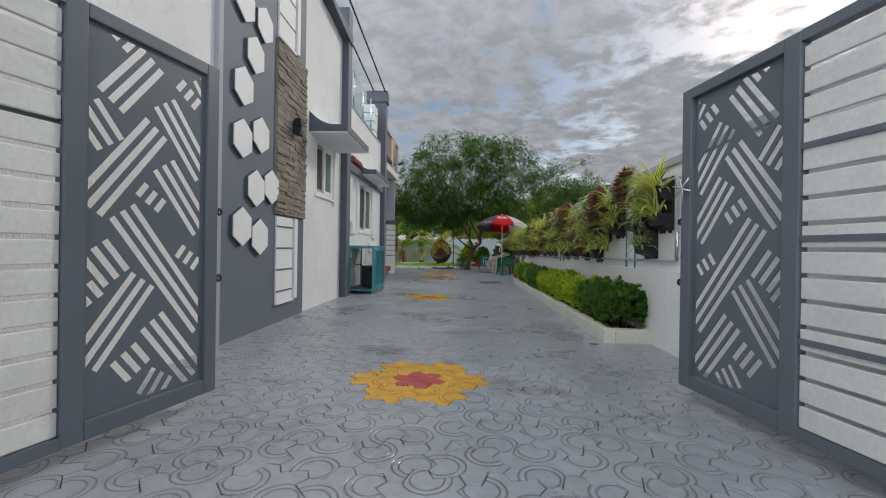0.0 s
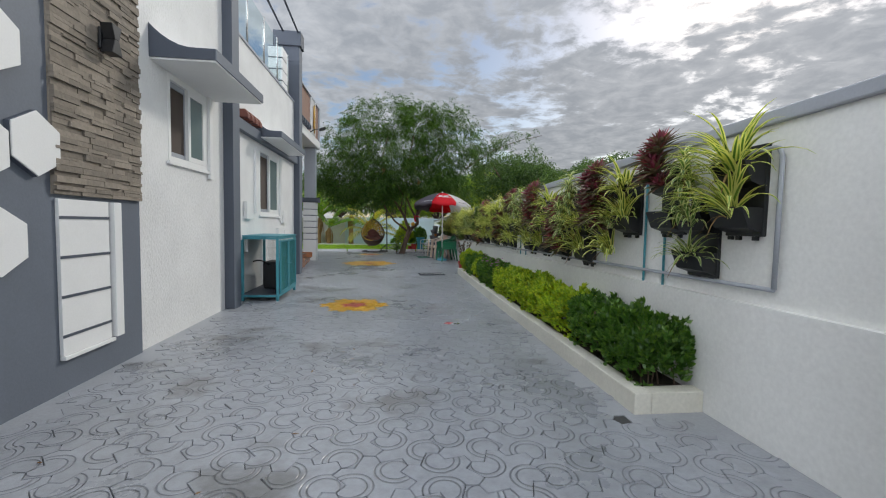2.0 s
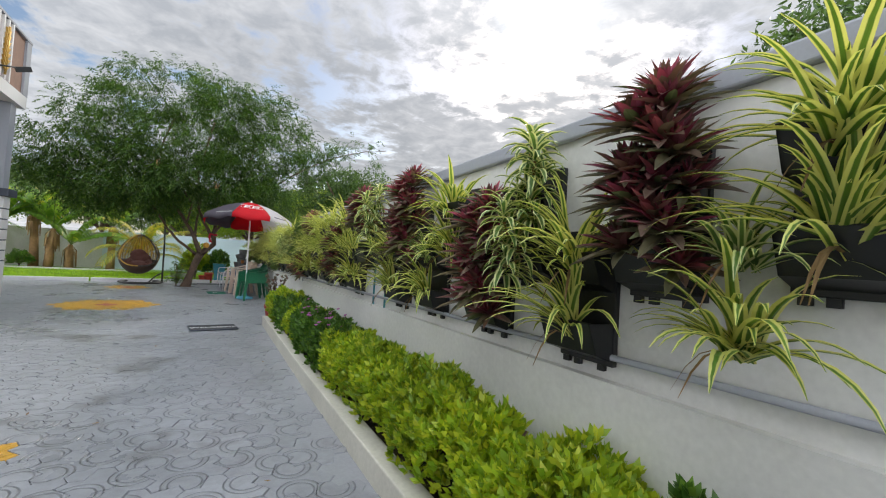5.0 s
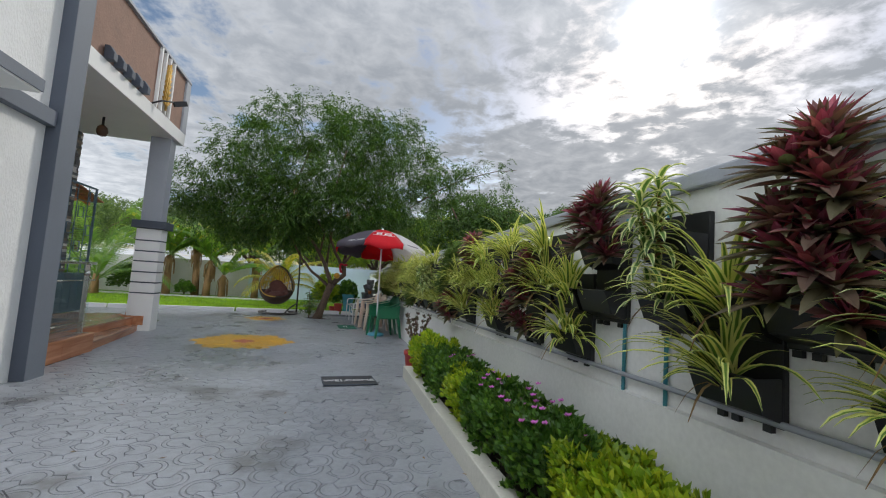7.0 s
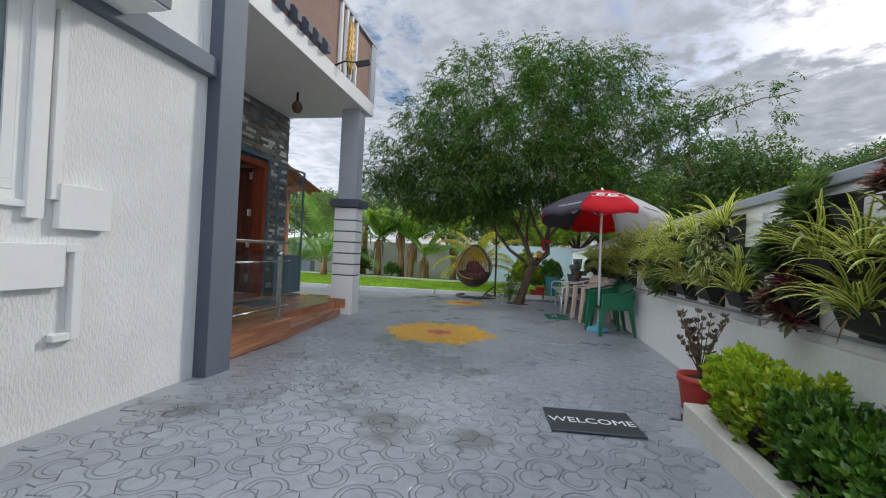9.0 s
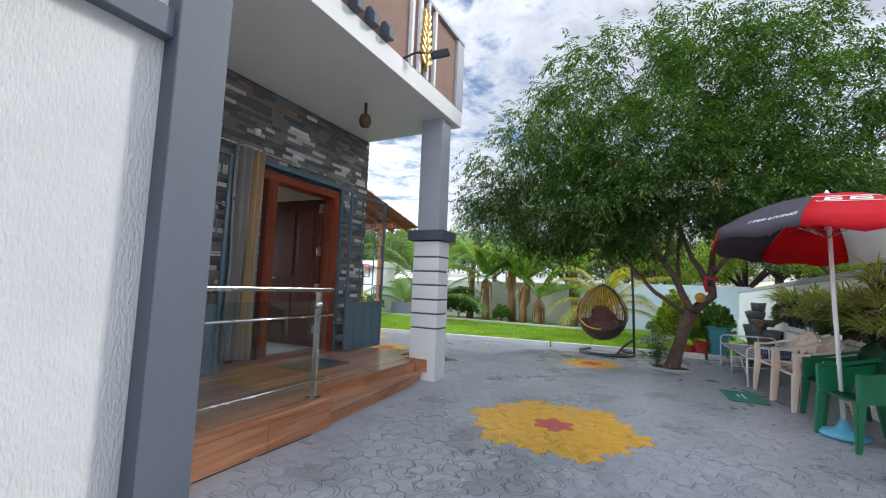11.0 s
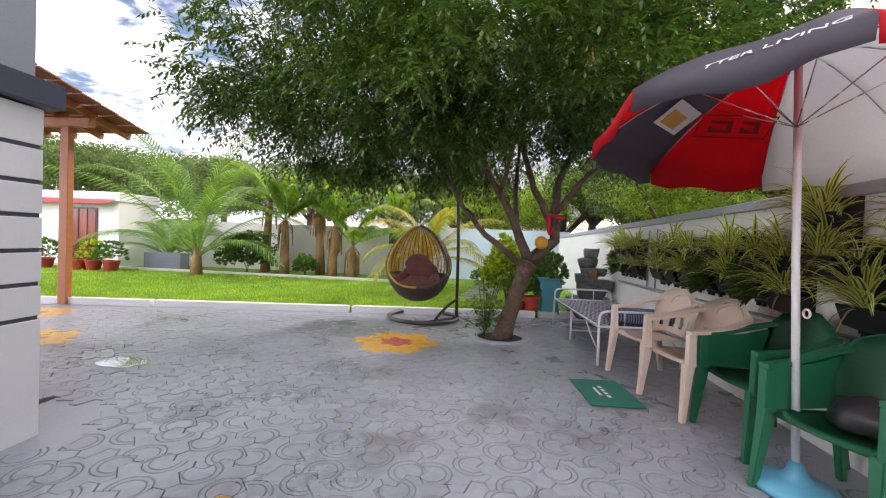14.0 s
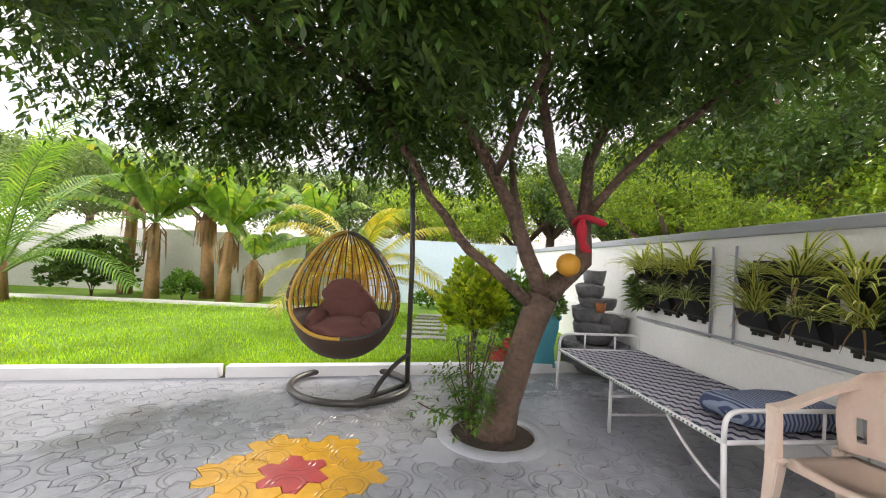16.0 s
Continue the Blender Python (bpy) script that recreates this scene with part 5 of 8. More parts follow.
limb([(0.24, 0.03, 0.93), (-0.26, 0.02, 1.32), (-0.57, 0.0, 1.68), (-1.0, -0.05, 2.35), (-1.9, -0.2, 3.2)], 0.055, 0.02)
limb([(0.30, 0.03, 1.0), (0.11, 0.05, 1.43), (-0.10, 0.0, 1.85), (-0.56, -0.1, 2.55), (-0.9, 0.1, 3.9), (-0.6, 0.2, 5.0)], 0.085, 0.02)
limb([(0.34, 0.05, 1.0), (0.62, 0.1, 1.29), (0.60, 0.1, 1.65), (0.66, 0.15, 2.05), (1.1, 0.2, 3.0), (1.6, 0.3, 4.4)], 0.105, 0.025)
limb([(0.60, 0.1, 1.45), (0.33, 0.0, 1.95), (0.15, -0.2, 2.36), (0.1, -0.5, 3.3), (0.4, -0.6, 4.8)], 0.065, 0.02)
limb([(0.60, 0.1, 1.6), (0.95, -0.2, 2.1), (1.6, -0.5, 2.7), (2.6, -0.3, 3.6)], 0.05, 0.015)
limb([(0.11, 0.05, 1.43), (0.15, 0.5, 2.0), (0.2, 1.0, 2.8), (0.3, 1.3, 4.0)], 0.05, 0.015)
limb([(-0.10, 0.0, 1.85), (0.0, -0.7, 2.4), (-0.3, -1.5, 2.9)], 0.04, 0.012)
limb([(-1.0, -0.05, 2.35), (-1.8, -0.6, 2.6), (-2.9, -0.9, 2.7)], 0.03, 0.01)
limb([(2.6, -0.3, 3.6), (3.9, 0.0, 4.5), (5.2, 0.1, 5.0), (6.0, 0.2, 5.2)], 0.03, 0.008)

LOBES = [(-0.1, 0.2, 4.5, 2.5, 2.2, 1.75, 1500), (-2.5, 0.0, 3.75, 1.5, 1.7, 1.45, 950), (2.1, 0.2, 4.3, 1.9, 1.9, 1.55, 620), (-0.1, -1.1, 3.15, 2.2, 1.6, 1.0, 1200),
         (0.7, 0.3, 5.7, 1.5, 1.4, 0.85, 420), (-1.5, 0.2, 5.35, 1.2, 1.3, 0.85, 360), (-3.1, -0.5, 2.75, 0.85, 1.1, 0.75, 330), (1.5, -1.0, 3.1, 1.5, 1.2, 0.85, 330),
         (3.6, 0.3, 4.3, 0.8, 1.1, 0.9, 170), (2.2, 0.3, 5.5, 0.9, 0.9, 0.7, 170), (-1.6, 0.7, 2.9, 1.6, 1.3, 0.8, 480), (0.6, 1.3, 3.2, 2.0, 1.2, 1.0, 420), (4.9, 0.1, 5.0, 1.3, 0.5, 0.55, 70),
         (0.3, -0.7, 2.62, 1.6, 1.0, 0.42, 380), (-1.3, -0.5, 2.45, 1.2, 0.9, 0.40, 260), (1.9, -0.2, 2.75, 1.2, 1.0, 0.5, 170),
         (-1.5, 0.3, 2.22, 1.0, 0.7, 0.34, 210), (-0.5, 0.9, 2.28, 0.9, 0.7, 0.36, 150), (-2.5, 0.6, 2.35, 0.8, 0.8, 0.4, 150)]


def frond(s, rng, c, d, L, n, ll, lw):
    """A feather-like leaf: a drooping stalk with paired leaflets."""
    side = d.cross(Vector((0, 0, 1)))
    if side.length < 0.1:
        side = Vector((1, 0, 0))
    side.normalize()
    p = c.copy()
    for i in range(n):
        dd = (d + Vector((0, 0, -0.10 * i))).normalized()
        p = p + dd * (L / n)
        sg = 1 if i % 2 else -1
        ld = (dd * 0.35 + side * (sg * 0.9) + rdir(rng) * 0.35 + Vector((0, 0, -0.3 + rng.uniform(-0.3, 0.3)))).normalized()
        s.leaf(p, ld, ld.cross(Vector((0.2, 0.1, 1))).normalized(), ll * rng.uniform(0.8, 1.2), lw)
    s.leaf(p, (d + Vector((0, 0, -1.0))).normalized(), side, ll, lw)


def crown(lobes, seed, L, n, ll, lw, droop=-0.35, inner=0.55):
    rng = random.Random(seed)
    s = Soup()
    for cx, cy, cz, rx, ry, rz, num in lobes:
        # twigs gather the leaves into tufts with gaps between
        tufts = []
        for _ in range(max(6, num // 22)):
            u = rdir(rng, -0.75, 1.0) * rng.uniform(inner, 1.04)
            tufts.append(u)
        for k in range(num):
            u = tufts[k % len(tufts)]
            c = Vector((cx + u.x * rx, cy + u.y * ry, cz + u.z * rz)) + rdir(rng, -1.0, 0.7) * rng.uniform(0.03, 0.40)
            d = (u * 0.5 + rdir(rng) * 0.7 + Vector((0, 0, droop))).normalized()
            frond(s, rng, c, d, L * rng.uniform(0.7, 1.2), n, ll, lw)
    return s


s_ = crown([(*q[:6], int(q[6] * 2.3)) for q in LOBES], 101, 0.24, 9, 0.082, 0.029, -0.2, 0.35)
s_.part("crown", M_NEEM, tree, "dense feathery dark green foliage")
rng = random.Random(6)
for c in ((-0.75, -1.6, 3.35), (0.55, -1.7, 2.95), (1.15, -1.3, 3.0), (-1.55, -0.9, 2.7)):
    dry = Soup()
    for k in range(26):
        d = (Vector((0, 0, -1)) + rdir(rng) * 0.45).normalized()
        dry.leaf(Vector(c) + rdir(rng) * 0.06 + Vector((0, 0, -rng.uniform(0, 0.22))), d, d.cross(rdir(rng)).normalized(), 0.09, 0.022)
    dry.part("dry_cluster", M_DRY, tree, "withered brown leaf cluster")

ring = thing("tree_ring", (0.53, 21.25, 0.0), "round cement ring with dark soil round the tree's foot", "tree ring", kind="structure")
part("rim", lathe([(0.30, -0.03), (0.30, 0.012), (0.305, 0.016), (0.40, 0.010), (0.41, -0.02)], 40), M_STRIP, ring)
part("soil", lathe([(0.001, -0.008), (0.30, -0.01)], 24), M_SOIL, ring)
ball = thing("yellow_ball", (0.995, 21.16, 1.245), "orange-yellow ball wedged in the tree's fork", "ball")
part("shell", lathe([(0.085 * math.sin(k * math.pi / 12) + 0.0005, -0.085 * math.cos(k * math.pi / 12)) for k in range(13)], 20), surf("orange_ball_rubber", (0.62, 0.30, 0.03), 0.45, 0.1, 60, 0.1), ball)
cloth = thing("red_cloth", (1.16, 21.22, 1.42), "red cloth tied round a limb of the tree", "cloth")
cb = bmesh.new()
tube([(0.10 * math.cos(a), 0.11 * math.sin(a), 0.15 + 0.02 * math.sin(2 * a)) for a in (k * math.tau / 14 for k in range(14))], 0.022, 8, cb, closed=True)
for k in range(4):
    tube(bez((-0.08, -0.08, 0.15), (-0.10 - 0.01 * k, -0.11, 0.10), (-0.09, -0.10 + 0.02 * k, 0.0), (-0.08 + 0.02 * k, -0.10, -0.08), 6), [0.02, 0.025, 0.03, 0.03, 0.026, 0.02, 0.01], 6, cb)
part("cloth_body", cb, surf("red_cloth_dye", (0.50, 0.02, 0.04), 0.9, 0.15, 80, 0.3), cloth)

bush = thing("sapling", (0.33, 21.12, -0.008), "small leafy neem sapling beside the trunk", "shrub")
bs = Soup()
rng = random.Random(12)
for k in range(16):
    e = Vector((rng.uniform(-0.38, 0.22), rng.uniform(-0.22, 0.28), rng.uniform(0.3, 0.85)))
    c = bez((0, 0, 0), (0, 0, 0.2), e * 0.7, e, 6)
    part("stem", tube(c, 0.005, 5), M_BARK, bush)
    for q in c[2:]:
        for j in range(3):
            frond(bs, rng, q, (rdir(rng, -0.2, 0.8)).normalized(), 0.13, 6, 0.05, 0.02)
bs.part("leaves", M_HEDGE, bush)

# ---- parasol ----
par_ = thing("parasol", (1.86, 18.15, 0.0), "red, white and charcoal garden parasol on a white pole", "parasol")
CLOTHS = {"red": surf("red_parasol_cloth", (0.74, 0.015, 0.03), 0.75, 0.1, 90, 0.15), "char": surf("charcoal_parasol_cloth", (0.15, 0.135, 0.165), 0.75, 0.1, 90, 0.15),
          "white": surf("white_parasol_cloth", (0.74, 0.72, 0.72), 0.75, 0.08, 90, 0.15)}
for m in CLOTHS.values():
    t_ = m.node_tree
    b_ = t_.nodes["Principled BSDF"]
    src = b_.inputs["Base Color"].links[0].from_socket
    tl = t_.nodes.new("ShaderNodeBsdfTranslucent")
    t_.links.new(src, tl.inputs["Color"])
    mx = t_.nodes.new("ShaderNodeMixShader")
    mx.inputs[0].default_value = 0.6
    t_.links.new(b_.outputs[0], mx.inputs[1])
    t_.links.new(tl.outputs[0], mx.inputs[2])
    t_.links.new(mx.outputs[0], t_.nodes["Material Output"].inputs["Surface"])
UT = pose(0.02, 0.14, 2.355, -5, 2, 0) @ pose(0, 0, 0, 0, 0, -25)
UR, UD = 1.03, 0.45


def canopy_pt(a, s):
    """A point of the canopy: a the angle, s from the top (0) to the rim (1)."""
    k = (a / (math.pi / 4)) % 1.0
    sag = 1 - 0.075 * math.sin(math.pi * k)
    r = UR * s * sag
    return Vector((r * math.cos(a), r * math.sin(a), -UD * (0.25 * s + 0.75 * s * s) - (0.03 * math.sin(math.pi * k) * s)))


ORDER = ["white", "white", "red", "char", "red", "char", "red", "white"]
for i, cn in enumerate(ORDER):
    bm = bmesh.new()
    a0 = radians(-22.5 + 45 * i)
    grid = [[bm.verts.new(UT @ canopy_pt(radians(45 * i) + radians(45) * k / 6, max(s, 0.002))) for k in range(7)] for s in (0, 0.2, 0.4, 0.6, 0.8, 0.93, 1.0)]
    fl = []
    for k in range(7):
        p = canopy_pt(radians(45 * i) + radians(45) * k / 6, 1.0)
        q = p * 1.0 + Vector((0.01 * math.cos(a0), 0.01 * math.sin(a0), -0.10 + 0.02 * math.sin(k * 1.7 + i)))
        fl.append(bm.verts.new(UT @ q))
    grid.append(fl)
    for r0, r1 in zip(grid, grid[1:]):
        for k in range(6):
            f = bm.faces.new((r0[k], r0[k + 1], r1[k + 1], r1[k]))
            f.smooth = True
    bmesh.ops.remove_doubles(bm, verts=bm.verts, dist=1e-4)
    bmesh.ops.solidify(bm, geom=bm.faces[:], thickness=0.003)
    part("panel", bm, CLOTHS[cn], par_, {"red": "bright red cloth panel", "char": "charcoal cloth panel", "white": "off-white cloth panel"}[cn])
    rb = [UT @ (canopy_pt(radians(45 * i), s) + Vector((0, 0, -0.012))) for s in (0.02, 0.25, 0.5, 0.75, 1.0)]
    part("rib", tube(rb, 0.004, 6), M_STEEL, par_)
    part("strut", tube([UT @ Vector((0, 0, -0.45)), UT @ (canopy_pt(radians(45 * i), 0.5) + Vector((0, 0, -0.015)))], 0.0035, 6), M_STEEL, par_)
part("pole", tube([(0.03, 0, 0.04), (0.025, 0.08, 1.2), tuple(UT @ Vector((0, 0, 0.0)))], 0.019, 12), M_WIRON, par_, "white enamelled pole")
part("finial", lathe([(0.001, 0.055), (0.012, 0.05), (0.016, 0.03), (0.03, 0.012), (0.032, 0.0)], 14, at=tuple(UT.translation)), M_WIRON, par_)
part("lock_ring", tube([(0.0 + 0.035, 0.022 * math.cos(a), 0.93 + 0.022 * math.sin(a)) for a in (k * math.tau / 10 for k in range(10))], 0.006, 6, closed=True), M_WIRON, par_)
part("stand", lathe([(0.001, 0.0), (0.17, 0.0), (0.19, 0.02), (0.17, 0.05), (0.08, 0.07), (0.05, 0.10), (0.03, 0.16), (0.001, 0.16)], 24, at=(0.03, 0, 0.0)), surf("sky_blue_plastic", (0.10, 0.36, 0.50), 0.4, 0.08, 60, 0.05), par_, "sky-blue plastic foot")


def panel_frame(mid, s):
    """A frame lying on the canopy at the angle mid, outward."""
    p = canopy_pt(mid, s)
    e = (canopy_pt(mid + 0.05, s) - canopy_pt(mid - 0.05, s)).normalized()
    d = (canopy_pt(mid, s - 0.05) - canopy_pt(mid, s + 0.05)).normalized()
    nrm = e.cross(d).normalized()
    m = Matrix((e, d, nrm)).transposed().to_4x4()
    m.translation = p + nrm * 0.012
    return UT @ m


def printed(i, s, w, h, mat, deep=0.002, dy=0.0, inside=False):
    m = panel_frame(radians(45 * i + 22.5), s)
    off = -0.016 if inside else 0.0
    return box(-w / 2, w / 2, dy - h / 2, dy + h / 2, off, off + deep, m=m)


M_PRINTW = surf("white_print", (0.70, 0.70, 0.70), 0.7, 0.05, 80, 0.0)
M_PRINTD = surf("dark_red_print", (0.16, 0.005, 0.01), 0.7, 0.05, 80, 0.0)
letters("BETTER LIVING", 0.082, M_PRINTW, par_, panel_frame(radians(45 * 5 + 26), 0.93), label="white printed words")
for i, mt in ((6, M_PRINTW), (2, M_PRINTD)):
    m = panel_frame(radians(45 * i + 22.5), 0.62)
    o = -0.028 if i == 2 else 0.0
    fr = bmesh.new()
    for a in ((-0.23, 0.23, 0.085, 0.095), (-0.23, 0.23, -0.095, -0.085), (-0.23, -0.222, -0.0848, 0.0848), (0.222, 0.23, -0.0848, 0.0848)):
        box(*a, o, o + 0.002, fr, m=m)
    part("printed_frame", fr, mt, par_, "printed badge outline")
    for a, b in ((-0.17, -0.03), (0.0, 0.17)):
        part("printed_mark", prism([(a, -0.05), (a + 0.03, 0.05), (b, 0.05), (b - 0.01, 0.025), (a + 0.05, 0.02), (a + 0.045, -0.025), (b - 0.04, -0.02), (b - 0.03, 0.0), (b - 0.005, 0.0), (b - 0.02, -0.05)], 2, o, o + 0.002), mt, par_, "plain printed shape").matrix_basis = m
for i in (0, 7, 3):
    part("printed_line", printed(i, 0.93, 0.42, 0.035, None), M_PRINTW if i == 3 else CLOTHS["char"], par_, "line of unreadable print")


for mt, dx, w, dy, h in ((M_PRINTW, 0.0, 0.30, 0.02, 0.20), (surf("amber_print", (0.55, 0.30, 0.08), 0.7, 0.1, 60, 0.0), 0.02, 0.18, 0.0, 0.11)):
    m = panel_frame(radians(45 * 3 + 22.5), 0.66)
    z_ = -0.030 if mt is M_PRINTW else -0.033
    part("printed_patch", box(dx - w / 2, dx + w / 2, dy - h / 2, dy + h / 2, z_, z_ + 0.002, m=m), mt, par_, "printed picture patch")


# ---- chairs ----
def armchair(name, m, mat, solid, label):
    """Moulded plastic armchair facing -x."""
    t = thing(name, m, label, "chair", "plastic garden chairs")
    st = bmesh.new()
    g_ = [[st.verts.new((-0.24 + 0.46 * i / 8, (-0.23 + 0.46 * j / 8) * (1 - 0.08 * i / 8), 0.43 - 0.035 * math.sin(math.pi * min(1, i / 8 + 0.1)) * math.sin(math.pi * j / 8) - 0.02 * i / 8 - (0.025 if i == 0 else 0))) for j in range(9)] for i in range(9)]
    for i in range(8):
        for j in range(8):
            f = st.faces.new((g_[i][j], g_[i + 1][j], g_[i + 1][j + 1], g_[i][j + 1]))
            f.smooth = True
    bmesh.ops.solidify(st, geom=st.faces[:], thickness=0.012)
    part("seat", st, mat, t)
    bk = bmesh.new()
    n, mm = 16, 9
    rows_ = []
    for i in range(mm):
        s = i / (mm - 1)
        z = 0.44 + 0.42 * s
        rows_.append([])
        for j in range(n + 1):
            u = -1 + 2 * j / n
            wv = (0.225 + 0.045 * math.sin(math.pi * s)) * (1 if s < 0.7 else math.sqrt(max(0.05, 1 - ((s - 0.7) / 0.32) ** 2)))
            rows_[-1].append(bk.verts.new((0.215 + 0.11 * s - 0.07 * u * u, wv * u, z)))
    for i in range(mm - 1):
        for j in range(n):
            hole = (not solid) and 1 <= i <= 2 and (j % 4 in (1, 2)) and 2 <= j <= 13
            if hole:
                continue
            f = bk.faces.new((rows_[i][j], rows_[i][j + 1], rows_[i + 1][j + 1], rows_[i + 1][j]))
            f.smooth = True
    bmesh.ops.solidify(bk, geom=bk.faces[:], thickness=0.014)
    back = part("backrest", bk, mat, t)
    if not solid:
        ov = tube([(0.300 - 0.07 * (0.62 * math.cos(a)) ** 2, 0.135 * math.cos(a), 0.715 + 0.095 * math.sin(a)) for a in (k * math.tau / 20 for k in range(20))], 0.008, 6, closed=True)
        part("oval_moulding", ov, mat, back)
    for sy in (-1, 1):
        y = 0.265 * sy
        arm = bmesh.new()
        cur = bez((0.24, 0.235 * sy, 0.74), (0.05, 0.30 * sy, 0.69), (-0.05, y, 0.645), (-0.255, y, 0.645), 10)
        prev = None
        for p in cur:
            w, h = 0.028, 0.012
            rg = [arm.verts.new(p + Vector((0, dy * w, dz * h))) for dy, dz in ((-1, -1), (1, -1), (1, 1), (-1, 1))]
            if prev:
                for k in range(4):
                    arm.faces.new((prev[k], prev[(k + 1) % 4], rg[(k + 1) % 4], rg[k]))
            else:
                arm.faces.new(rg[::-1])
            prev = rg
        arm.faces.new(prev)
        bmesh.ops.recalc_face_normals(arm, faces=arm.faces)
        part("armrest", arm, mat, t)
        part("arm_post", prism([(-0.262, 0.40), (-0.195, 0.40), (-0.21, 0.633), (-0.262, 0.633)], 1, y - 0.022, y + 0.022, bev=0.006), mat, t)
        if solid:
            part("side_panel", prism([(-0.20, 0.41), (0.23, 0.41), (0.245, 0.70), (0.06, 0.655), (-0.205, 0.632)], 1, y - 0.010, y + 0.010), mat, t)
        for x0, x1 in ((-0.235, -0.275), (0.215, 0.29)):
            lg = bmesh.new()
            tp = [(x0 - 0.035, y * 0.94 - 0.03), (x0 + 0.035, y * 0.94 - 0.03), (x0 + 0.035, y * 0.94 + 0.03), (x0 - 0.035, y * 0.94 + 0.03)]
            bt = [(x1 - 0.02, y * 1.02 - 0.018), (x1 + 0.02, y * 1.02 - 0.018), (x1 + 0.02, y * 1.02 + 0.018), (x1 - 0.02, y * 1.02 + 0.018)]
            a = [lg.verts.new((*p, 0.425)) for p in tp]
            b = [lg.verts.new((*p, 0.0)) for p in bt]
            lg.faces.new(a)
            lg.faces.new(b[::-1])
            for k in range(4):
                lg.faces.new((a[k], a[(k + 1) % 4], b[(k + 1) % 4], b[k]))
            bmesh.ops.recalc_face_normals(lg, faces=lg.faces)
            bmesh.ops.bevel(lg, geom=lg.edges[:], offset=0.006, segments=2, affect="EDGES")
            part("leg", lg, mat, t)
    return t


c1 = armchair("plastic_chair", pose(1.86, 19.87, 0, 0, 0, 12), M_PINK, False, "beige-pink moulded plastic armchair beside the cot")
copy_thing(c1, pose(1.92, 19.24, 0, 0, 0, 10))
c2 = armchair("plastic_chair", pose(2.07, 18.70, 0, 0, 0, 3), M_GREEN, True, "dark green moulded plastic armchair beside the parasol")
copy_thing(c2, pose(2.03, 17.98, 0, 0, 0, 14))
bag = thing("black_bag", (2.05, 17.94, 0.415), "crumpled black cloth bag on a green chair", "bag")
bgm = lathe([(0.001, 0.0), (0.13, 0.005), (0.16, 0.05), (0.13, 0.12), (0.05, 0.16), (0.001, 0.165)], 20)
for v in bgm.verts:
    v.co += noise.noise_vector(v.co * 14) * 0.03
part("bag_body", bgm, M_BLACK, bag)

gm = thing("green_mat", (1.31, 19.42, 0.006, 0, 0, 4), "small green mat with faded white lettering on the pavers", "mat")
part("mat_body", box(-0.21, 0.21, -0.30, 0.30, 0.0, 0.01, bev=0.003), surf("green_mat_pile", (0.02, 0.17, 0.11), 0.9, 0.2, 120, 0.5), gm)
for k in range(4):
    part("printed_bar", box(-0.02 + 0.0, 0.012, -0.13 + 0.07 * k, -0.085 + 0.07 * k, 0.0102, 0.0112), M_PRINTW, gm, "worn pale print")
part("printed_bar", box(-0.075, -0.05, -0.09, 0.09, 0.0102, 0.0112), M_PRINTW, gm)

# ---- cot ----
cot = thing("folding_cot", (1.86, 21.28, 0.0, 0, 0, 2.5), "white tubular folding cot woven with navy and white tape", "cot")
CWd, CLn, Cz = 0.42, 1.0, 0.40
for sx in (-1, 1):
    part("side_tube", tube([(sx * CWd, -CLn, Cz), (sx * CWd, CLn, Cz)], 0.014, 8), M_WIRON, cot)
    for yy, lean in ((-CLn, -0.02), (CLn, 0.02), (0.05, 0.0)):
        part("leg", tube([(sx * CWd, yy, Cz), (sx * CWd, yy + lean, 0.0)], 0.014, 8), M_WIRON, cot)
    part("brace", tube(bez((sx * CWd, -CLn + 0.42, Cz - 0.02), (sx * CWd, -CLn + 0.3, 0.28), (sx * CWd, -CLn + 0.15, 0.20), (sx * CWd, -CLn, 0.17)), 0.009, 8), M_WIRON, cot)
for yy in (-CLn, CLn):
    part("end_hoop", tube([(-CWd, yy, Cz)] + bez((-CWd, yy, Cz + 0.07), (-CWd, yy, Cz + 0.15), (-CWd + 0.05, yy, Cz + 0.16), (-CWd + 0.12, yy, Cz + 0.16), 6) + bez((CWd - 0.12, yy, Cz + 0.16), (CWd - 0.05, yy, Cz + 0.16), (CWd, yy, Cz + 0.15), (CWd, yy, Cz + 0.07), 6) + [(CWd, yy, Cz)], 0.013, 8), M_WIRON, cot)
    part("cross_tube", tube([(-CWd, yy, Cz), (CWd, yy, Cz)], 0.013, 8), M_WIRON, cot)
    for xx in (-0.16, 0.16):
        part("hoop_bar", tube([(xx, yy, Cz), (xx, yy, Cz + 0.16)], 0.008, 8), M_WIRON, cot)
for yy, zz in ((0.05, 0.13), (0.05, 0.27)):
    part("stretcher", tube([(-CWd, yy, zz), (CWd, yy, zz)], 0.010, 8), M_WIRON, cot)
M_NAVY = surf("navy_cotton_tape", (0.035, 0.035, 0.085), 0.9, 0.15, 150, 0.3)
M_TAPEW = surf("white_cotton_tape", (0.45, 0.44, 0.48), 0.9, 0.15, 150, 0.3)
wv = [bmesh.new(), bmesh.new()]
nx, ny = 22, 52
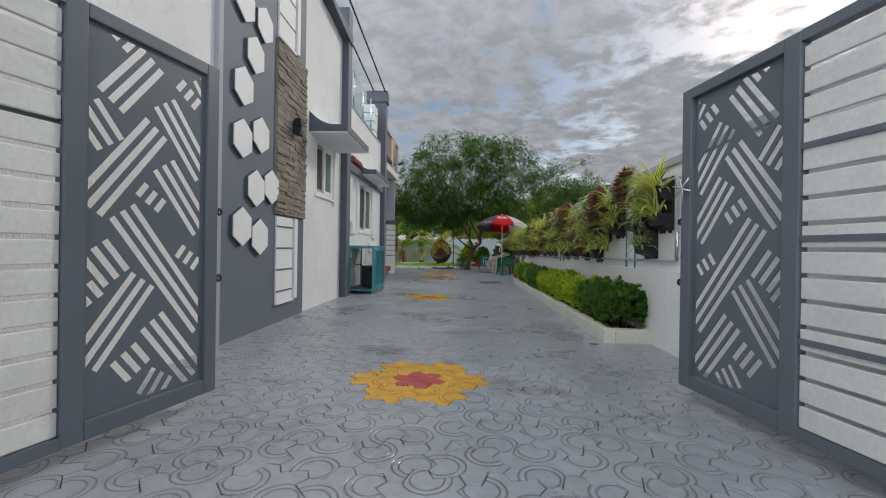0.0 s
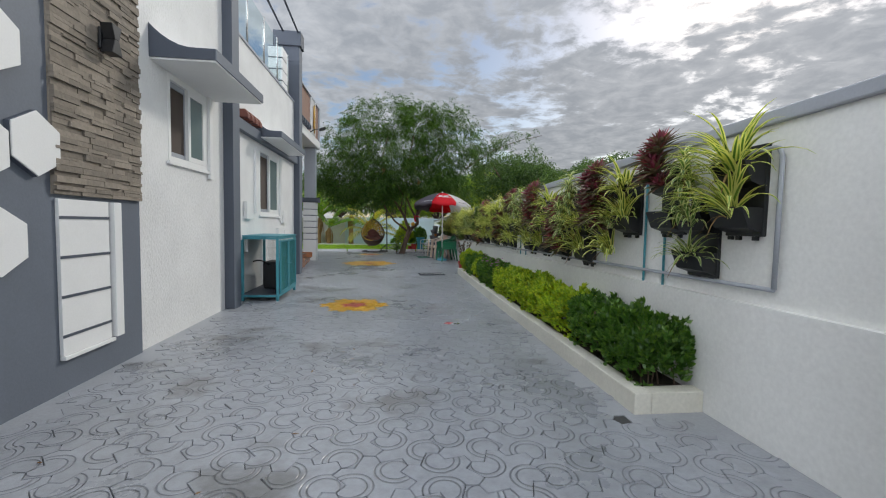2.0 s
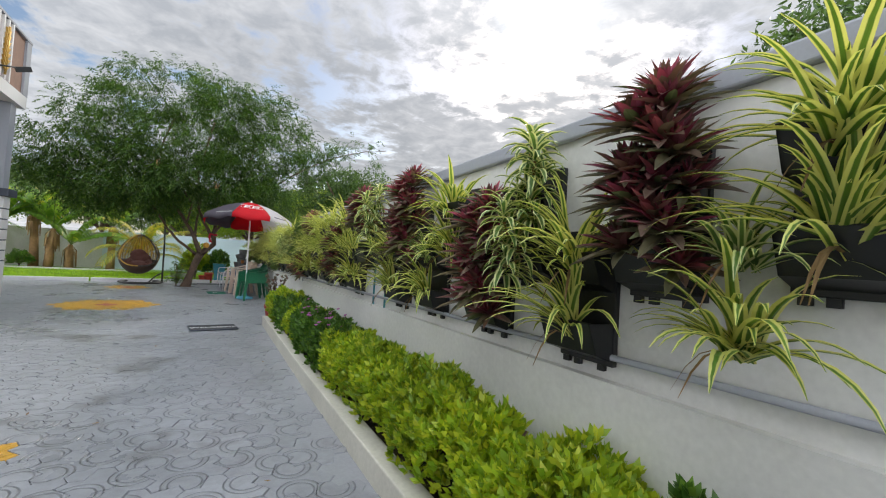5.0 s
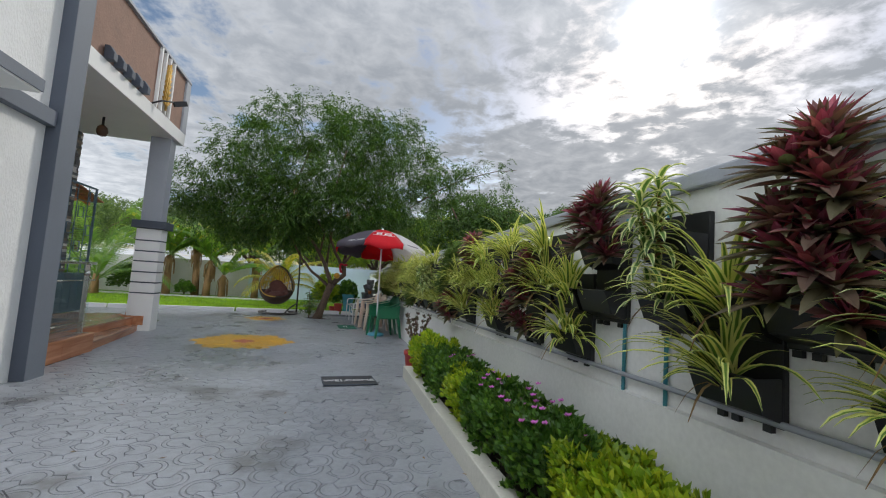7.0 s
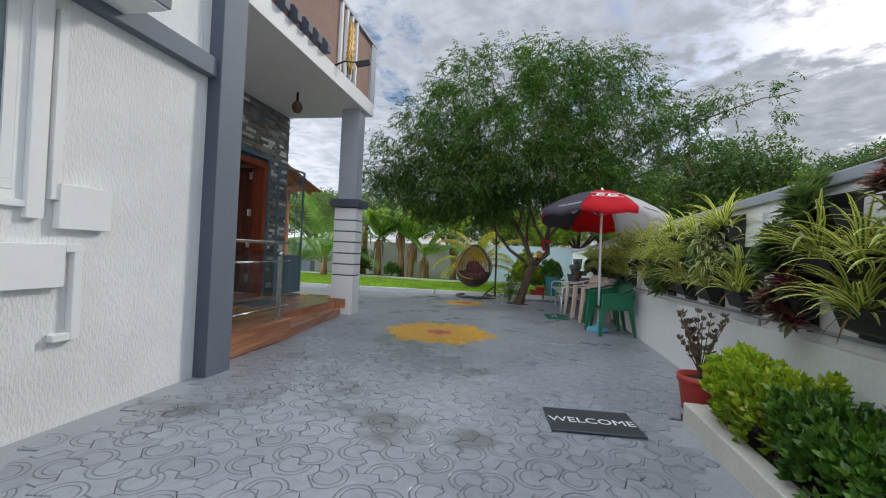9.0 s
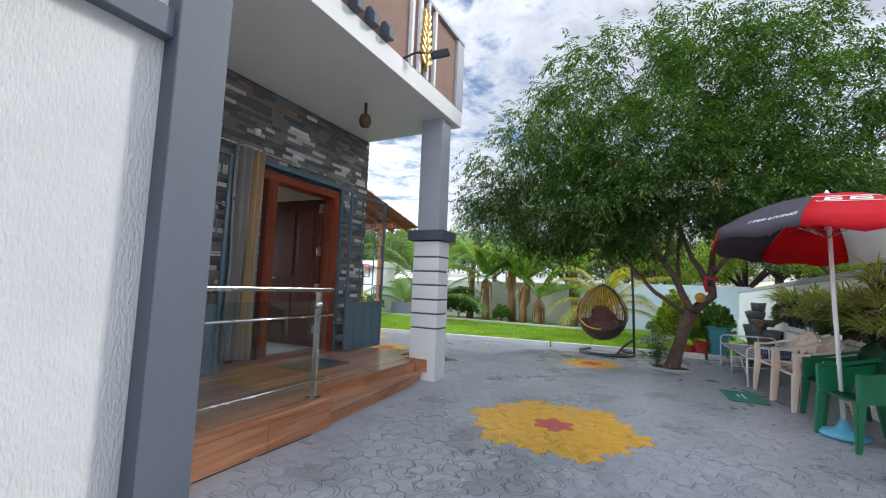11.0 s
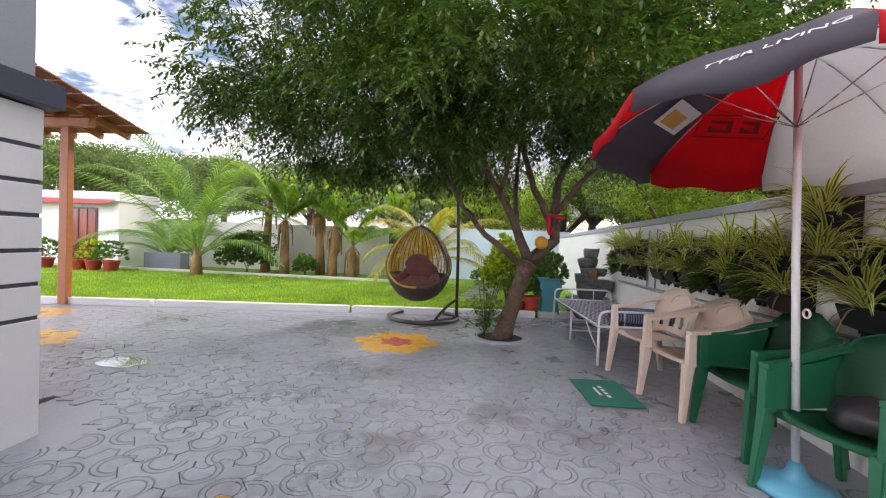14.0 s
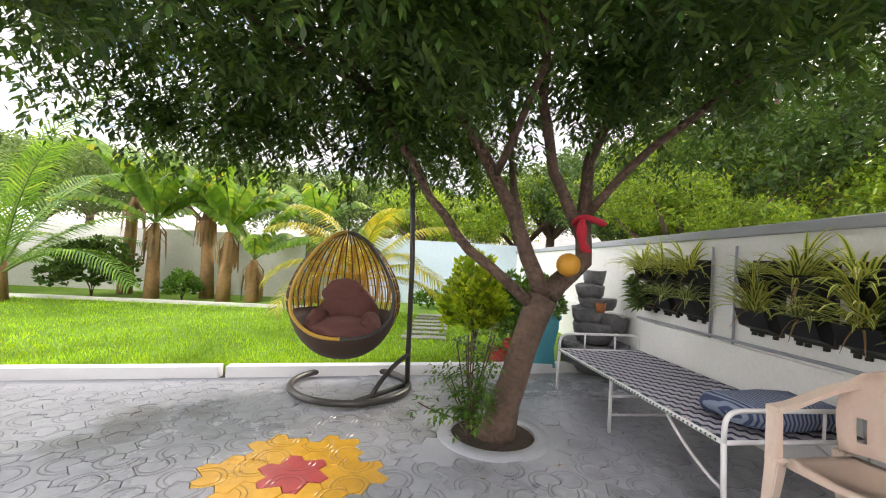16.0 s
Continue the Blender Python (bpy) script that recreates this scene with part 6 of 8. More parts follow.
for i in range(nx):
    x = -CWd + 2 * CWd * (i + 0.5) / nx
    for j in range(ny):
        y = -CLn + 2 * CLn * (j + 0.5) / ny
        up = ((i // 1 + j) // 2) % 2
        b = wv[up]
        hx, hy = CWd / nx * 0.97, CLn / ny * 0.94
        z = Cz + 0.016 + (0.0035 if up else 0.0) - 0.03 * (1 - (x / CWd) ** 2) * 0.6
        if up:
            q = [(x - hx, y - hy, z - 0.001), (x + hx, y - hy, z - 0.001), (x + hx, y + hy, z), (x - hx, y + hy, z)]
        else:
            q = [(x - hx, y - hy, z), (x + hx, y - hy, z), (x + hx, y + hy, z), (x - hx, y + hy, z)]
        vs_ = [b.verts.new(c) for c in q]
        vd = [b.verts.new((c[0], c[1], c[2] - 0.003)) for c in q]
        b.faces.new(vs_)
        b.faces.new(vd[::-1])
        for k in range(4):
            b.faces.new((vd[k], vd[(k + 1) % 4], vs_[(k + 1) % 4], vs_[k]))
tagged(part("woven_tape", wv[0], M_NAVY, cot, "navy woven tape"), kind="stuff")
tagged(part("woven_tape", wv[1], M_TAPEW, cot, "white woven tape"), kind="stuff")
hem = bmesh.new()
for sx in (-1, 1):
    for j in range(60):
        y = -CLn + 0.03 + (2 * CLn - 0.06) * j / 59
        tube([(sx * (CWd - 0.02), y, Cz + 0.016), (sx * (CWd + 0.017), y + 0.008, Cz + 0.002), (sx * (CWd - 0.01), y + 0.014, Cz - 0.018)], 0.006, 4, hem)
tagged(part("edge_lacing", hem, M_NET, cot, "green edge lacing"), kind="stuff")
pil = thing("striped_pillow", (1.98, 20.50, 0.425, 0, 0, 3), "folded blue striped pillow lying on the cot", "pillow")
M_STRIPE, ts, bs_ = nodes("blue_striped_cotton")
co_ = ts.nodes.new("ShaderNodeTexCoord").outputs["Object"]
wvt = tex(ts, "ShaderNodeTexWave", 12.0, co_, Distortion=1.5)
link(ts, ramp(ts, wvt.outputs[0], [(0.3, (0.04, 0.06, 0.13)), (0.6, (0.22, 0.27, 0.36))]), bs_.inputs["Base Color"])
bs_.inputs["Roughness"].default_value = 0.9
pm = box(-0.33, 0.30, -0.20, 0.20, 0.0, 0.13, bev=0.06)
bmesh.ops.subdivide_edges(pm, edges=pm.edges[:], cuts=2, use_grid_fill=True)
for v in pm.verts:
    v.co += noise.noise_vector(v.co * 6) * 0.022
    v.co.z = max(0.0, v.co.z)
for f in pm.faces:
    f.smooth = True
part("pillow_body", pm, M_STRIPE, pil)

# ---- egg swing ----
M_WICK = surf("golden_wicker", (0.50, 0.30, 0.04), 0.5, 0.2, 60, 0.2)
M_WICKD = surf("dark_brown_wicker", (0.055, 0.032, 0.02), 0.6, 0.2, 60, 0.3)
M_IRON = surf("dark_bronze_tube", (0.045, 0.043, 0.038), 0.4, 0.2, 60, 0.1)
sw = thing("egg_swing", (-0.60, 22.17, 0.0), "hanging egg chair of golden wicker on a dark steel stand", "swing chair")
part("base_ring", tube([(0.53 * math.cos(a), 0.50 * math.sin(a), 0.035) for a in (k * math.tau / 40 for k in range(40))], 0.030, 10, closed=True), M_IRON, sw)
part("base_bar", tube([(0.50, 0.0, 0.04), (0.1, -0.46, 0.04)], 0.022, 8), M_IRON, sw)
part("base_bar", tube(bez((0.52, 0.0, 0.33), (0.40, -0.05, 0.26), (0.30, -0.2, 0.18), (0.22, -0.32, 0.05)), 0.022, 8), M_IRON, sw)
part("post", tube([(0.515, 0.0, 0.03), (0.50, 0.0, 1.2), (0.47, 0.0, 1.80)] + bez((0.46, 0, 1.9), (0.43, 0, 2.10), (0.25, 0, 2.20), (-0.10, 0, 2.18), 8), 0.024, 10), M_IRON, sw)
part("chain", tube([(-0.10, 0, 2.165), (-0.10, 0, 1.95)], 0.022, 8), M_IRON, sw, "coil spring")
part("hook", tube([(-0.10, 0, 1.95), (-0.10, 0, 1.43)], 0.006, 6), M_IRON, sw)
EC = Vector((-0.10, 0.0, 0.0))


def egg(phi, th):
    """phi from the bottom (0) to the tip (pi); th round the upright axis."""
    s = phi / math.pi
    z = 0.27 + 1.16 * (0.5 - 0.5 * math.cos(phi)) ** 0.95
    r = 0.475 * math.sin(phi) ** 0.85 * (1.08 - 0.42 * max(0.0, s - 0.5) ** 1.2) if 0 < s < 1 else 0.0
    r *= 1 - 0.42 * max(0.0, (s - 0.45) / 0.55) ** 1.3
    return EC + Vector((r * math.cos(th), r * 0.86 * math.sin(th), z))


O0, O1 = radians(-146), radians(-26)               # the open front, facing the drive
OM = (O0 + O1) / 2


def lip(th):
    """How far up the woven shell goes: low across the open front."""
    u = abs((th - OM + math.pi) % math.tau - math.pi) / ((O1 - O0) / 2)
    return 0.92 + 0.33 * min(1.0, u) ** 3


bowl = bmesh.new()
for i in range(7):
    p0 = 0.02 + (1.25 - 0.02) * i / 7
    p1 = 0.02 + (1.25 - 0.02) * (i + 1) / 7
    for k in range(36):
        a, b = k * math.tau / 36, (k + 1) * math.tau / 36
        vs_ = [bowl.verts.new(egg(q * lip(w_) / 1.25, w_)) for q, w_ in ((p0, a), (p0, b), (p1, b), (p1, a))]
        bowl.faces.new(vs_).smooth = True
bmesh.ops.remove_doubles(bowl, verts=bowl.verts, dist=1e-4)
bmesh.ops.solidify(bowl, geom=bowl.faces[:], thickness=0.02)
part("bowl", bowl, M_WICKD, sw, "dark woven lower bowl")
nb = 26
for k in range(nb):
    th = O1 + (math.tau - (O1 - O0)) * k / (nb - 1)
    part("wicker_rib", tube([egg(1.25 + (math.pi - 0.03 - 1.25) * j / 12, th) for j in range(13)], 0.006, 5), M_WICKD, sw)
for j in range(7):
    ph = 1.45 + 0.20 * j
    part("wicker_band", tube([egg(ph, O1 + (math.tau - (O1 - O0)) * k / 30) for k in range(31)], 0.0055, 5), M_WICK, sw)
ws = bmesh.new()
for k in range(78):
    th = O1 + (math.tau - (O1 - O0)) * (k + 0.5) / 78
    w = 0.006
    pr = None
    for j in range(11):
        ph = 1.25 + (2.95 - 1.25) * j / 10
        tw_ = 0.10 * math.sin(j * 0.9 + k)
        a = [ws.verts.new(egg(ph, th + tw_ * 0.3 + q * 0.016) * 1.0) for q in (-1, 1)]
        if pr:
            ws.faces.new((pr[0], pr[1], a[1], a[0]))
        pr = a
bmesh.ops.solidify(ws, geom=ws.faces[:], thickness=0.006)
tagged(part("wicker_weave", ws, M_WICK, sw, "golden wicker strands"), kind="stuff")
for th in (O0, O1):
    part("rim", tube([egg(lip(OM + (th - OM) * j / 10), OM + (th - OM) * j / 10) for j in range(10)] + [egg(1.25 + (math.pi - 0.02 - 1.25) * j / 14, th) for j in range(15)], 0.016, 8), M_IRON if th == O1 else M_WICK, sw)
cs = thing("seat_cushion", (-0.70, 22.15, 0.40), "puffy maroon seat cushion lying in the egg swing", "cushion")
for nm, c, r in (("pad", (0, -0.03, 0.14), (0.37, 0.28, 0.12)), ("back_pad", (0.02, 0.20, 0.28), (0.27, 0.12, 0.24)), ("side_pad", (-0.23, 0.02, 0.20), (0.10, 0.22, 0.12)), ("side_pad", (0.24, 0.02, 0.18), (0.10, 0.22, 0.12)), ("head_pad", (-0.03, 0.20, 0.44), (0.20, 0.10, 0.15))):
    bm = bmesh.new()
    bmesh.ops.create_icosphere(bm, subdivisions=4, radius=1.0)
    for v in bm.verts:
        q = v.co.copy()
        puff = 1 + 0.10 * math.cos(q.x * 7) * math.cos(q.y * 7) * math.cos(q.z * 5) + 0.05 * noise.noise(q * 3 + Vector(c) * 7)
        v.co = Vector((q.x * r[0], q.y * r[1], q.z * r[2])) * puff + Vector(c)
    for f in bm.faces:
        f.smooth = True
    part(nm, bm, M_CUSH, cs)


# ---- lawn grass ----
rng = random.Random(55)
gs = Soup()
for k in range(52000):
    x = rng.uniform(-13.5, 2.3)
    y = kerb_y(x) + 0.13 + (26.5 - kerb_y(x)) * rng.random() ** 1.7
    if 1.15 < x and y < kerb_y(x) + 1.2:
        continue
    h = rng.uniform(0.03, 0.075)
    a = rng.uniform(0, math.tau)
    d = Vector((math.cos(a) * 0.5, math.sin(a) * 0.5, 1)).normalized()
    gs.leaf(Vector((x, y, 0.05)), d, Vector((-math.sin(a), math.cos(a), 0)), h, 0.014)
grass = gs.part("grass", M_GRASS)
tagged(grass, "short bright green lawn grass blades", "grass", kind="stuff")
steps = thing("stepping_stone", (0.15, 24.2, 0.055), "flat grey stepping stone set in the lawn", "stepping stone", "stepping stones")
part("stone", box(-0.32, 0.32, -0.10, 0.10, 0.0, 0.035, bev=0.01), M_SOILPATH, steps)
for k in range(1, 7):
    copy_thing(steps, pose(0.15 + 0.05 * k, 24.2 + 0.36 * k, 0.055, 0, 0, 3 * (k % 2)))


# ---- palms, bananas and shrubs ----
def palm_frond(t, base, az, el, L, mat, n=34, ll=0.55, fall=1.5, hang=0.35):
    s = Soup()
    a = Vector((math.cos(az), math.sin(az), 0))
    p = Vector(base)
    P = [p.copy()]
    e = el
    for i in range(14):
        p = p + (a * math.cos(e) + Vector((0, 0, math.sin(e)))) * (L / 14)
        P.append(p.copy())
        e -= fall / 14 * (0.4 + 1.2 * i / 14)
    side = a.cross(Vector((0, 0, 1)))
    for k in range(n):
        f = 0.14 + 0.86 * k / n
        i = min(int(f * 14), 13)
        q = P[i].lerp(P[i + 1], f * 14 - i)
        d = (P[i + 1] - P[i]).normalized()
        ln = ll * math.sin(math.pi * (0.12 + 0.80 * f)) ** 0.7
        for sg in (-1, 1):
            ld = (d * 0.75 + side * sg * 0.75 + Vector((0, 0, 0.12))).normalized()
            e1 = q + ld * ln * 0.5
            e2 = e1 + (ld + Vector((0, 0, -hang * 2))).normalized() * ln * 0.5
            s.blade([q, e1, e2], [0.022, 0.030, 0.004], d, 0.2)
    fr = s.part("frond", mat, t)
    part("stalk", tube(P, [0.022 - 0.0014 * i for i in range(15)], 6), M_YSTALK if mat is M_YPALM else M_GSTALK, fr)
    return fr


M_GSTALK = surf("green_stalk", (0.14, 0.22, 0.05), 0.5, 0.2, 40, 0.1)
M_YSTALK = surf("yellow_stalk", (0.48, 0.36, 0.05), 0.5, 0.2, 40, 0.1)
rng = random.Random(71)
coco = thing("coconut_palm", (-7.1, 26.0, 0.05), "young coconut palm with long drooping green fronds", "palm tree")
part("trunk", tube([(0, 0, -0.05), (0, 0, 0.3), (0.02, 0, 0.7)], [0.16, 0.13, 0.08], 10), M_BSTEM, coco)
for k in range(15):
    palm_frond(coco, (0, 0, 0.45), k * 2.39996 + rng.uniform(-0.2, 0.2), radians(85 - 4.2 * k), rng.uniform(3.3, 4.0) * (1.1 if k < 8 else 0.8), M_PALM, 40, 0.6, rng.uniform(1.2, 1.9), 0.4)
coco2 = thing("coconut_palm", (-8.9, 27.3, 0.05), "smaller coconut palm behind the first", "palm tree")
part("trunk", tube([(0, 0, -0.05), (0, 0, 0.4)], [0.12, 0.08], 10), M_BSTEM, coco2)
for k in range(9):
    palm_frond(coco2, (0, 0, 0.35), k * 2.39996, radians(78 - 6 * k), 1.8, M_PALM, 28, 0.45, 1.6)
yp = thing("yellow_palm", (-1.0, 25.6, 0.05), "golden palm with yellow arching fronds behind the swing", "palm tree")
part("trunk", tube([(0, 0, -0.05), (0, 0, 0.5), (0, 0, 0.9)], [0.12, 0.10, 0.06], 10), M_BSTEM, yp)
for k in range(14):
    palm_frond(yp, (0, 0, 0.7), k * 2.39996 + 0.5, radians(82 - 5.5 * k), rng.uniform(1.6, 2.2), M_YPALM if k % 3 or k > 7 else M_PALM, 34, 0.48, rng.uniform(1.3, 2.0), 0.5)


def banana(at, h, n, seed, label, lean=0.0):
    rng = random.Random(seed)
    t = thing("banana_plant", at, label, "banana plant", "banana plants")
    top = Vector((lean, 0, h))
    part("stem", tube([(0, 0, -0.05), (lean * 0.2, 0, h * 0.3), (lean * 0.6, 0, h * 0.7), tuple(top)], [0.15, 0.13, 0.11, 0.07], 12), M_BSTEM, t, "fibrous brown and green stem")
    for k in range(n):
        az = k * 2.39996 + rng.uniform(-0.3, 0.3)
        a = Vector((math.cos(az), math.sin(az), 0))
        L = rng.uniform(1.3, 1.9)
        e = radians(rng.uniform(35, 84))
        p = top.copy()
        P = [p.copy()]
        for i in range(12):
            p = p + (a * math.cos(e) + Vector((0, 0, math.sin(e)))) * (L / 12)
            P.append(p.copy())
            e -= rng.uniform(1.0, 1.9) / 12 * (0.3 + 1.4 * i / 12)
        s = Soup()
        side = a.cross(Vector((0, 0, 1)))
        # torn strips to both sides of the midrib
        for i in range(2, 12):
            for sg in (-1, 1):
                for j in range(2):
                    q = P[i].lerp(P[min(i + 1, 12)], j / 2)
                    d = (P[min(i + 1, 12)] - P[i]).normalized() if i < 12 else a
                    w = 0.26 * math.sin(math.pi * (i - 1 + j / 2) / 11.5) ** 0.6
                    ld = (side * sg + d * 0.25 + Vector((0, 0, -0.2 - 0.3 * rng.random()))).normalized()
                    s.blade([q, q + ld * w * 0.5, q + (ld + Vector((0, 0, -0.4))).normalized() * w], [0.075, 0.075, 0.05], d, 0.0)
        lf = s.part("leaf", M_BANANA, t)
        part("midrib", tube(P, [0.02 - 0.0013 * i for i in range(13)], 6), M_GSTALK, lf)
    dry = Soup()
    for k in range(16):
        az = rng.uniform(0, math.tau)
        c = top + Vector((math.cos(az) * 0.08, math.sin(az) * 0.08, -rng.uniform(0, 0.3)))
        dry.blade([c, c + Vector((math.cos(az) * 0.12, math.sin(az) * 0.12, -0.15)), c + Vector((math.cos(az) * 0.14, math.sin(az) * 0.14, -0.6))], [0.05, 0.09, 0.03], Vector((-math.sin(az), math.cos(az), 0)))
    dry.part("dry_leaves", M_DRY, t, "hanging withered leaves")
    return t


banana((-5.3, 27.2, 0.05), 1.55, 9, 81, "banana plant with torn green leaves against the far wall")
banana((-3.9, 27.2, 0.05), 1.45, 8, 82, "banana plant with a brown fibrous stem", 0.05)
banana((-3.35, 27.3, 0.05), 0.9, 6, 83, "young banana plant beside taller ones")
banana((-4.4, 27.6, 0.05), 2.0, 8, 84, "tall banana plant behind the others", -0.1)
banana((-6.2, 27.8, 0.05), 2.1, 8, 85, "tall banana plant behind the palm", 0.1)
banana((-2.2, 27.7, 0.05), 1.7, 7, 86, "banana plant with arching leaves near the blue wall")


def round_bush(at, r, h, mat, label, n, L, seed, name="garden_shrub"):
    rng = random.Random(seed)
    t = thing(name, at, label, "shrub")
    s = Soup()
    for k in range(n):
        u = rdir(rng, -0.2, 1.0) * rng.uniform(0.55, 1.0)
        bump_ = 1 + 0.3 * noise.noise(u * 2.3 + Vector((seed, 0, 0)))
        c = Vector((u.x * r * bump_, u.y * r * bump_, h * 0.35 + u.z * h * 0.65 * bump_))
        clump(rng, s, c, (u + Vector((0, 0, 0.3))).normalized(), L, 6)
    s.part("foliage", mat, t)
    st = bmesh.new()
    for k in range(6):
        a = k * 1.05
        tube(bez((0, 0, -0.02), (0, 0, h * 0.3), (r * 0.4 * math.cos(a), r * 0.4 * math.sin(a), h * 0.5), (r * 0.6 * math.cos(a), r * 0.6 * math.sin(a), h * 0.8), 5), 0.010, 5, st)
    part("stem", st, M_BARK, t)
    return t


round_bush((-6.3, 27.0, 0.05), 0.75, 1.15, M_DARKLEAF, "dark leafy shrub at the foot of the far wall", 620, 0.11, 91)
round_bush((-4.6, 27.0, 0.05), 0.35, 0.6, M_HEDGE, "small green shrub between banana stems", 240, 0.09, 92)
round_bush((0.75, 23.45, 0.05), 0.42, 1.25, M_LIME, "tall yellow-green shrub beside the tree", 620, 0.10, 93)
round_bush((1.35, 23.9, 0.05), 0.45, 1.05, M_HEDGE, "green shrub in the lawn's corner", 520, 0.09, 94)
round_bush((0.4, 27.6, 0.05), 0.4, 0.4, M_HEDGE, "low shrub before the blue wall", 200, 0.08, 95)

# ---- corner: pots and stone fountain ----
pb = thing("blue_planter", (1.44, 23.02, 0.05), "turquoise painted plant stand with a leafy plant", "plant pot")
part("pedestal", prism([(-0.16, 0), (0.16, 0), (0.13, 0.22), (0.18, 0.45), (0.18, 0.55), (-0.18, 0.55), (-0.18, 0.45), (-0.13, 0.22)], 1, -0.15, 0.15, bev=0.008), M_BLUEP, pb)
part("rim", box(-0.20, 0.20, -0.17, 0.17, 0.551, 0.60, bev=0.008), M_BLUEP, pb)
bl = Soup()
rng = random.Random(14)
for k in range(120):
    u = rdir(rng, 0.0, 1.0)
    clump(rng, bl, Vector((u.x * 0.25, u.y * 0.22, 0.60 + u.z * 0.4)), u, 0.09, 5)
bl.part("leaves", M_HEDGE, pb)
rp = pot("red_pot", (1.14, 22.98, 0.055), 0.14, 0.28, M_REDP, "red clay pot beside the turquoise planter")
rl_ = Soup()
for k in range(60):
    u = rdir(rng, 0.1, 1.0)
    clump(rng, rl_, Vector((u.x * 0.16, u.y * 0.16, 0.28 + u.z * 0.25)), u, 0.08, 5)
rl_.part("leaves", M_HEDGE, rp)
pot("red_pot", (0.95, 23.0, 0.055), 0.10, 0.18, M_REDP, "small red pot at the lawn's edge")

M_ROCK = surf("dark_grey_cast_stone", (0.20, 0.20, 0.205), 0.8, 0.3, 18, 0.9, spots=4, dist=0.02)
ft = thing("stone_fountain", (2.12, 23.1, 0.0), "tiered dark stone garden fountain with stacked basins", "fountain")
for nm, c, r, h in (("basin", (0.02, 0, 0.0), 0.36, 0.30), ("tier", (0.05, 0.05, 0.28), 0.22, 0.22), ("tier", (0.20, -0.02, 0.42), 0.17, 0.16), ("tier", (-0.04, 0.03, 0.50), 0.17, 0.16), ("tier", (0.07, 0.05, 0.64), 0.20, 0.12), ("tier", (-0.02, 0.05, 0.76), 0.15, 0.14), ("tier", (0.02, 0.06, 0.90), 0.12, 0.15)):
    bm = lathe([(0.001, 0), (r * 0.75, 0), (r * 0.9, h * 0.3), (r, h * 0.85), (r * 0.97, h), (r * 0.8, h * 0.97), (r * 0.7, h * 0.8), (0.001, h * 0.78)], 18, at=c)
    for v in bm.verts:
        v.co += noise.noise_vector(v.co * 8) * 0.022
        v.co.z = max(v.co.z, 0.0)
    part(nm, bm, M_ROCK, ft)
ft.scale = (1.15, 1.15, 1.12)
og = thing("orange_pot", (2.13, 22.93, 0.70), "small orange pot on the fountain", "plant pot")
part("vessel", lathe([(0.001, 0), (0.045, 0), (0.06, 0.11), (0.052, 0.11), (0.04, 0.02), (0.001, 0.02)], 14), M_TILEORANGE, og)

# ---- shed and pergola ----
shed = tagged(thing("garden_shed", (-14.0, 26.9, 0.0), "white garden shed with a red sheet roof and wooden door", "shed"))
part("wall", box(0.0, 3.85, 0.0, 1.4, -0.02, 1.95), M_SMOOTH, shed)
part("parapet", box(-0.05, 3.90, -0.06, 1.45, 1.951, 2.22, bev=0.01), M_SMOOTH, shed)
rf = bmesh.new()
for k in range(36):
    x0 = 0.2 + 0.10 * k
    prism([(x0, 0.0), (x0 + 0.05, 0.025), (x0 + 0.10, 0.0), (x0 + 0.05, 0.012)], 1, 0, 0.5, rf)
bmesh.ops.rotate(rf, verts=rf.verts, cent=(0, 0, 0), matrix=Matrix.Rotation(radians(18), 3, "X"))
bmesh.ops.translate(rf, verts=rf.verts, vec=(0, -0.52, 1.84))
part("awning", rf, M_ROOFRED, shed, "red corrugated sheet awning")
part("door", box(2.35, 3.20, -0.03, -0.001, 0.05, 1.75, bev=0.005), M_DOORD, shed, "brown plank door")
for k in range(3):
    part("door_board", box(2.40 + 0.27 * k, 2.62 + 0.27 * k, -0.045, -0.0305, 0.1, 1.7), M_DOORW, shed)
for k, x in enumerate((-11.9, -11.3, -10.3, -9.9, -9.4)):
    q = pot("red_pot", (x, 25.9, 0.055), 0.2, 0.28, M_REDP, "red clay pot with a colourful shrub before the shed")
    fb = Soup()
    for j in range(90):
        u = rdir(rng, 0.0, 1.0)
        clump(rng, fb, Vector((u.x * 0.35, u.y * 0.3, 0.3 + u.z * 0.45)), u, 0.10, 5)
    fb.part("leaves", (M_RHOEO, M_HEDGE, M_DRY, M_LIME, M_HEDGE)[k], q)
tank = thing("grey_bench", (-9.1, 26.6, 0.05), "grey-blue painted low block before the far wall", "bench")
part("block", box(0, 1.1, 0, 0.35, 0, 0.50, bev=0.01), M_GREY, tank)

pg = thing("timber_pergola", (-0.47, 0.65, 0.32), "orange-brown timber pergola with a tiled lean-to roof", "pergola")
PX0, PX1 = -9.6, -5.05
for x, y in ((-5.72, 21.1), (-9.2, 21.1)):
    part("post", box(x - 0.07, x + 0.07, y - 0.05, y + 0.05, -0.34, 2.42, bev=0.006), M_TILEORANGE, pg)
part("beam", box(PX0, PX1 - 0.25, 21.04, 21.16, 2.421, 2.55, bev=0.006), M_TILEORANGE, pg)
part("beam", box(PX0, PX1 - 0.25, 18.6, 18.7, 3.05, 3.18, bev=0.006), M_TILEORANGE, pg)
for k in range(9):
    x = PX1 - 0.35 - 0.5 * k
    bm = box(-0.03, 0.03, 0, 3.6, 0, 0.10)
    part("rafter", bm, M_TILEORANGE, pg).matrix_basis = pose(x, 18.35, 3.22, -13.0, 0, 0)
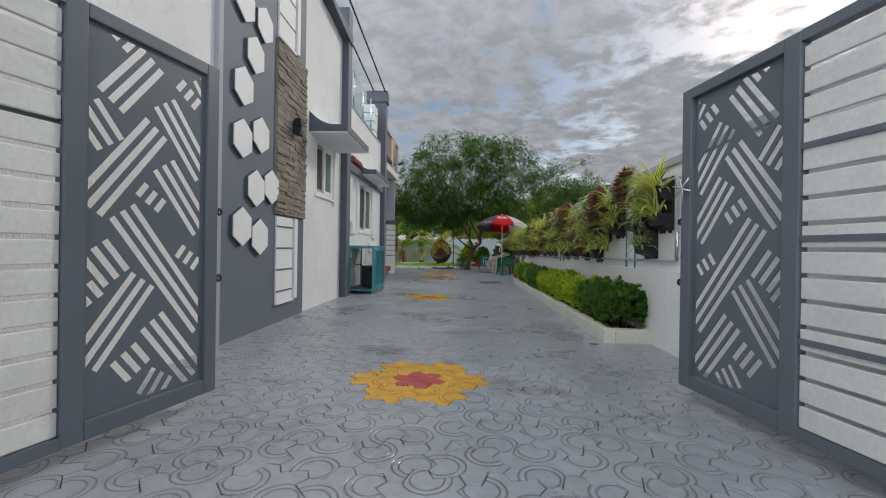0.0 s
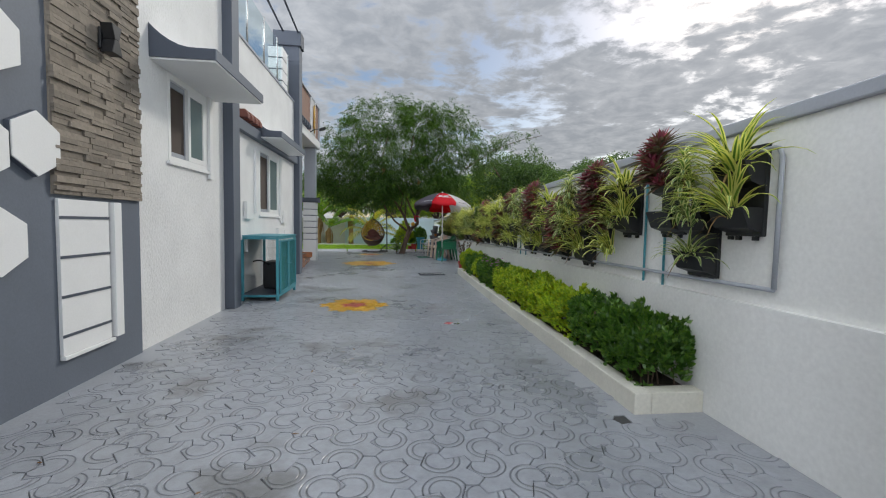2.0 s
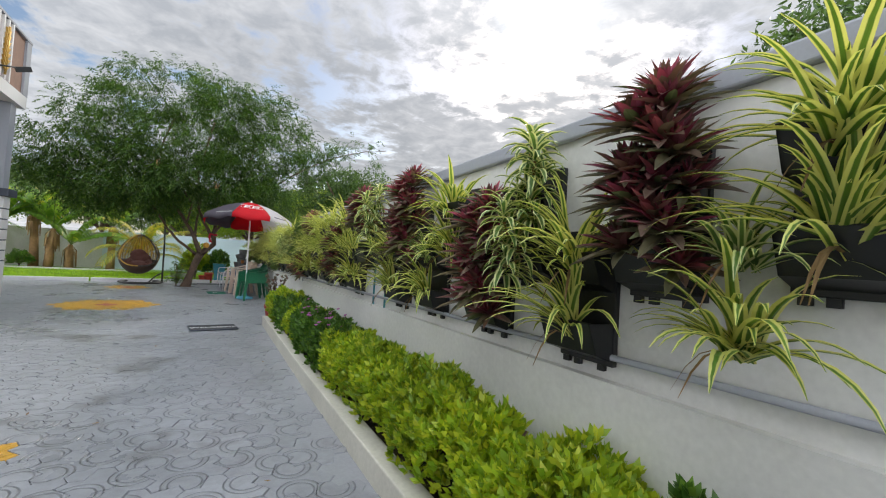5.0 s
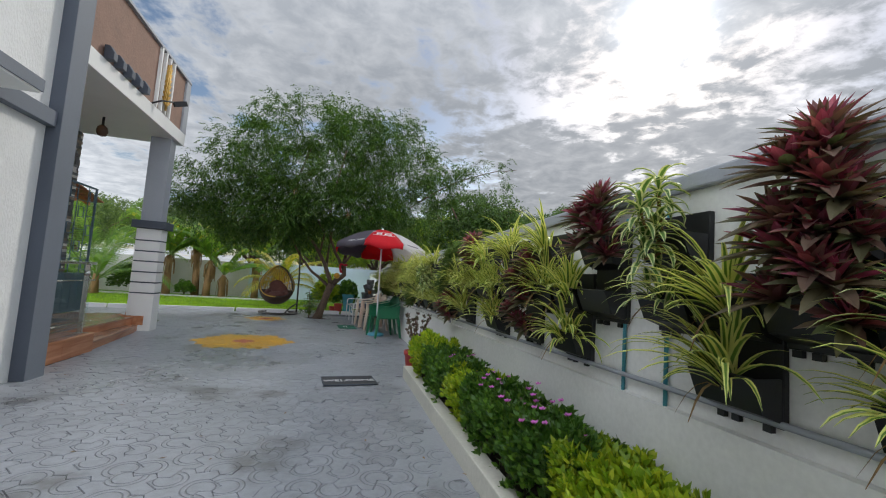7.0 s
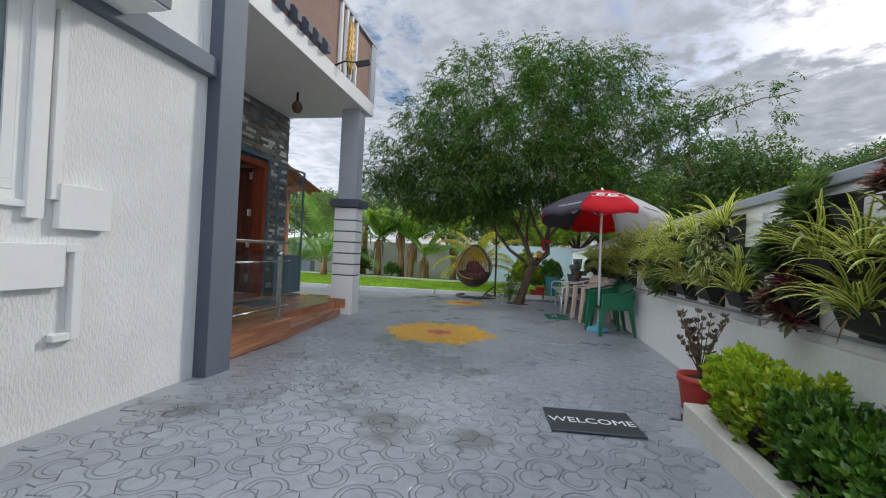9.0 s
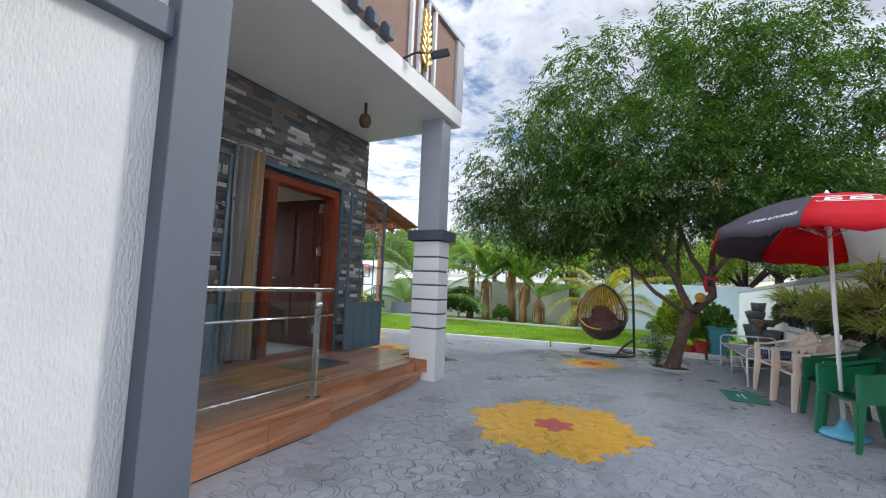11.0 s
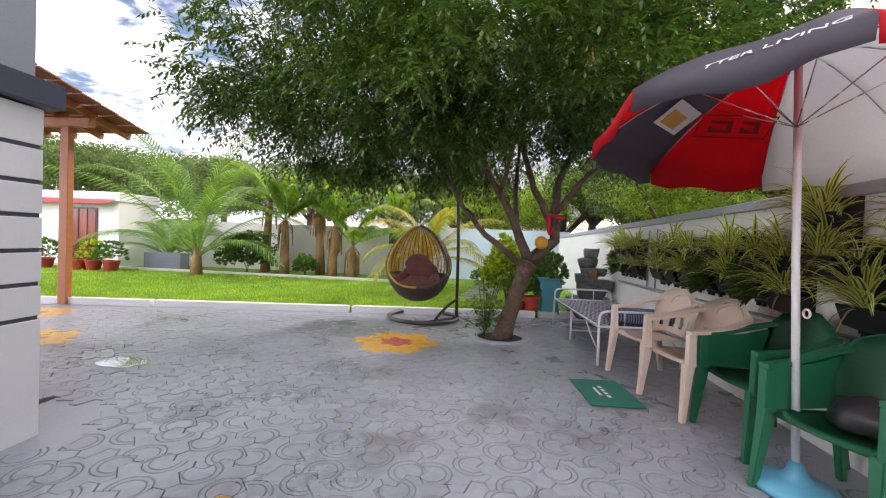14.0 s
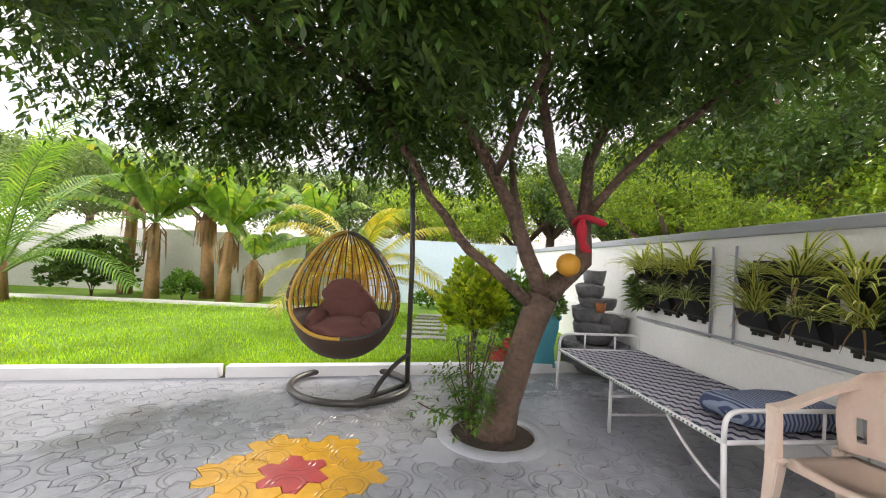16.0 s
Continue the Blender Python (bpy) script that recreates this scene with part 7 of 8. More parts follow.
for j in range(12):
    bm = box(PX0, PX1, 0, 0.29, 0, 0.02)
    f = 3.7 / 12 * j
    part("roof_course", bm, M_ROOFT if j else M_TILEORANGE, pg).matrix_basis = pose(0, 18.30 + f * math.cos(radians(13)), 3.34 - f * math.sin(radians(13)), -11.0, 0, 0)


# ---- trees beyond the walls ----
def far_tree(at, h, r, mat, label, seed, n=900, ll=0.22):
    rng = random.Random(seed)
    t = thing("background_tree", at, label, "tree", "trees beyond the wall")
    part("trunk", tube([(0, 0, -0.1), (0.1, 0, h * 0.3), (0.0, 0.1, h * 0.7)], [0.2, 0.16, 0.06], 8), M_BARK, t)
    for k in range(5):
        a = k * 1.26
        part("limb", tube([(0.05, 0.02, h * 0.4), (r * 0.4 * math.cos(a), r * 0.4 * math.sin(a), h * 0.62), (r * 0.75 * math.cos(a), r * 0.75 * math.sin(a), h * 0.8)], [0.09, 0.06, 0.02], 6), M_BARK, t)
    s = Soup()
    lobes = [(rdir(rng, -0.3, 1.0) * 0.62, rng.uniform(0.35, 0.55)) for _ in range(11)]
    for k in range(n):
        c0, lr = lobes[k % len(lobes)]
        u = c0 + rdir(rng) * lr * rng.uniform(0.6, 1.0)
        c = Vector((u.x * r, u.y * r, h * 0.64 + u.z * h * 0.36))
        for j in range(7):
            d = (rdir(rng) + Vector((0, 0, -0.2))).normalized()
            s.leaf(c + rdir(rng) * ll * 0.9, d, d.cross(rdir(rng)).normalized(), ll * rng.uniform(0.7, 1.3), ll * 0.42)
    s.part("crown", mat, t)
    return t



FT = [far_tree((6.6, 25.0, 0), 5.2, 2.6, M_DARKLEAF, "dark leafy tree behind the boundary wall", 201, 3000, 0.12),
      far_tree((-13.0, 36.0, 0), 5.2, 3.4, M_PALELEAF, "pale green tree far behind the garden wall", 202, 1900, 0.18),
      far_tree((6.6, 31.5, 0), 4.6, 2.6, M_SUNLEAF, "yellow-green tree behind the boundary wall, sunlight put into its leaf colour", 203, 2600, 0.12)]
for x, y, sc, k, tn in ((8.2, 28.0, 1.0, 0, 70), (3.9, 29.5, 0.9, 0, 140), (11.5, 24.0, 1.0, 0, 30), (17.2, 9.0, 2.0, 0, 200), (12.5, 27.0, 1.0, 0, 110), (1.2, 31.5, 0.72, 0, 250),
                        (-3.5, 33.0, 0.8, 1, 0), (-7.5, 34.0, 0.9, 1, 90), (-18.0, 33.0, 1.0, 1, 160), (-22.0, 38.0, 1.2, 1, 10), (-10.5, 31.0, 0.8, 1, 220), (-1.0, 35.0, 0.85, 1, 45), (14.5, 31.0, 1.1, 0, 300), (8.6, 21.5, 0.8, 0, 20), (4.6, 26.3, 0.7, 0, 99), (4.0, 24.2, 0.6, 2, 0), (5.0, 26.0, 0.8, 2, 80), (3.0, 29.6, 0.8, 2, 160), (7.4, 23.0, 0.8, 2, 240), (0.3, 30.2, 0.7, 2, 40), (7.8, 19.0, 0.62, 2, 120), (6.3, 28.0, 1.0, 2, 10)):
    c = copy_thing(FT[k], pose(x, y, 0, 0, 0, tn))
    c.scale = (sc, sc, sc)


# ---- entrance ----
DX = -4.0
dr = tagged(thing("door_1", (DX, 15.86, LZ), "reddish teak double doorway with one leaf open inward", "door"), kind="structure")
W_, H_ = 1.70, 2.37
part("sill", box(-0.16, 0.05, 0, W_, 0.0, 0.05, bev=0.004), M_DOORW, dr)
part("head", box(-0.16, 0.05, 0, W_, H_ - 0.10, H_, bev=0.006), M_DOORW, dr)
for a, b in ((0, 0.09), (0.40, 0.55), (W_ - 0.12, W_)):
    part("jamb", box(-0.16, 0.05, a, b, 0.051, H_ - 0.101, bev=0.006), M_DOORW, dr)
    part("jamb_bead", box(0.051, 0.062, a + 0.02, b - 0.02, 0.06, H_ - 0.11, bev=0.003), M_DOORW, dr)
part("side_light", box(-0.06, -0.045, 0.09, 0.40, 0.051, H_ - 0.101), surf("patterned_frosted_glass", (0.36, 0.46, 0.47), 0.15, 0.2, 25, 0.2), dr, "frosted side light")
for k in range(9):
    part("glass_bar", box(-0.044, -0.036, 0.09, 0.40, 0.25 + 0.22 * k, 0.262 + 0.22 * k), M_PALEG, dr)
part("glass_bar", box(-0.0355, -0.028, 0.24, 0.255, 0.06, H_ - 0.11), M_PALEG, dr)
lf = part("leaf", box(-0.02, 0.02, -0.92, 0.0, 0.055, H_ - 0.11, bev=0.004), M_DOORD, dr, "dark teak door leaf")
lf.matrix_basis = pose(-0.15, W_ - 0.14, 0, 0, 0, -86)
for a, b, c, d in ((-0.80, -0.50, 0.2, 0.95), (-0.80, -0.50, 1.1, 2.1), (-0.42, -0.12, 0.2, 0.95), (-0.42, -0.12, 1.1, 2.1)):
    part("door_panel", box(0.0205, 0.034, a, b, c, d, bev=0.006), M_DOORD, lf)
for z in (0.25, 0.85, 1.40, 2.05):
    part("hinge", box(-0.004, 0.03, -0.05, 0.02, z, z + 0.13, bev=0.003), M_STEEL, lf, "steel hinge")
part("lever", tube([(0.02, -0.86, 1.05), (0.08, -0.86, 1.05), (0.08, -0.75, 1.05)], 0.009, 8), M_STEEL, lf)
# room behind
# gap in line with the rear wall's, added to brighten the hall
wr = box(-7.6, -7.5, 14.5, 15.2, -0.02, SB)
for q in ((15.2, 17.2, -0.02, 0.9), (15.2, 17.2, 2.6, SB), (17.2, 18.05, -0.02, SB)):
    box(-7.6, -7.5, *q, wr)
structure("wall_room", wr, M_INT, "cream painted wall of the hall with an opening added for light", "wall")
structure("wall_room_side", box(-7.5, -4.23, 17.95, 18.04, -0.02, SB), M_INT, "cream side wall of the hall", "wall")
structure("wall_room_near", box(-7.5, -4.23, 14.51, 14.6, -0.02, SB), M_INT, "cream near wall of the hall", "wall")
structure("floor_room", box(-7.5, -4.2, 14.6, 17.95, 0.0, LZ + 0.01), M_SMOOTH, "pale tiled hall floor", "floor")
ir = thing("curtain_rod", (-4.9, 17.9, 2.35), "dark wooden curtain rod on the hall wall", "curtain rod")
part("rod", tube([(-1.2, 0, 0), (0.3, 0, 0)], 0.018, 8), M_DOORD, ir)
part("knob", lathe([(0.001, -0.035), (0.03, -0.015), (0.034, 0.01), (0.001, 0.035)], 12, at=(0.32, 0, 0)), M_DOORD, ir)

# curtain hung before the side light


def curtain(y0, y1, z0, z1, x, mat, label, ph):
    t = thing("curtain", (x, y0, z0), label, "curtain")
    bm = bmesh.new()
    n, m = 56, 14
    rows_ = []
    for j in range(m + 1):
        v = j / m
        pinch = 1 - 0.18 * math.exp(-((v - 0.45) / 0.16) ** 2)
        rows_.append([bm.verts.new((0.045 * math.sin(i / n * math.tau * 2.6 + ph + 0.5 * math.sin(v * 3)) * (0.7 + 0.3 * math.sin(v * 5 + i * 0.2)), (y1 - y0) * (0.5 + (i / n - 0.5) * pinch), (z1 - z0) * v)) for i in range(n + 1)])
    for a, b in zip(rows_, rows_[1:]):
        for i in range(n):
            bm.faces.new((a[i], a[i + 1], b[i + 1], b[i])).smooth = True
    bmesh.ops.solidify(bm, geom=bm.faces[:], thickness=0.003)
    part("cloth", bm, mat, t)
    return t


curtain(15.74, 15.97, LZ + 0.10, 2.80, DX + 0.10, surf("grey_curtain_cloth", (0.52, 0.50, 0.50), 0.9, 0.08, 200, 0.2), "grey half of the entrance curtain", 0.0)
curtain(15.93, 16.14, LZ + 0.09, 2.80, DX + 0.11, surf("beige_curtain_cloth", (0.76, 0.58, 0.36), 0.9, 0.08, 200, 0.2), "beige half of the entrance curtain", 1.0)
rod = thing("curtain_rod", (DX + 0.10, 15.3, 2.80), "long steel curtain rod over the entrance", "curtain rod")
part("rod", tube([(0, 0, 0), (0, 2.55, 0)], 0.010, 8), M_STEEL, rod)
for y in (0.1, 1.2, 2.45):
    part("bracket", tube([(0, y, 0), (-0.12, y, 0)], 0.008, 6), M_STEEL, rod)


def grille(name, y0, y1, z0, z1, x, label):
    """Hinged steel security leaf: lattice above, sheet below."""
    t = thing(name, (x, y0, z0), label, "grille gate", "entrance grilles")
    w, h = y1 - y0, z1 - z0
    for a in ((0, 0.035, 0, h), (w - 0.035, w, 0, h)):
        part("stile", box(-0.016, 0.016, *a, bev=0.003), M_GRILL, t)
    for z in (0.0, 0.69, h - 0.03):
        part("rail", box(-0.015, 0.015, 0.0355, w - 0.0355, z, z + 0.03), M_GRILL, t)
    part("sheet", box(-0.004, 0.004, 0.0355, w - 0.0355, 0.0305, 0.69), M_GRILL, t)
    for k in range(1, 4):
        part("sheet_rib", box(0.0045, 0.014, w * k / 4 - 0.012, w * k / 4 + 0.012, 0.031, 0.689), M_GRILL, t)
    zb, zt = 0.7205, h - 0.0305
    for k in (0.33, 0.70):
        part("bar", box(-0.006, 0.006, w * k - 0.006, w * k + 0.006, zb, zt), M_GRILL, t)
    for k in range(1, 6):
        part("bar", box(-0.0065, 0.0065, w * (0.33 if k % 2 else 0.7), w - 0.036 if k % 2 == 0 else w * 0.70, zb + (zt - zb) * k / 6 - 0.006, zb + (zt - zb) * k / 6 + 0.006), M_GRILL, t)
    for k in range(5):
        cz = zb + (zt - zb) * (k + 0.5) / 5
        for cy, ww in ((0.20, 0.12), (0.50, 0.10), (0.84, 0.09)):
            if (k + int(cy * 10)) % 2:
                continue
            q = bmesh.new()
            s, hh = ww * 0.9, 0.10
            for b in ((w * cy - s, w * cy + s, cz - hh, cz - hh + 0.012), (w * cy - s, w * cy + s, cz + hh - 0.012, cz + hh), (w * cy - s, w * cy - s + 0.012, cz - hh + 0.0125, cz + hh - 0.0125), (w * cy + s - 0.012, w * cy + s, cz - hh + 0.0125, cz + hh - 0.0125)):
                box(-0.0075, 0.0075, *b, q)
            part("square", q, M_GRILL, t)
    return t


grille("grille_gate", 17.60, 18.50, LZ + 0.01, 2.64, -3.77, "blue-grey steel grille leaf folded open beside the door")
grille("grille_gate", 14.50, 15.70, LZ + 0.01, 2.66, -3.88, "blue-grey steel grille leaf folded open along the wall")
gf = thing("grille_frame", (DX + 0.02, 15.80, LZ), "blue-grey steel frame round the entrance", "door frame", kind="structure")
part("head", box(0.0, 0.05, -0.06, 1.82, 2.43, 2.49), M_GRILL, gf)
part("stile", box(0.0, 0.05, 1.77, 1.82, 0, 2.429), M_GRILL, gf)
part("stile", box(0.0, 0.05, -0.06, -0.01, 0, 2.429), M_GRILL, gf)
for z in (0.4, 1.9):
    part("hinge_arm", box(0.0505, 0.20, 1.775, 1.80, z, z + 0.03), M_GRILL, gf)
    part("hinge_arm", box(0.0505, 0.12, -0.05, -0.025, z, z + 0.03), M_GRILL, gf)
dm = thing("door_mat", (-3.4, 16.68, LZ + 0.001), "dark striped mat before the entrance", "mat")
part("mat_body", box(-0.24, 0.24, -0.36, 0.36, 0, 0.012, bev=0.003), M_DGREY, dm)
for k in range(6):
    part("stripe", box(-0.21 + 0.075 * k, -0.18 + 0.075 * k, -0.34, 0.34, 0.0122, 0.015), M_BLACK, dm)

# steel rail with glass
rl2 = thing("steel_railing", (-2.36, 0, LZ), "stainless steel railing with a glass panel on the porch edge", "railing")
for y in (15.60, 14.46):
    part("post", box(-0.028, 0.028, y - 0.012, y + 0.012, 0.0, 0.93, bev=0.002), M_STEEL, rl2)
    part("foot_plate", box(-0.05, 0.05, y - 0.05, y + 0.05, 0.0, 0.012, bev=0.002), M_STEEL, rl2)
    part("collar", lathe([(0.02, 0.0), (0.035, 0.005), (0.035, 0.055), (0.02, 0.06)], 12, at=(0, y, 0.78)), M_STEEL, rl2)
part("handrail", box(-0.04, 0.04, 14.36, 15.74, 0.931, 0.965, bev=0.006), M_STEEL, rl2)
for z in (0.72, 0.16):
    part("mid_bar", tube([(0.04, 14.36, z), (0.04, 15.74, z)], 0.009, 8), M_STEEL, rl2)
part("pane", box(-0.005, 0.005, 14.50, 15.72, 0.08, 0.85), M_GLASS, rl2)
cam_ = thing("dome_camera", (DX + 0.03, 16.05, 3.05), "small white dome camera on the clad wall", "security camera")
part("dome", lathe([(0.001, -0.05), (0.03, -0.04), (0.045, 0.0), (0.045, 0.03), (0.001, 0.03)], 14), M_SMOOTH, cam_)


# ---- stone bricks of the porch wall ----
M_BRK = []
for nm, c in (("dark_slate_brick", (0.13, 0.13, 0.135)), ("brown_grey_brick", (0.28, 0.22, 0.175)), ("pale_stone_brick", (0.70, 0.68, 0.65)), ("mid_grey_brick", (0.22, 0.22, 0.225))):
    M_BRK.append(surf(nm, c, 0.7, 0.2, 40, 0.5, spots=6, dist=0.006, obj=0.2))


def hidden(y, z):
    return 15.80 < y < 17.62 and z < 2.72


rng = random.Random(19)
shared = {}
bricks = []
z = 0.0
while z < SB - 0.03:
    h = 0.052
    y = 14.5 - rng.uniform(0, 0.2)
    while y < 18.25:
        w = rng.choice((0.14, 0.2, 0.26, 0.34))
        a, b = max(y, 14.5), min(y + w, 18.25)
        if b - a > 0.03 and not hidden((a + b) / 2, z + h / 2):
            bricks.append((a, b, z, h, rng.choices((0, 1, 2, 3), (36, 26, 14, 24))[0], rng.uniform(0.006, 0.022)))
        y += w
    z += h
near = sorted(bricks, key=lambda q: abs(q[0] - 17.0) + abs(q[2] - 1.9))
for a, b, z, h, k, d in near[:300]:
    key = (round(b - a, 3), k, round(d, 3))
    if key not in shared:
        bm = box(0.0, d, 0.001, b - a - 0.001, 0.001, h - 0.001)
        me = bpy.data.meshes.new("brick")
        bm.to_mesh(me)
        bm.free()
        me.materials.append(M_BRK[k])
        shared[key] = me
    o = new("brick", shared[key])
    o.parent = wall_porch
    o.location = (DX - 0.0135, a, z)
for k in range(4):
    vs_, fs_ = [], []
    for a, b, z, h, kk, d in near[300:]:
        if kk != k:
            continue
        n = len(vs_)
        x0, x1 = DX - 0.0135, DX - 0.0135 + d
        vs_ += [(x0, a + 0.001, z + 0.001), (x0, b - 0.001, z + 0.001), (x0, b - 0.001, z + h - 0.001), (x0, a + 0.001, z + h - 0.001), (x1, a + 0.001, z + 0.001), (x1, b - 0.001, z + 0.001), (x1, b - 0.001, z + h - 0.001), (x1, a + 0.001, z + h - 0.001)]
        fs_ += [tuple(n + i for i in f) for f in ((4, 5, 6, 7), (0, 4, 7, 3), (1, 2, 6, 5), (0, 1, 5, 4), (3, 7, 6, 2))]
    me = bpy.data.meshes.new("bricks_rest")
    me.from_pydata(vs_, [], fs_)
    me.materials.append(M_BRK[k])
    o = new("bricks_rest", me)
    o.parent = wall_porch
    tagged(o, kind="stuff")

# ---- interlocking pavers ----
PITCH = 0.335
ROW = PITCH * math.sqrt(3) / 2
RC = PITCH / math.sqrt(3)
cor = [Vector((RC * math.cos(radians(30 + 60 * k)), RC * math.sin(radians(30 + 60 * k)), 0)) for k in range(6)]


def rim(shrink):
    out = []
    for k in range(6):
        a, b = cor[k], cor[(k + 1) % 6]
        e = b - a
        nrm = Vector((e.y, -e.x, 0)).normalized()
        for s, d in ((0.0, 0.0), (0.27, 0.038), (0.5, 0.0), (0.73, -0.038)):
            out.append(a + e * s + nrm * d)
    return [p * (1 - shrink / p.length) for p in out]


r_top, r_mid = rim(0.0058), rim(0.0022)


def tile_data(z, drop, ang):
    c, s = math.cos(ang), math.sin(ang)
    vs_ = [(p.x, p.y, z) for p in r_top] + [(p.x, p.y, z - 0.005) for p in r_mid] + [(p.x, p.y, z - drop) for p in r_mid]
    n = len(r_top)
    fs_ = [tuple(range(n))]
    for k in range(n):
        j = (k + 1) % n
        fs_.append((n + k, n + j, j, k))
        fs_.append((2 * n + k, 2 * n + j, n + j, n + k))
    uv_ = [(v[0] * c - v[1] * s, v[0] * s + v[1] * c) for v in vs_]
    return vs_, fs_, uv_


def mesh_of(name, vs_, fs_, uv_, mats, mi=None):
    me = bpy.data.meshes.new(name)
    me.from_pydata(vs_, [], fs_)
    lay = me.uv_layers.new(name="UVMap")
    idx = np.empty(len(me.loops), dtype=np.int32)
    me.loops.foreach_get("vertex_index", idx)
    lay.data.foreach_set("uv", np.array(uv_, dtype=np.float32)[idx].ravel())
    for m in mats:
        me.materials.append(m)
    if mi:
        me.polygons.foreach_set("material_index", mi)
    return me


pavement = tagged(thing("pavement", (0, 0, 0), "grey painted interlocking pavers with painted yellow and red flowers", "pavement"), kind="structure")
FLOWERS = [(-0.05, 5.03, 1), (-0.32, 10.15, 1), (-0.64, 16.82, 2), (-0.72, 20.74, 1), (-4.65, 19.9, 1), (-5.9, 20.9, 1)]


def cell(x, y):
    j = round((y - 5.03) / ROW)
    i = round((x + 0.05) / PITCH - 0.5 * (j % 2))
    return i, j


def centre(i, j):
    return -0.05 + (i + 0.5 * (j % 2)) * PITCH, 5.03 + j * ROW


def cube(i, j):
    q = i - (j - (j & 1)) // 2
    return q, j


kinds = {}
for fx, fy, rr in FLOWERS:
    ci, cj = cell(fx, fy)
    cq, cr = cube(ci, cj)
    for j in range(cj - 3, cj + 4):
        for i in range(ci - 4, ci + 5):
            q, r = cube(i, j)
            dq, dr = q - cq, r - cr
            dist = max(abs(dq), abs(dr), abs(dq + dr))
            if dist <= rr:
                kinds[(i, j)] = 2 if dist == 0 else 1


def paved(x, y):
    if y < -1.5 or y > kerb_y(x) - 0.20:
        return False
    if x > (1.70 if 6.35 < y < 14.45 else rwall(y) - 0.20):
        return False
    if y < 18.40 and x < (-2.02 if y < 14.45 else -2.06):
        return False
    if y >= 18.40 and x < -8.4:
        return False
    if (x - 0.53) ** 2 + (y - 21.25) ** 2 < 0.56 ** 2:
        return False
    return True


tiles = []
for j in range(-20, 64):
    for i in range(-28, 9):
        x, y = centre(i, j)
        if paved(x, y):
            tiles.append((x, y, kinds.get((i, j), 0), i, j))
MATS = [M_PAVE, M_PAVEY, M_PAVER]
rng = random.Random(23)
base = {}
for k in range(3):
    for v in range(3):
        base[(k, v)] = mesh_of("paver", *tile_data(0.0, 0.02, v * math.tau / 3), [MATS[k]])
# those along the middle of the drive stand as single pavers
strip = sorted(tiles, key=lambda q: (0 if q[2] else 1, abs(q[0] + 0.1) * 6 + abs(q[1] - 6.0)))
for x, y, k, i, j in strip[:300]:
    o = new("paver", base[(k, (i + j) % 3 if rng.random() < 0.9 else rng.randrange(3))])
    o.parent = pavement
    o.location = (x, y, rng.uniform(-0.0022, 0.0022))
    o.rotation_euler = (rng.uniform(-0.006, 0.006), rng.uniform(-0.006, 0.006), 0)
vs_, fs_, uv_ = [], [], []
for x, y, k, i, j in strip[300:]:
    dz, tx, ty = rng.uniform(-0.0022, 0.0022), rng.uniform(-0.006, 0.006), rng.uniform(-0.006, 0.006)
    a, b, c = tile_data(0.0, 0.02, ((i + j) % 3) * math.tau / 3)
    n = len(vs_)
    vs_ += [(p[0] + x, p[1] + y, p[2] + dz + tx * p[0] + ty * p[1]) for p in a]
    fs_ += [tuple(n + q for q in f) for f in b]
    uv_ += c
o = new("pavers_rest", mesh_of("pavers_rest", vs_, fs_, uv_, [M_PAVE]))
o.parent = pavement
tagged(o, kind="stuff")

# smooth cement margins where the pavers end
margin = bmesh.new()
for q in ((XW + 0.001, -1.80, -1.5, 14.03), (-2.24, -1.82, 14.36, 17.74)):
    box(q[0], q[1], q[2], q[3], -0.03, -0.006, margin)
own = box(-0.42, -0.047, 14.362, 23.0, -0.03, -0.006)
for v in own.verts:
    v.co.x += rwall(v.co.y)
merge(margin, own)
own = box(-0.62, -0.047, -1.5, 6.449, -0.03, -0.006)
for v in own.verts:
    v.co.x += rwall(v.co.y)
merge(margin, own)
box(1.55, 1.859, 6.45, 14.36, -0.03, -0.006, margin)
own = box(-8.8, 2.3, -0.45, -0.061, -0.03, -0.006)
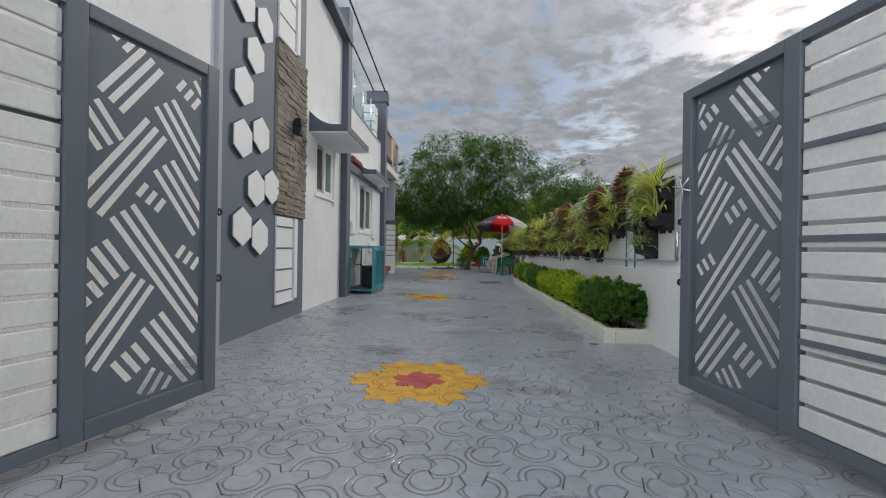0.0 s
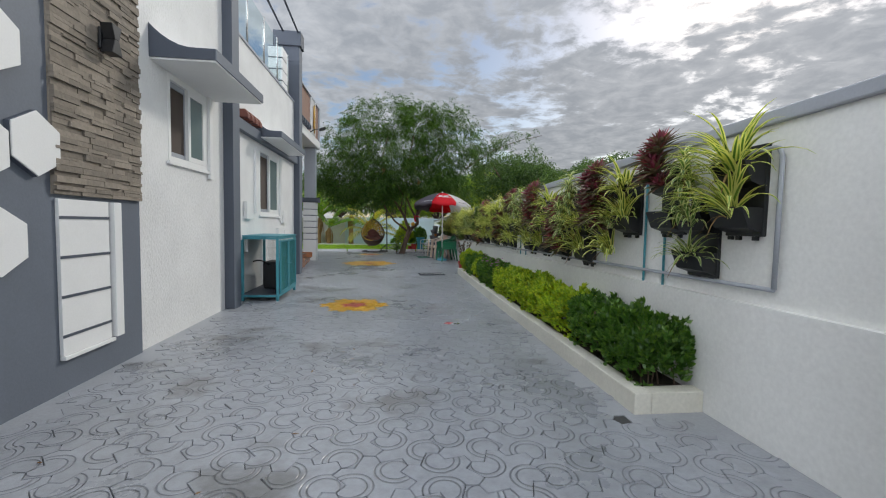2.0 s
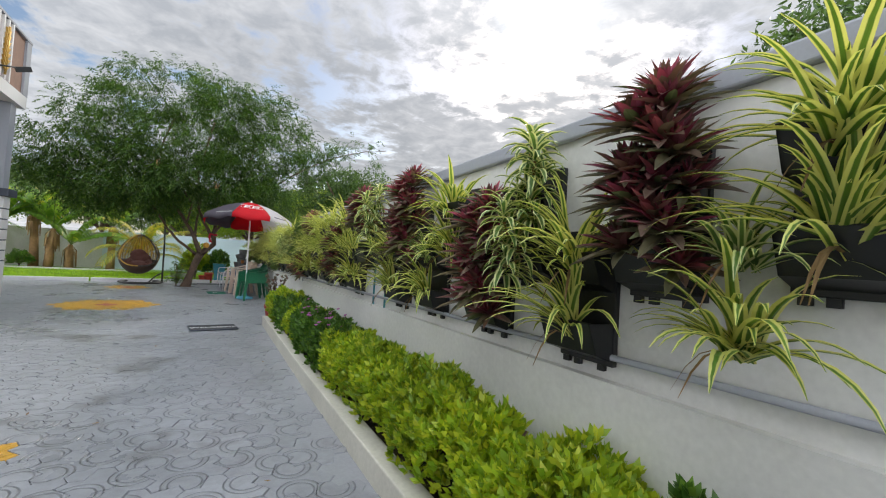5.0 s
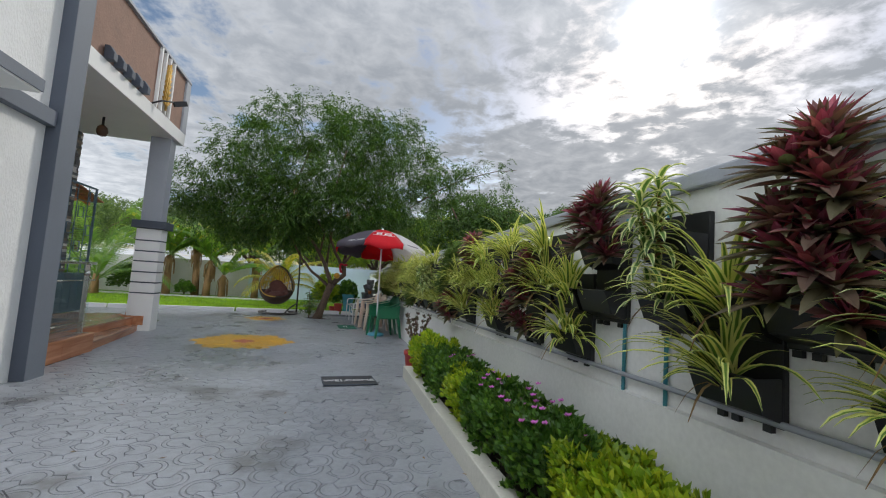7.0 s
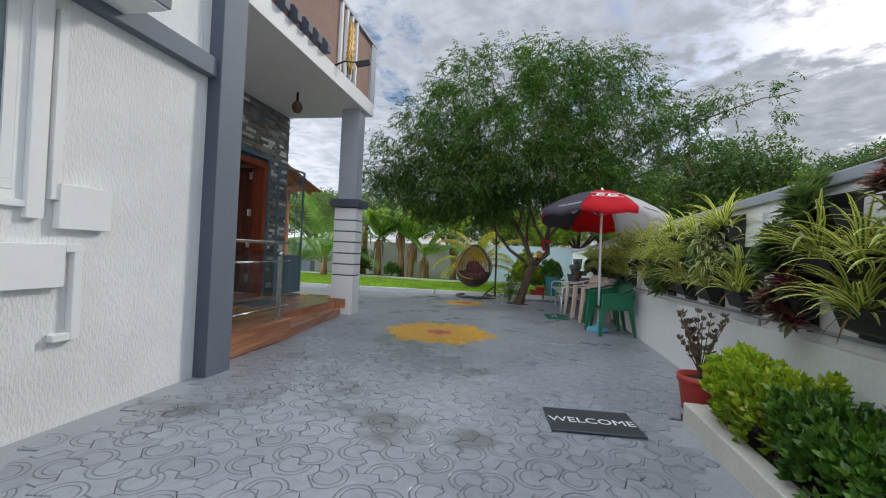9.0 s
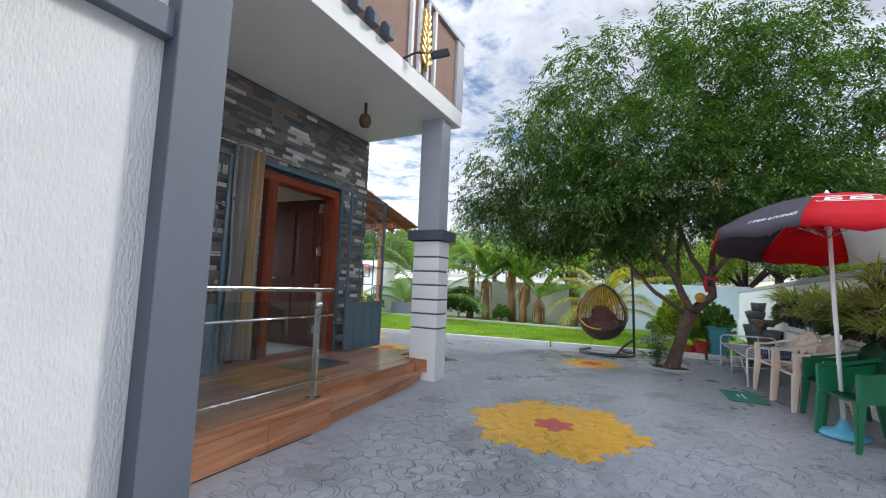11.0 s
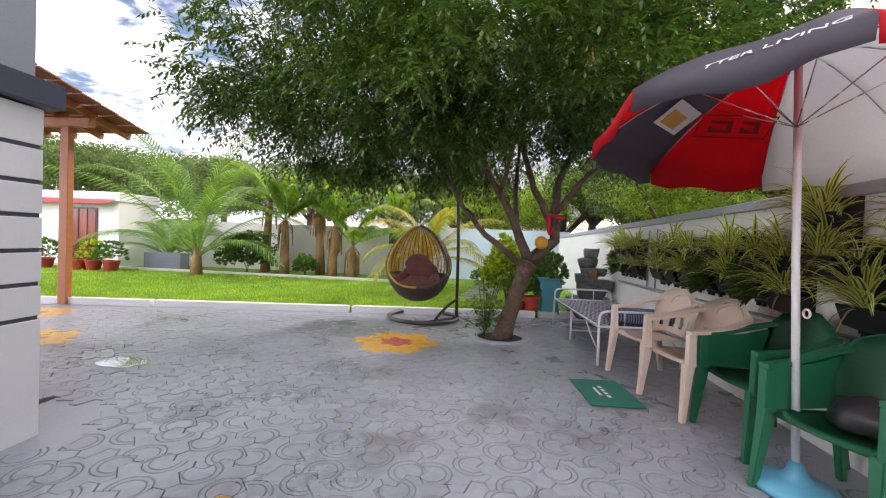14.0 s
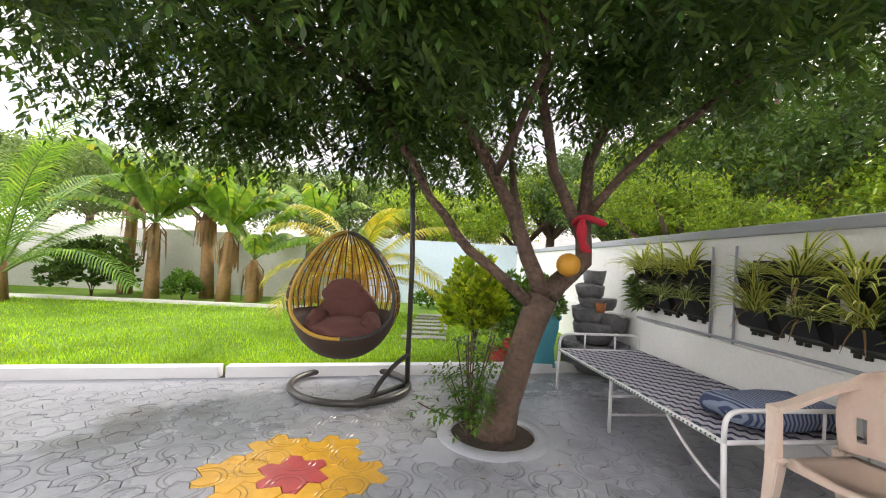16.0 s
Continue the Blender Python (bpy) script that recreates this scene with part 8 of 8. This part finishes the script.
for v in own.verts:
    v.co.y += kerb_y(v.co.x)
merge(margin, own)
box(-2.30, -1.75, 13.9, 14.5, -0.03, -0.0065, margin)
own = box(-2.75, -1.75, 17.4, 18.9, -0.03, -0.0068)
merge(margin, own)
lathe([(0.405, -0.007), (0.80, -0.007), (0.80, -0.03)], 40, margin, (0.53, 21.25, 0.0))
structure("pavement_margin", margin, M_STRIP, "smooth grey cement margin along walls and kerbs", "pavement")

structure("pavement_step_margin", box(-2.80, -2.05, 15.55, 18.4, -0.0118, -0.004), M_STRIP, "smooth grey cement margin along the porch step", "pavement")

# ---- small wet and fallen things on the pavers ----
M_WET, t_w, b_w = nodes("shallow_water")
b_w.inputs["Base Color"].default_value = (0.5, 0.5, 0.5, 1)
b_w.inputs["Metallic"].default_value = 0.6
b_w.inputs["Roughness"].default_value = 0.03
for px, py, pr in ((-2.98, 19.36, 0.24), (0.95, 9.0, 0.10)):
    pts_ = []
    for k in range(26):
        a = k * math.tau / 26
        r = pr * (1 + 0.35 * noise.noise(Vector((math.cos(a) * 1.6 + px, math.sin(a) * 1.6, py))))
        pts_.append((r * math.cos(a), r * 0.6 * math.sin(a)))
    w = thing("puddle", (px, py, 0.0), "shallow puddle of water shining on the pavers", "puddle", kind="structure")
    part("water", prism(pts_, 2, -0.004, 0.0045), M_WET, w)
rng = random.Random(64)
fl_ = Soup()
for cx, cy, n, sp in ((-1.15, 19.7, 40, 0.28), (-0.2, 12.0, 26, 1.6), (0.9, 17.0, 24, 0.8), (0.3, 20.2, 30, 0.8), (-0.8, 7.5, 20, 1.3), (1.2, 16.3, 8, 0.3)):
    for k in range(n):
        p = Vector((cx + rng.gauss(0, sp), cy + rng.gauss(0, sp), 0.006))
        if p.x < -1.9:
            continue
        d = rdir(rng, -0.05, 0.25)
        fl_.leaf(p, d, d.cross(Vector((0, 0, 1))).normalized(), rng.uniform(0.03, 0.06), 0.016)
tagged(fl_.part("fallen_leaves", M_DRY), "withered leaves scattered over the pavers", "leaf litter", kind="stuff")
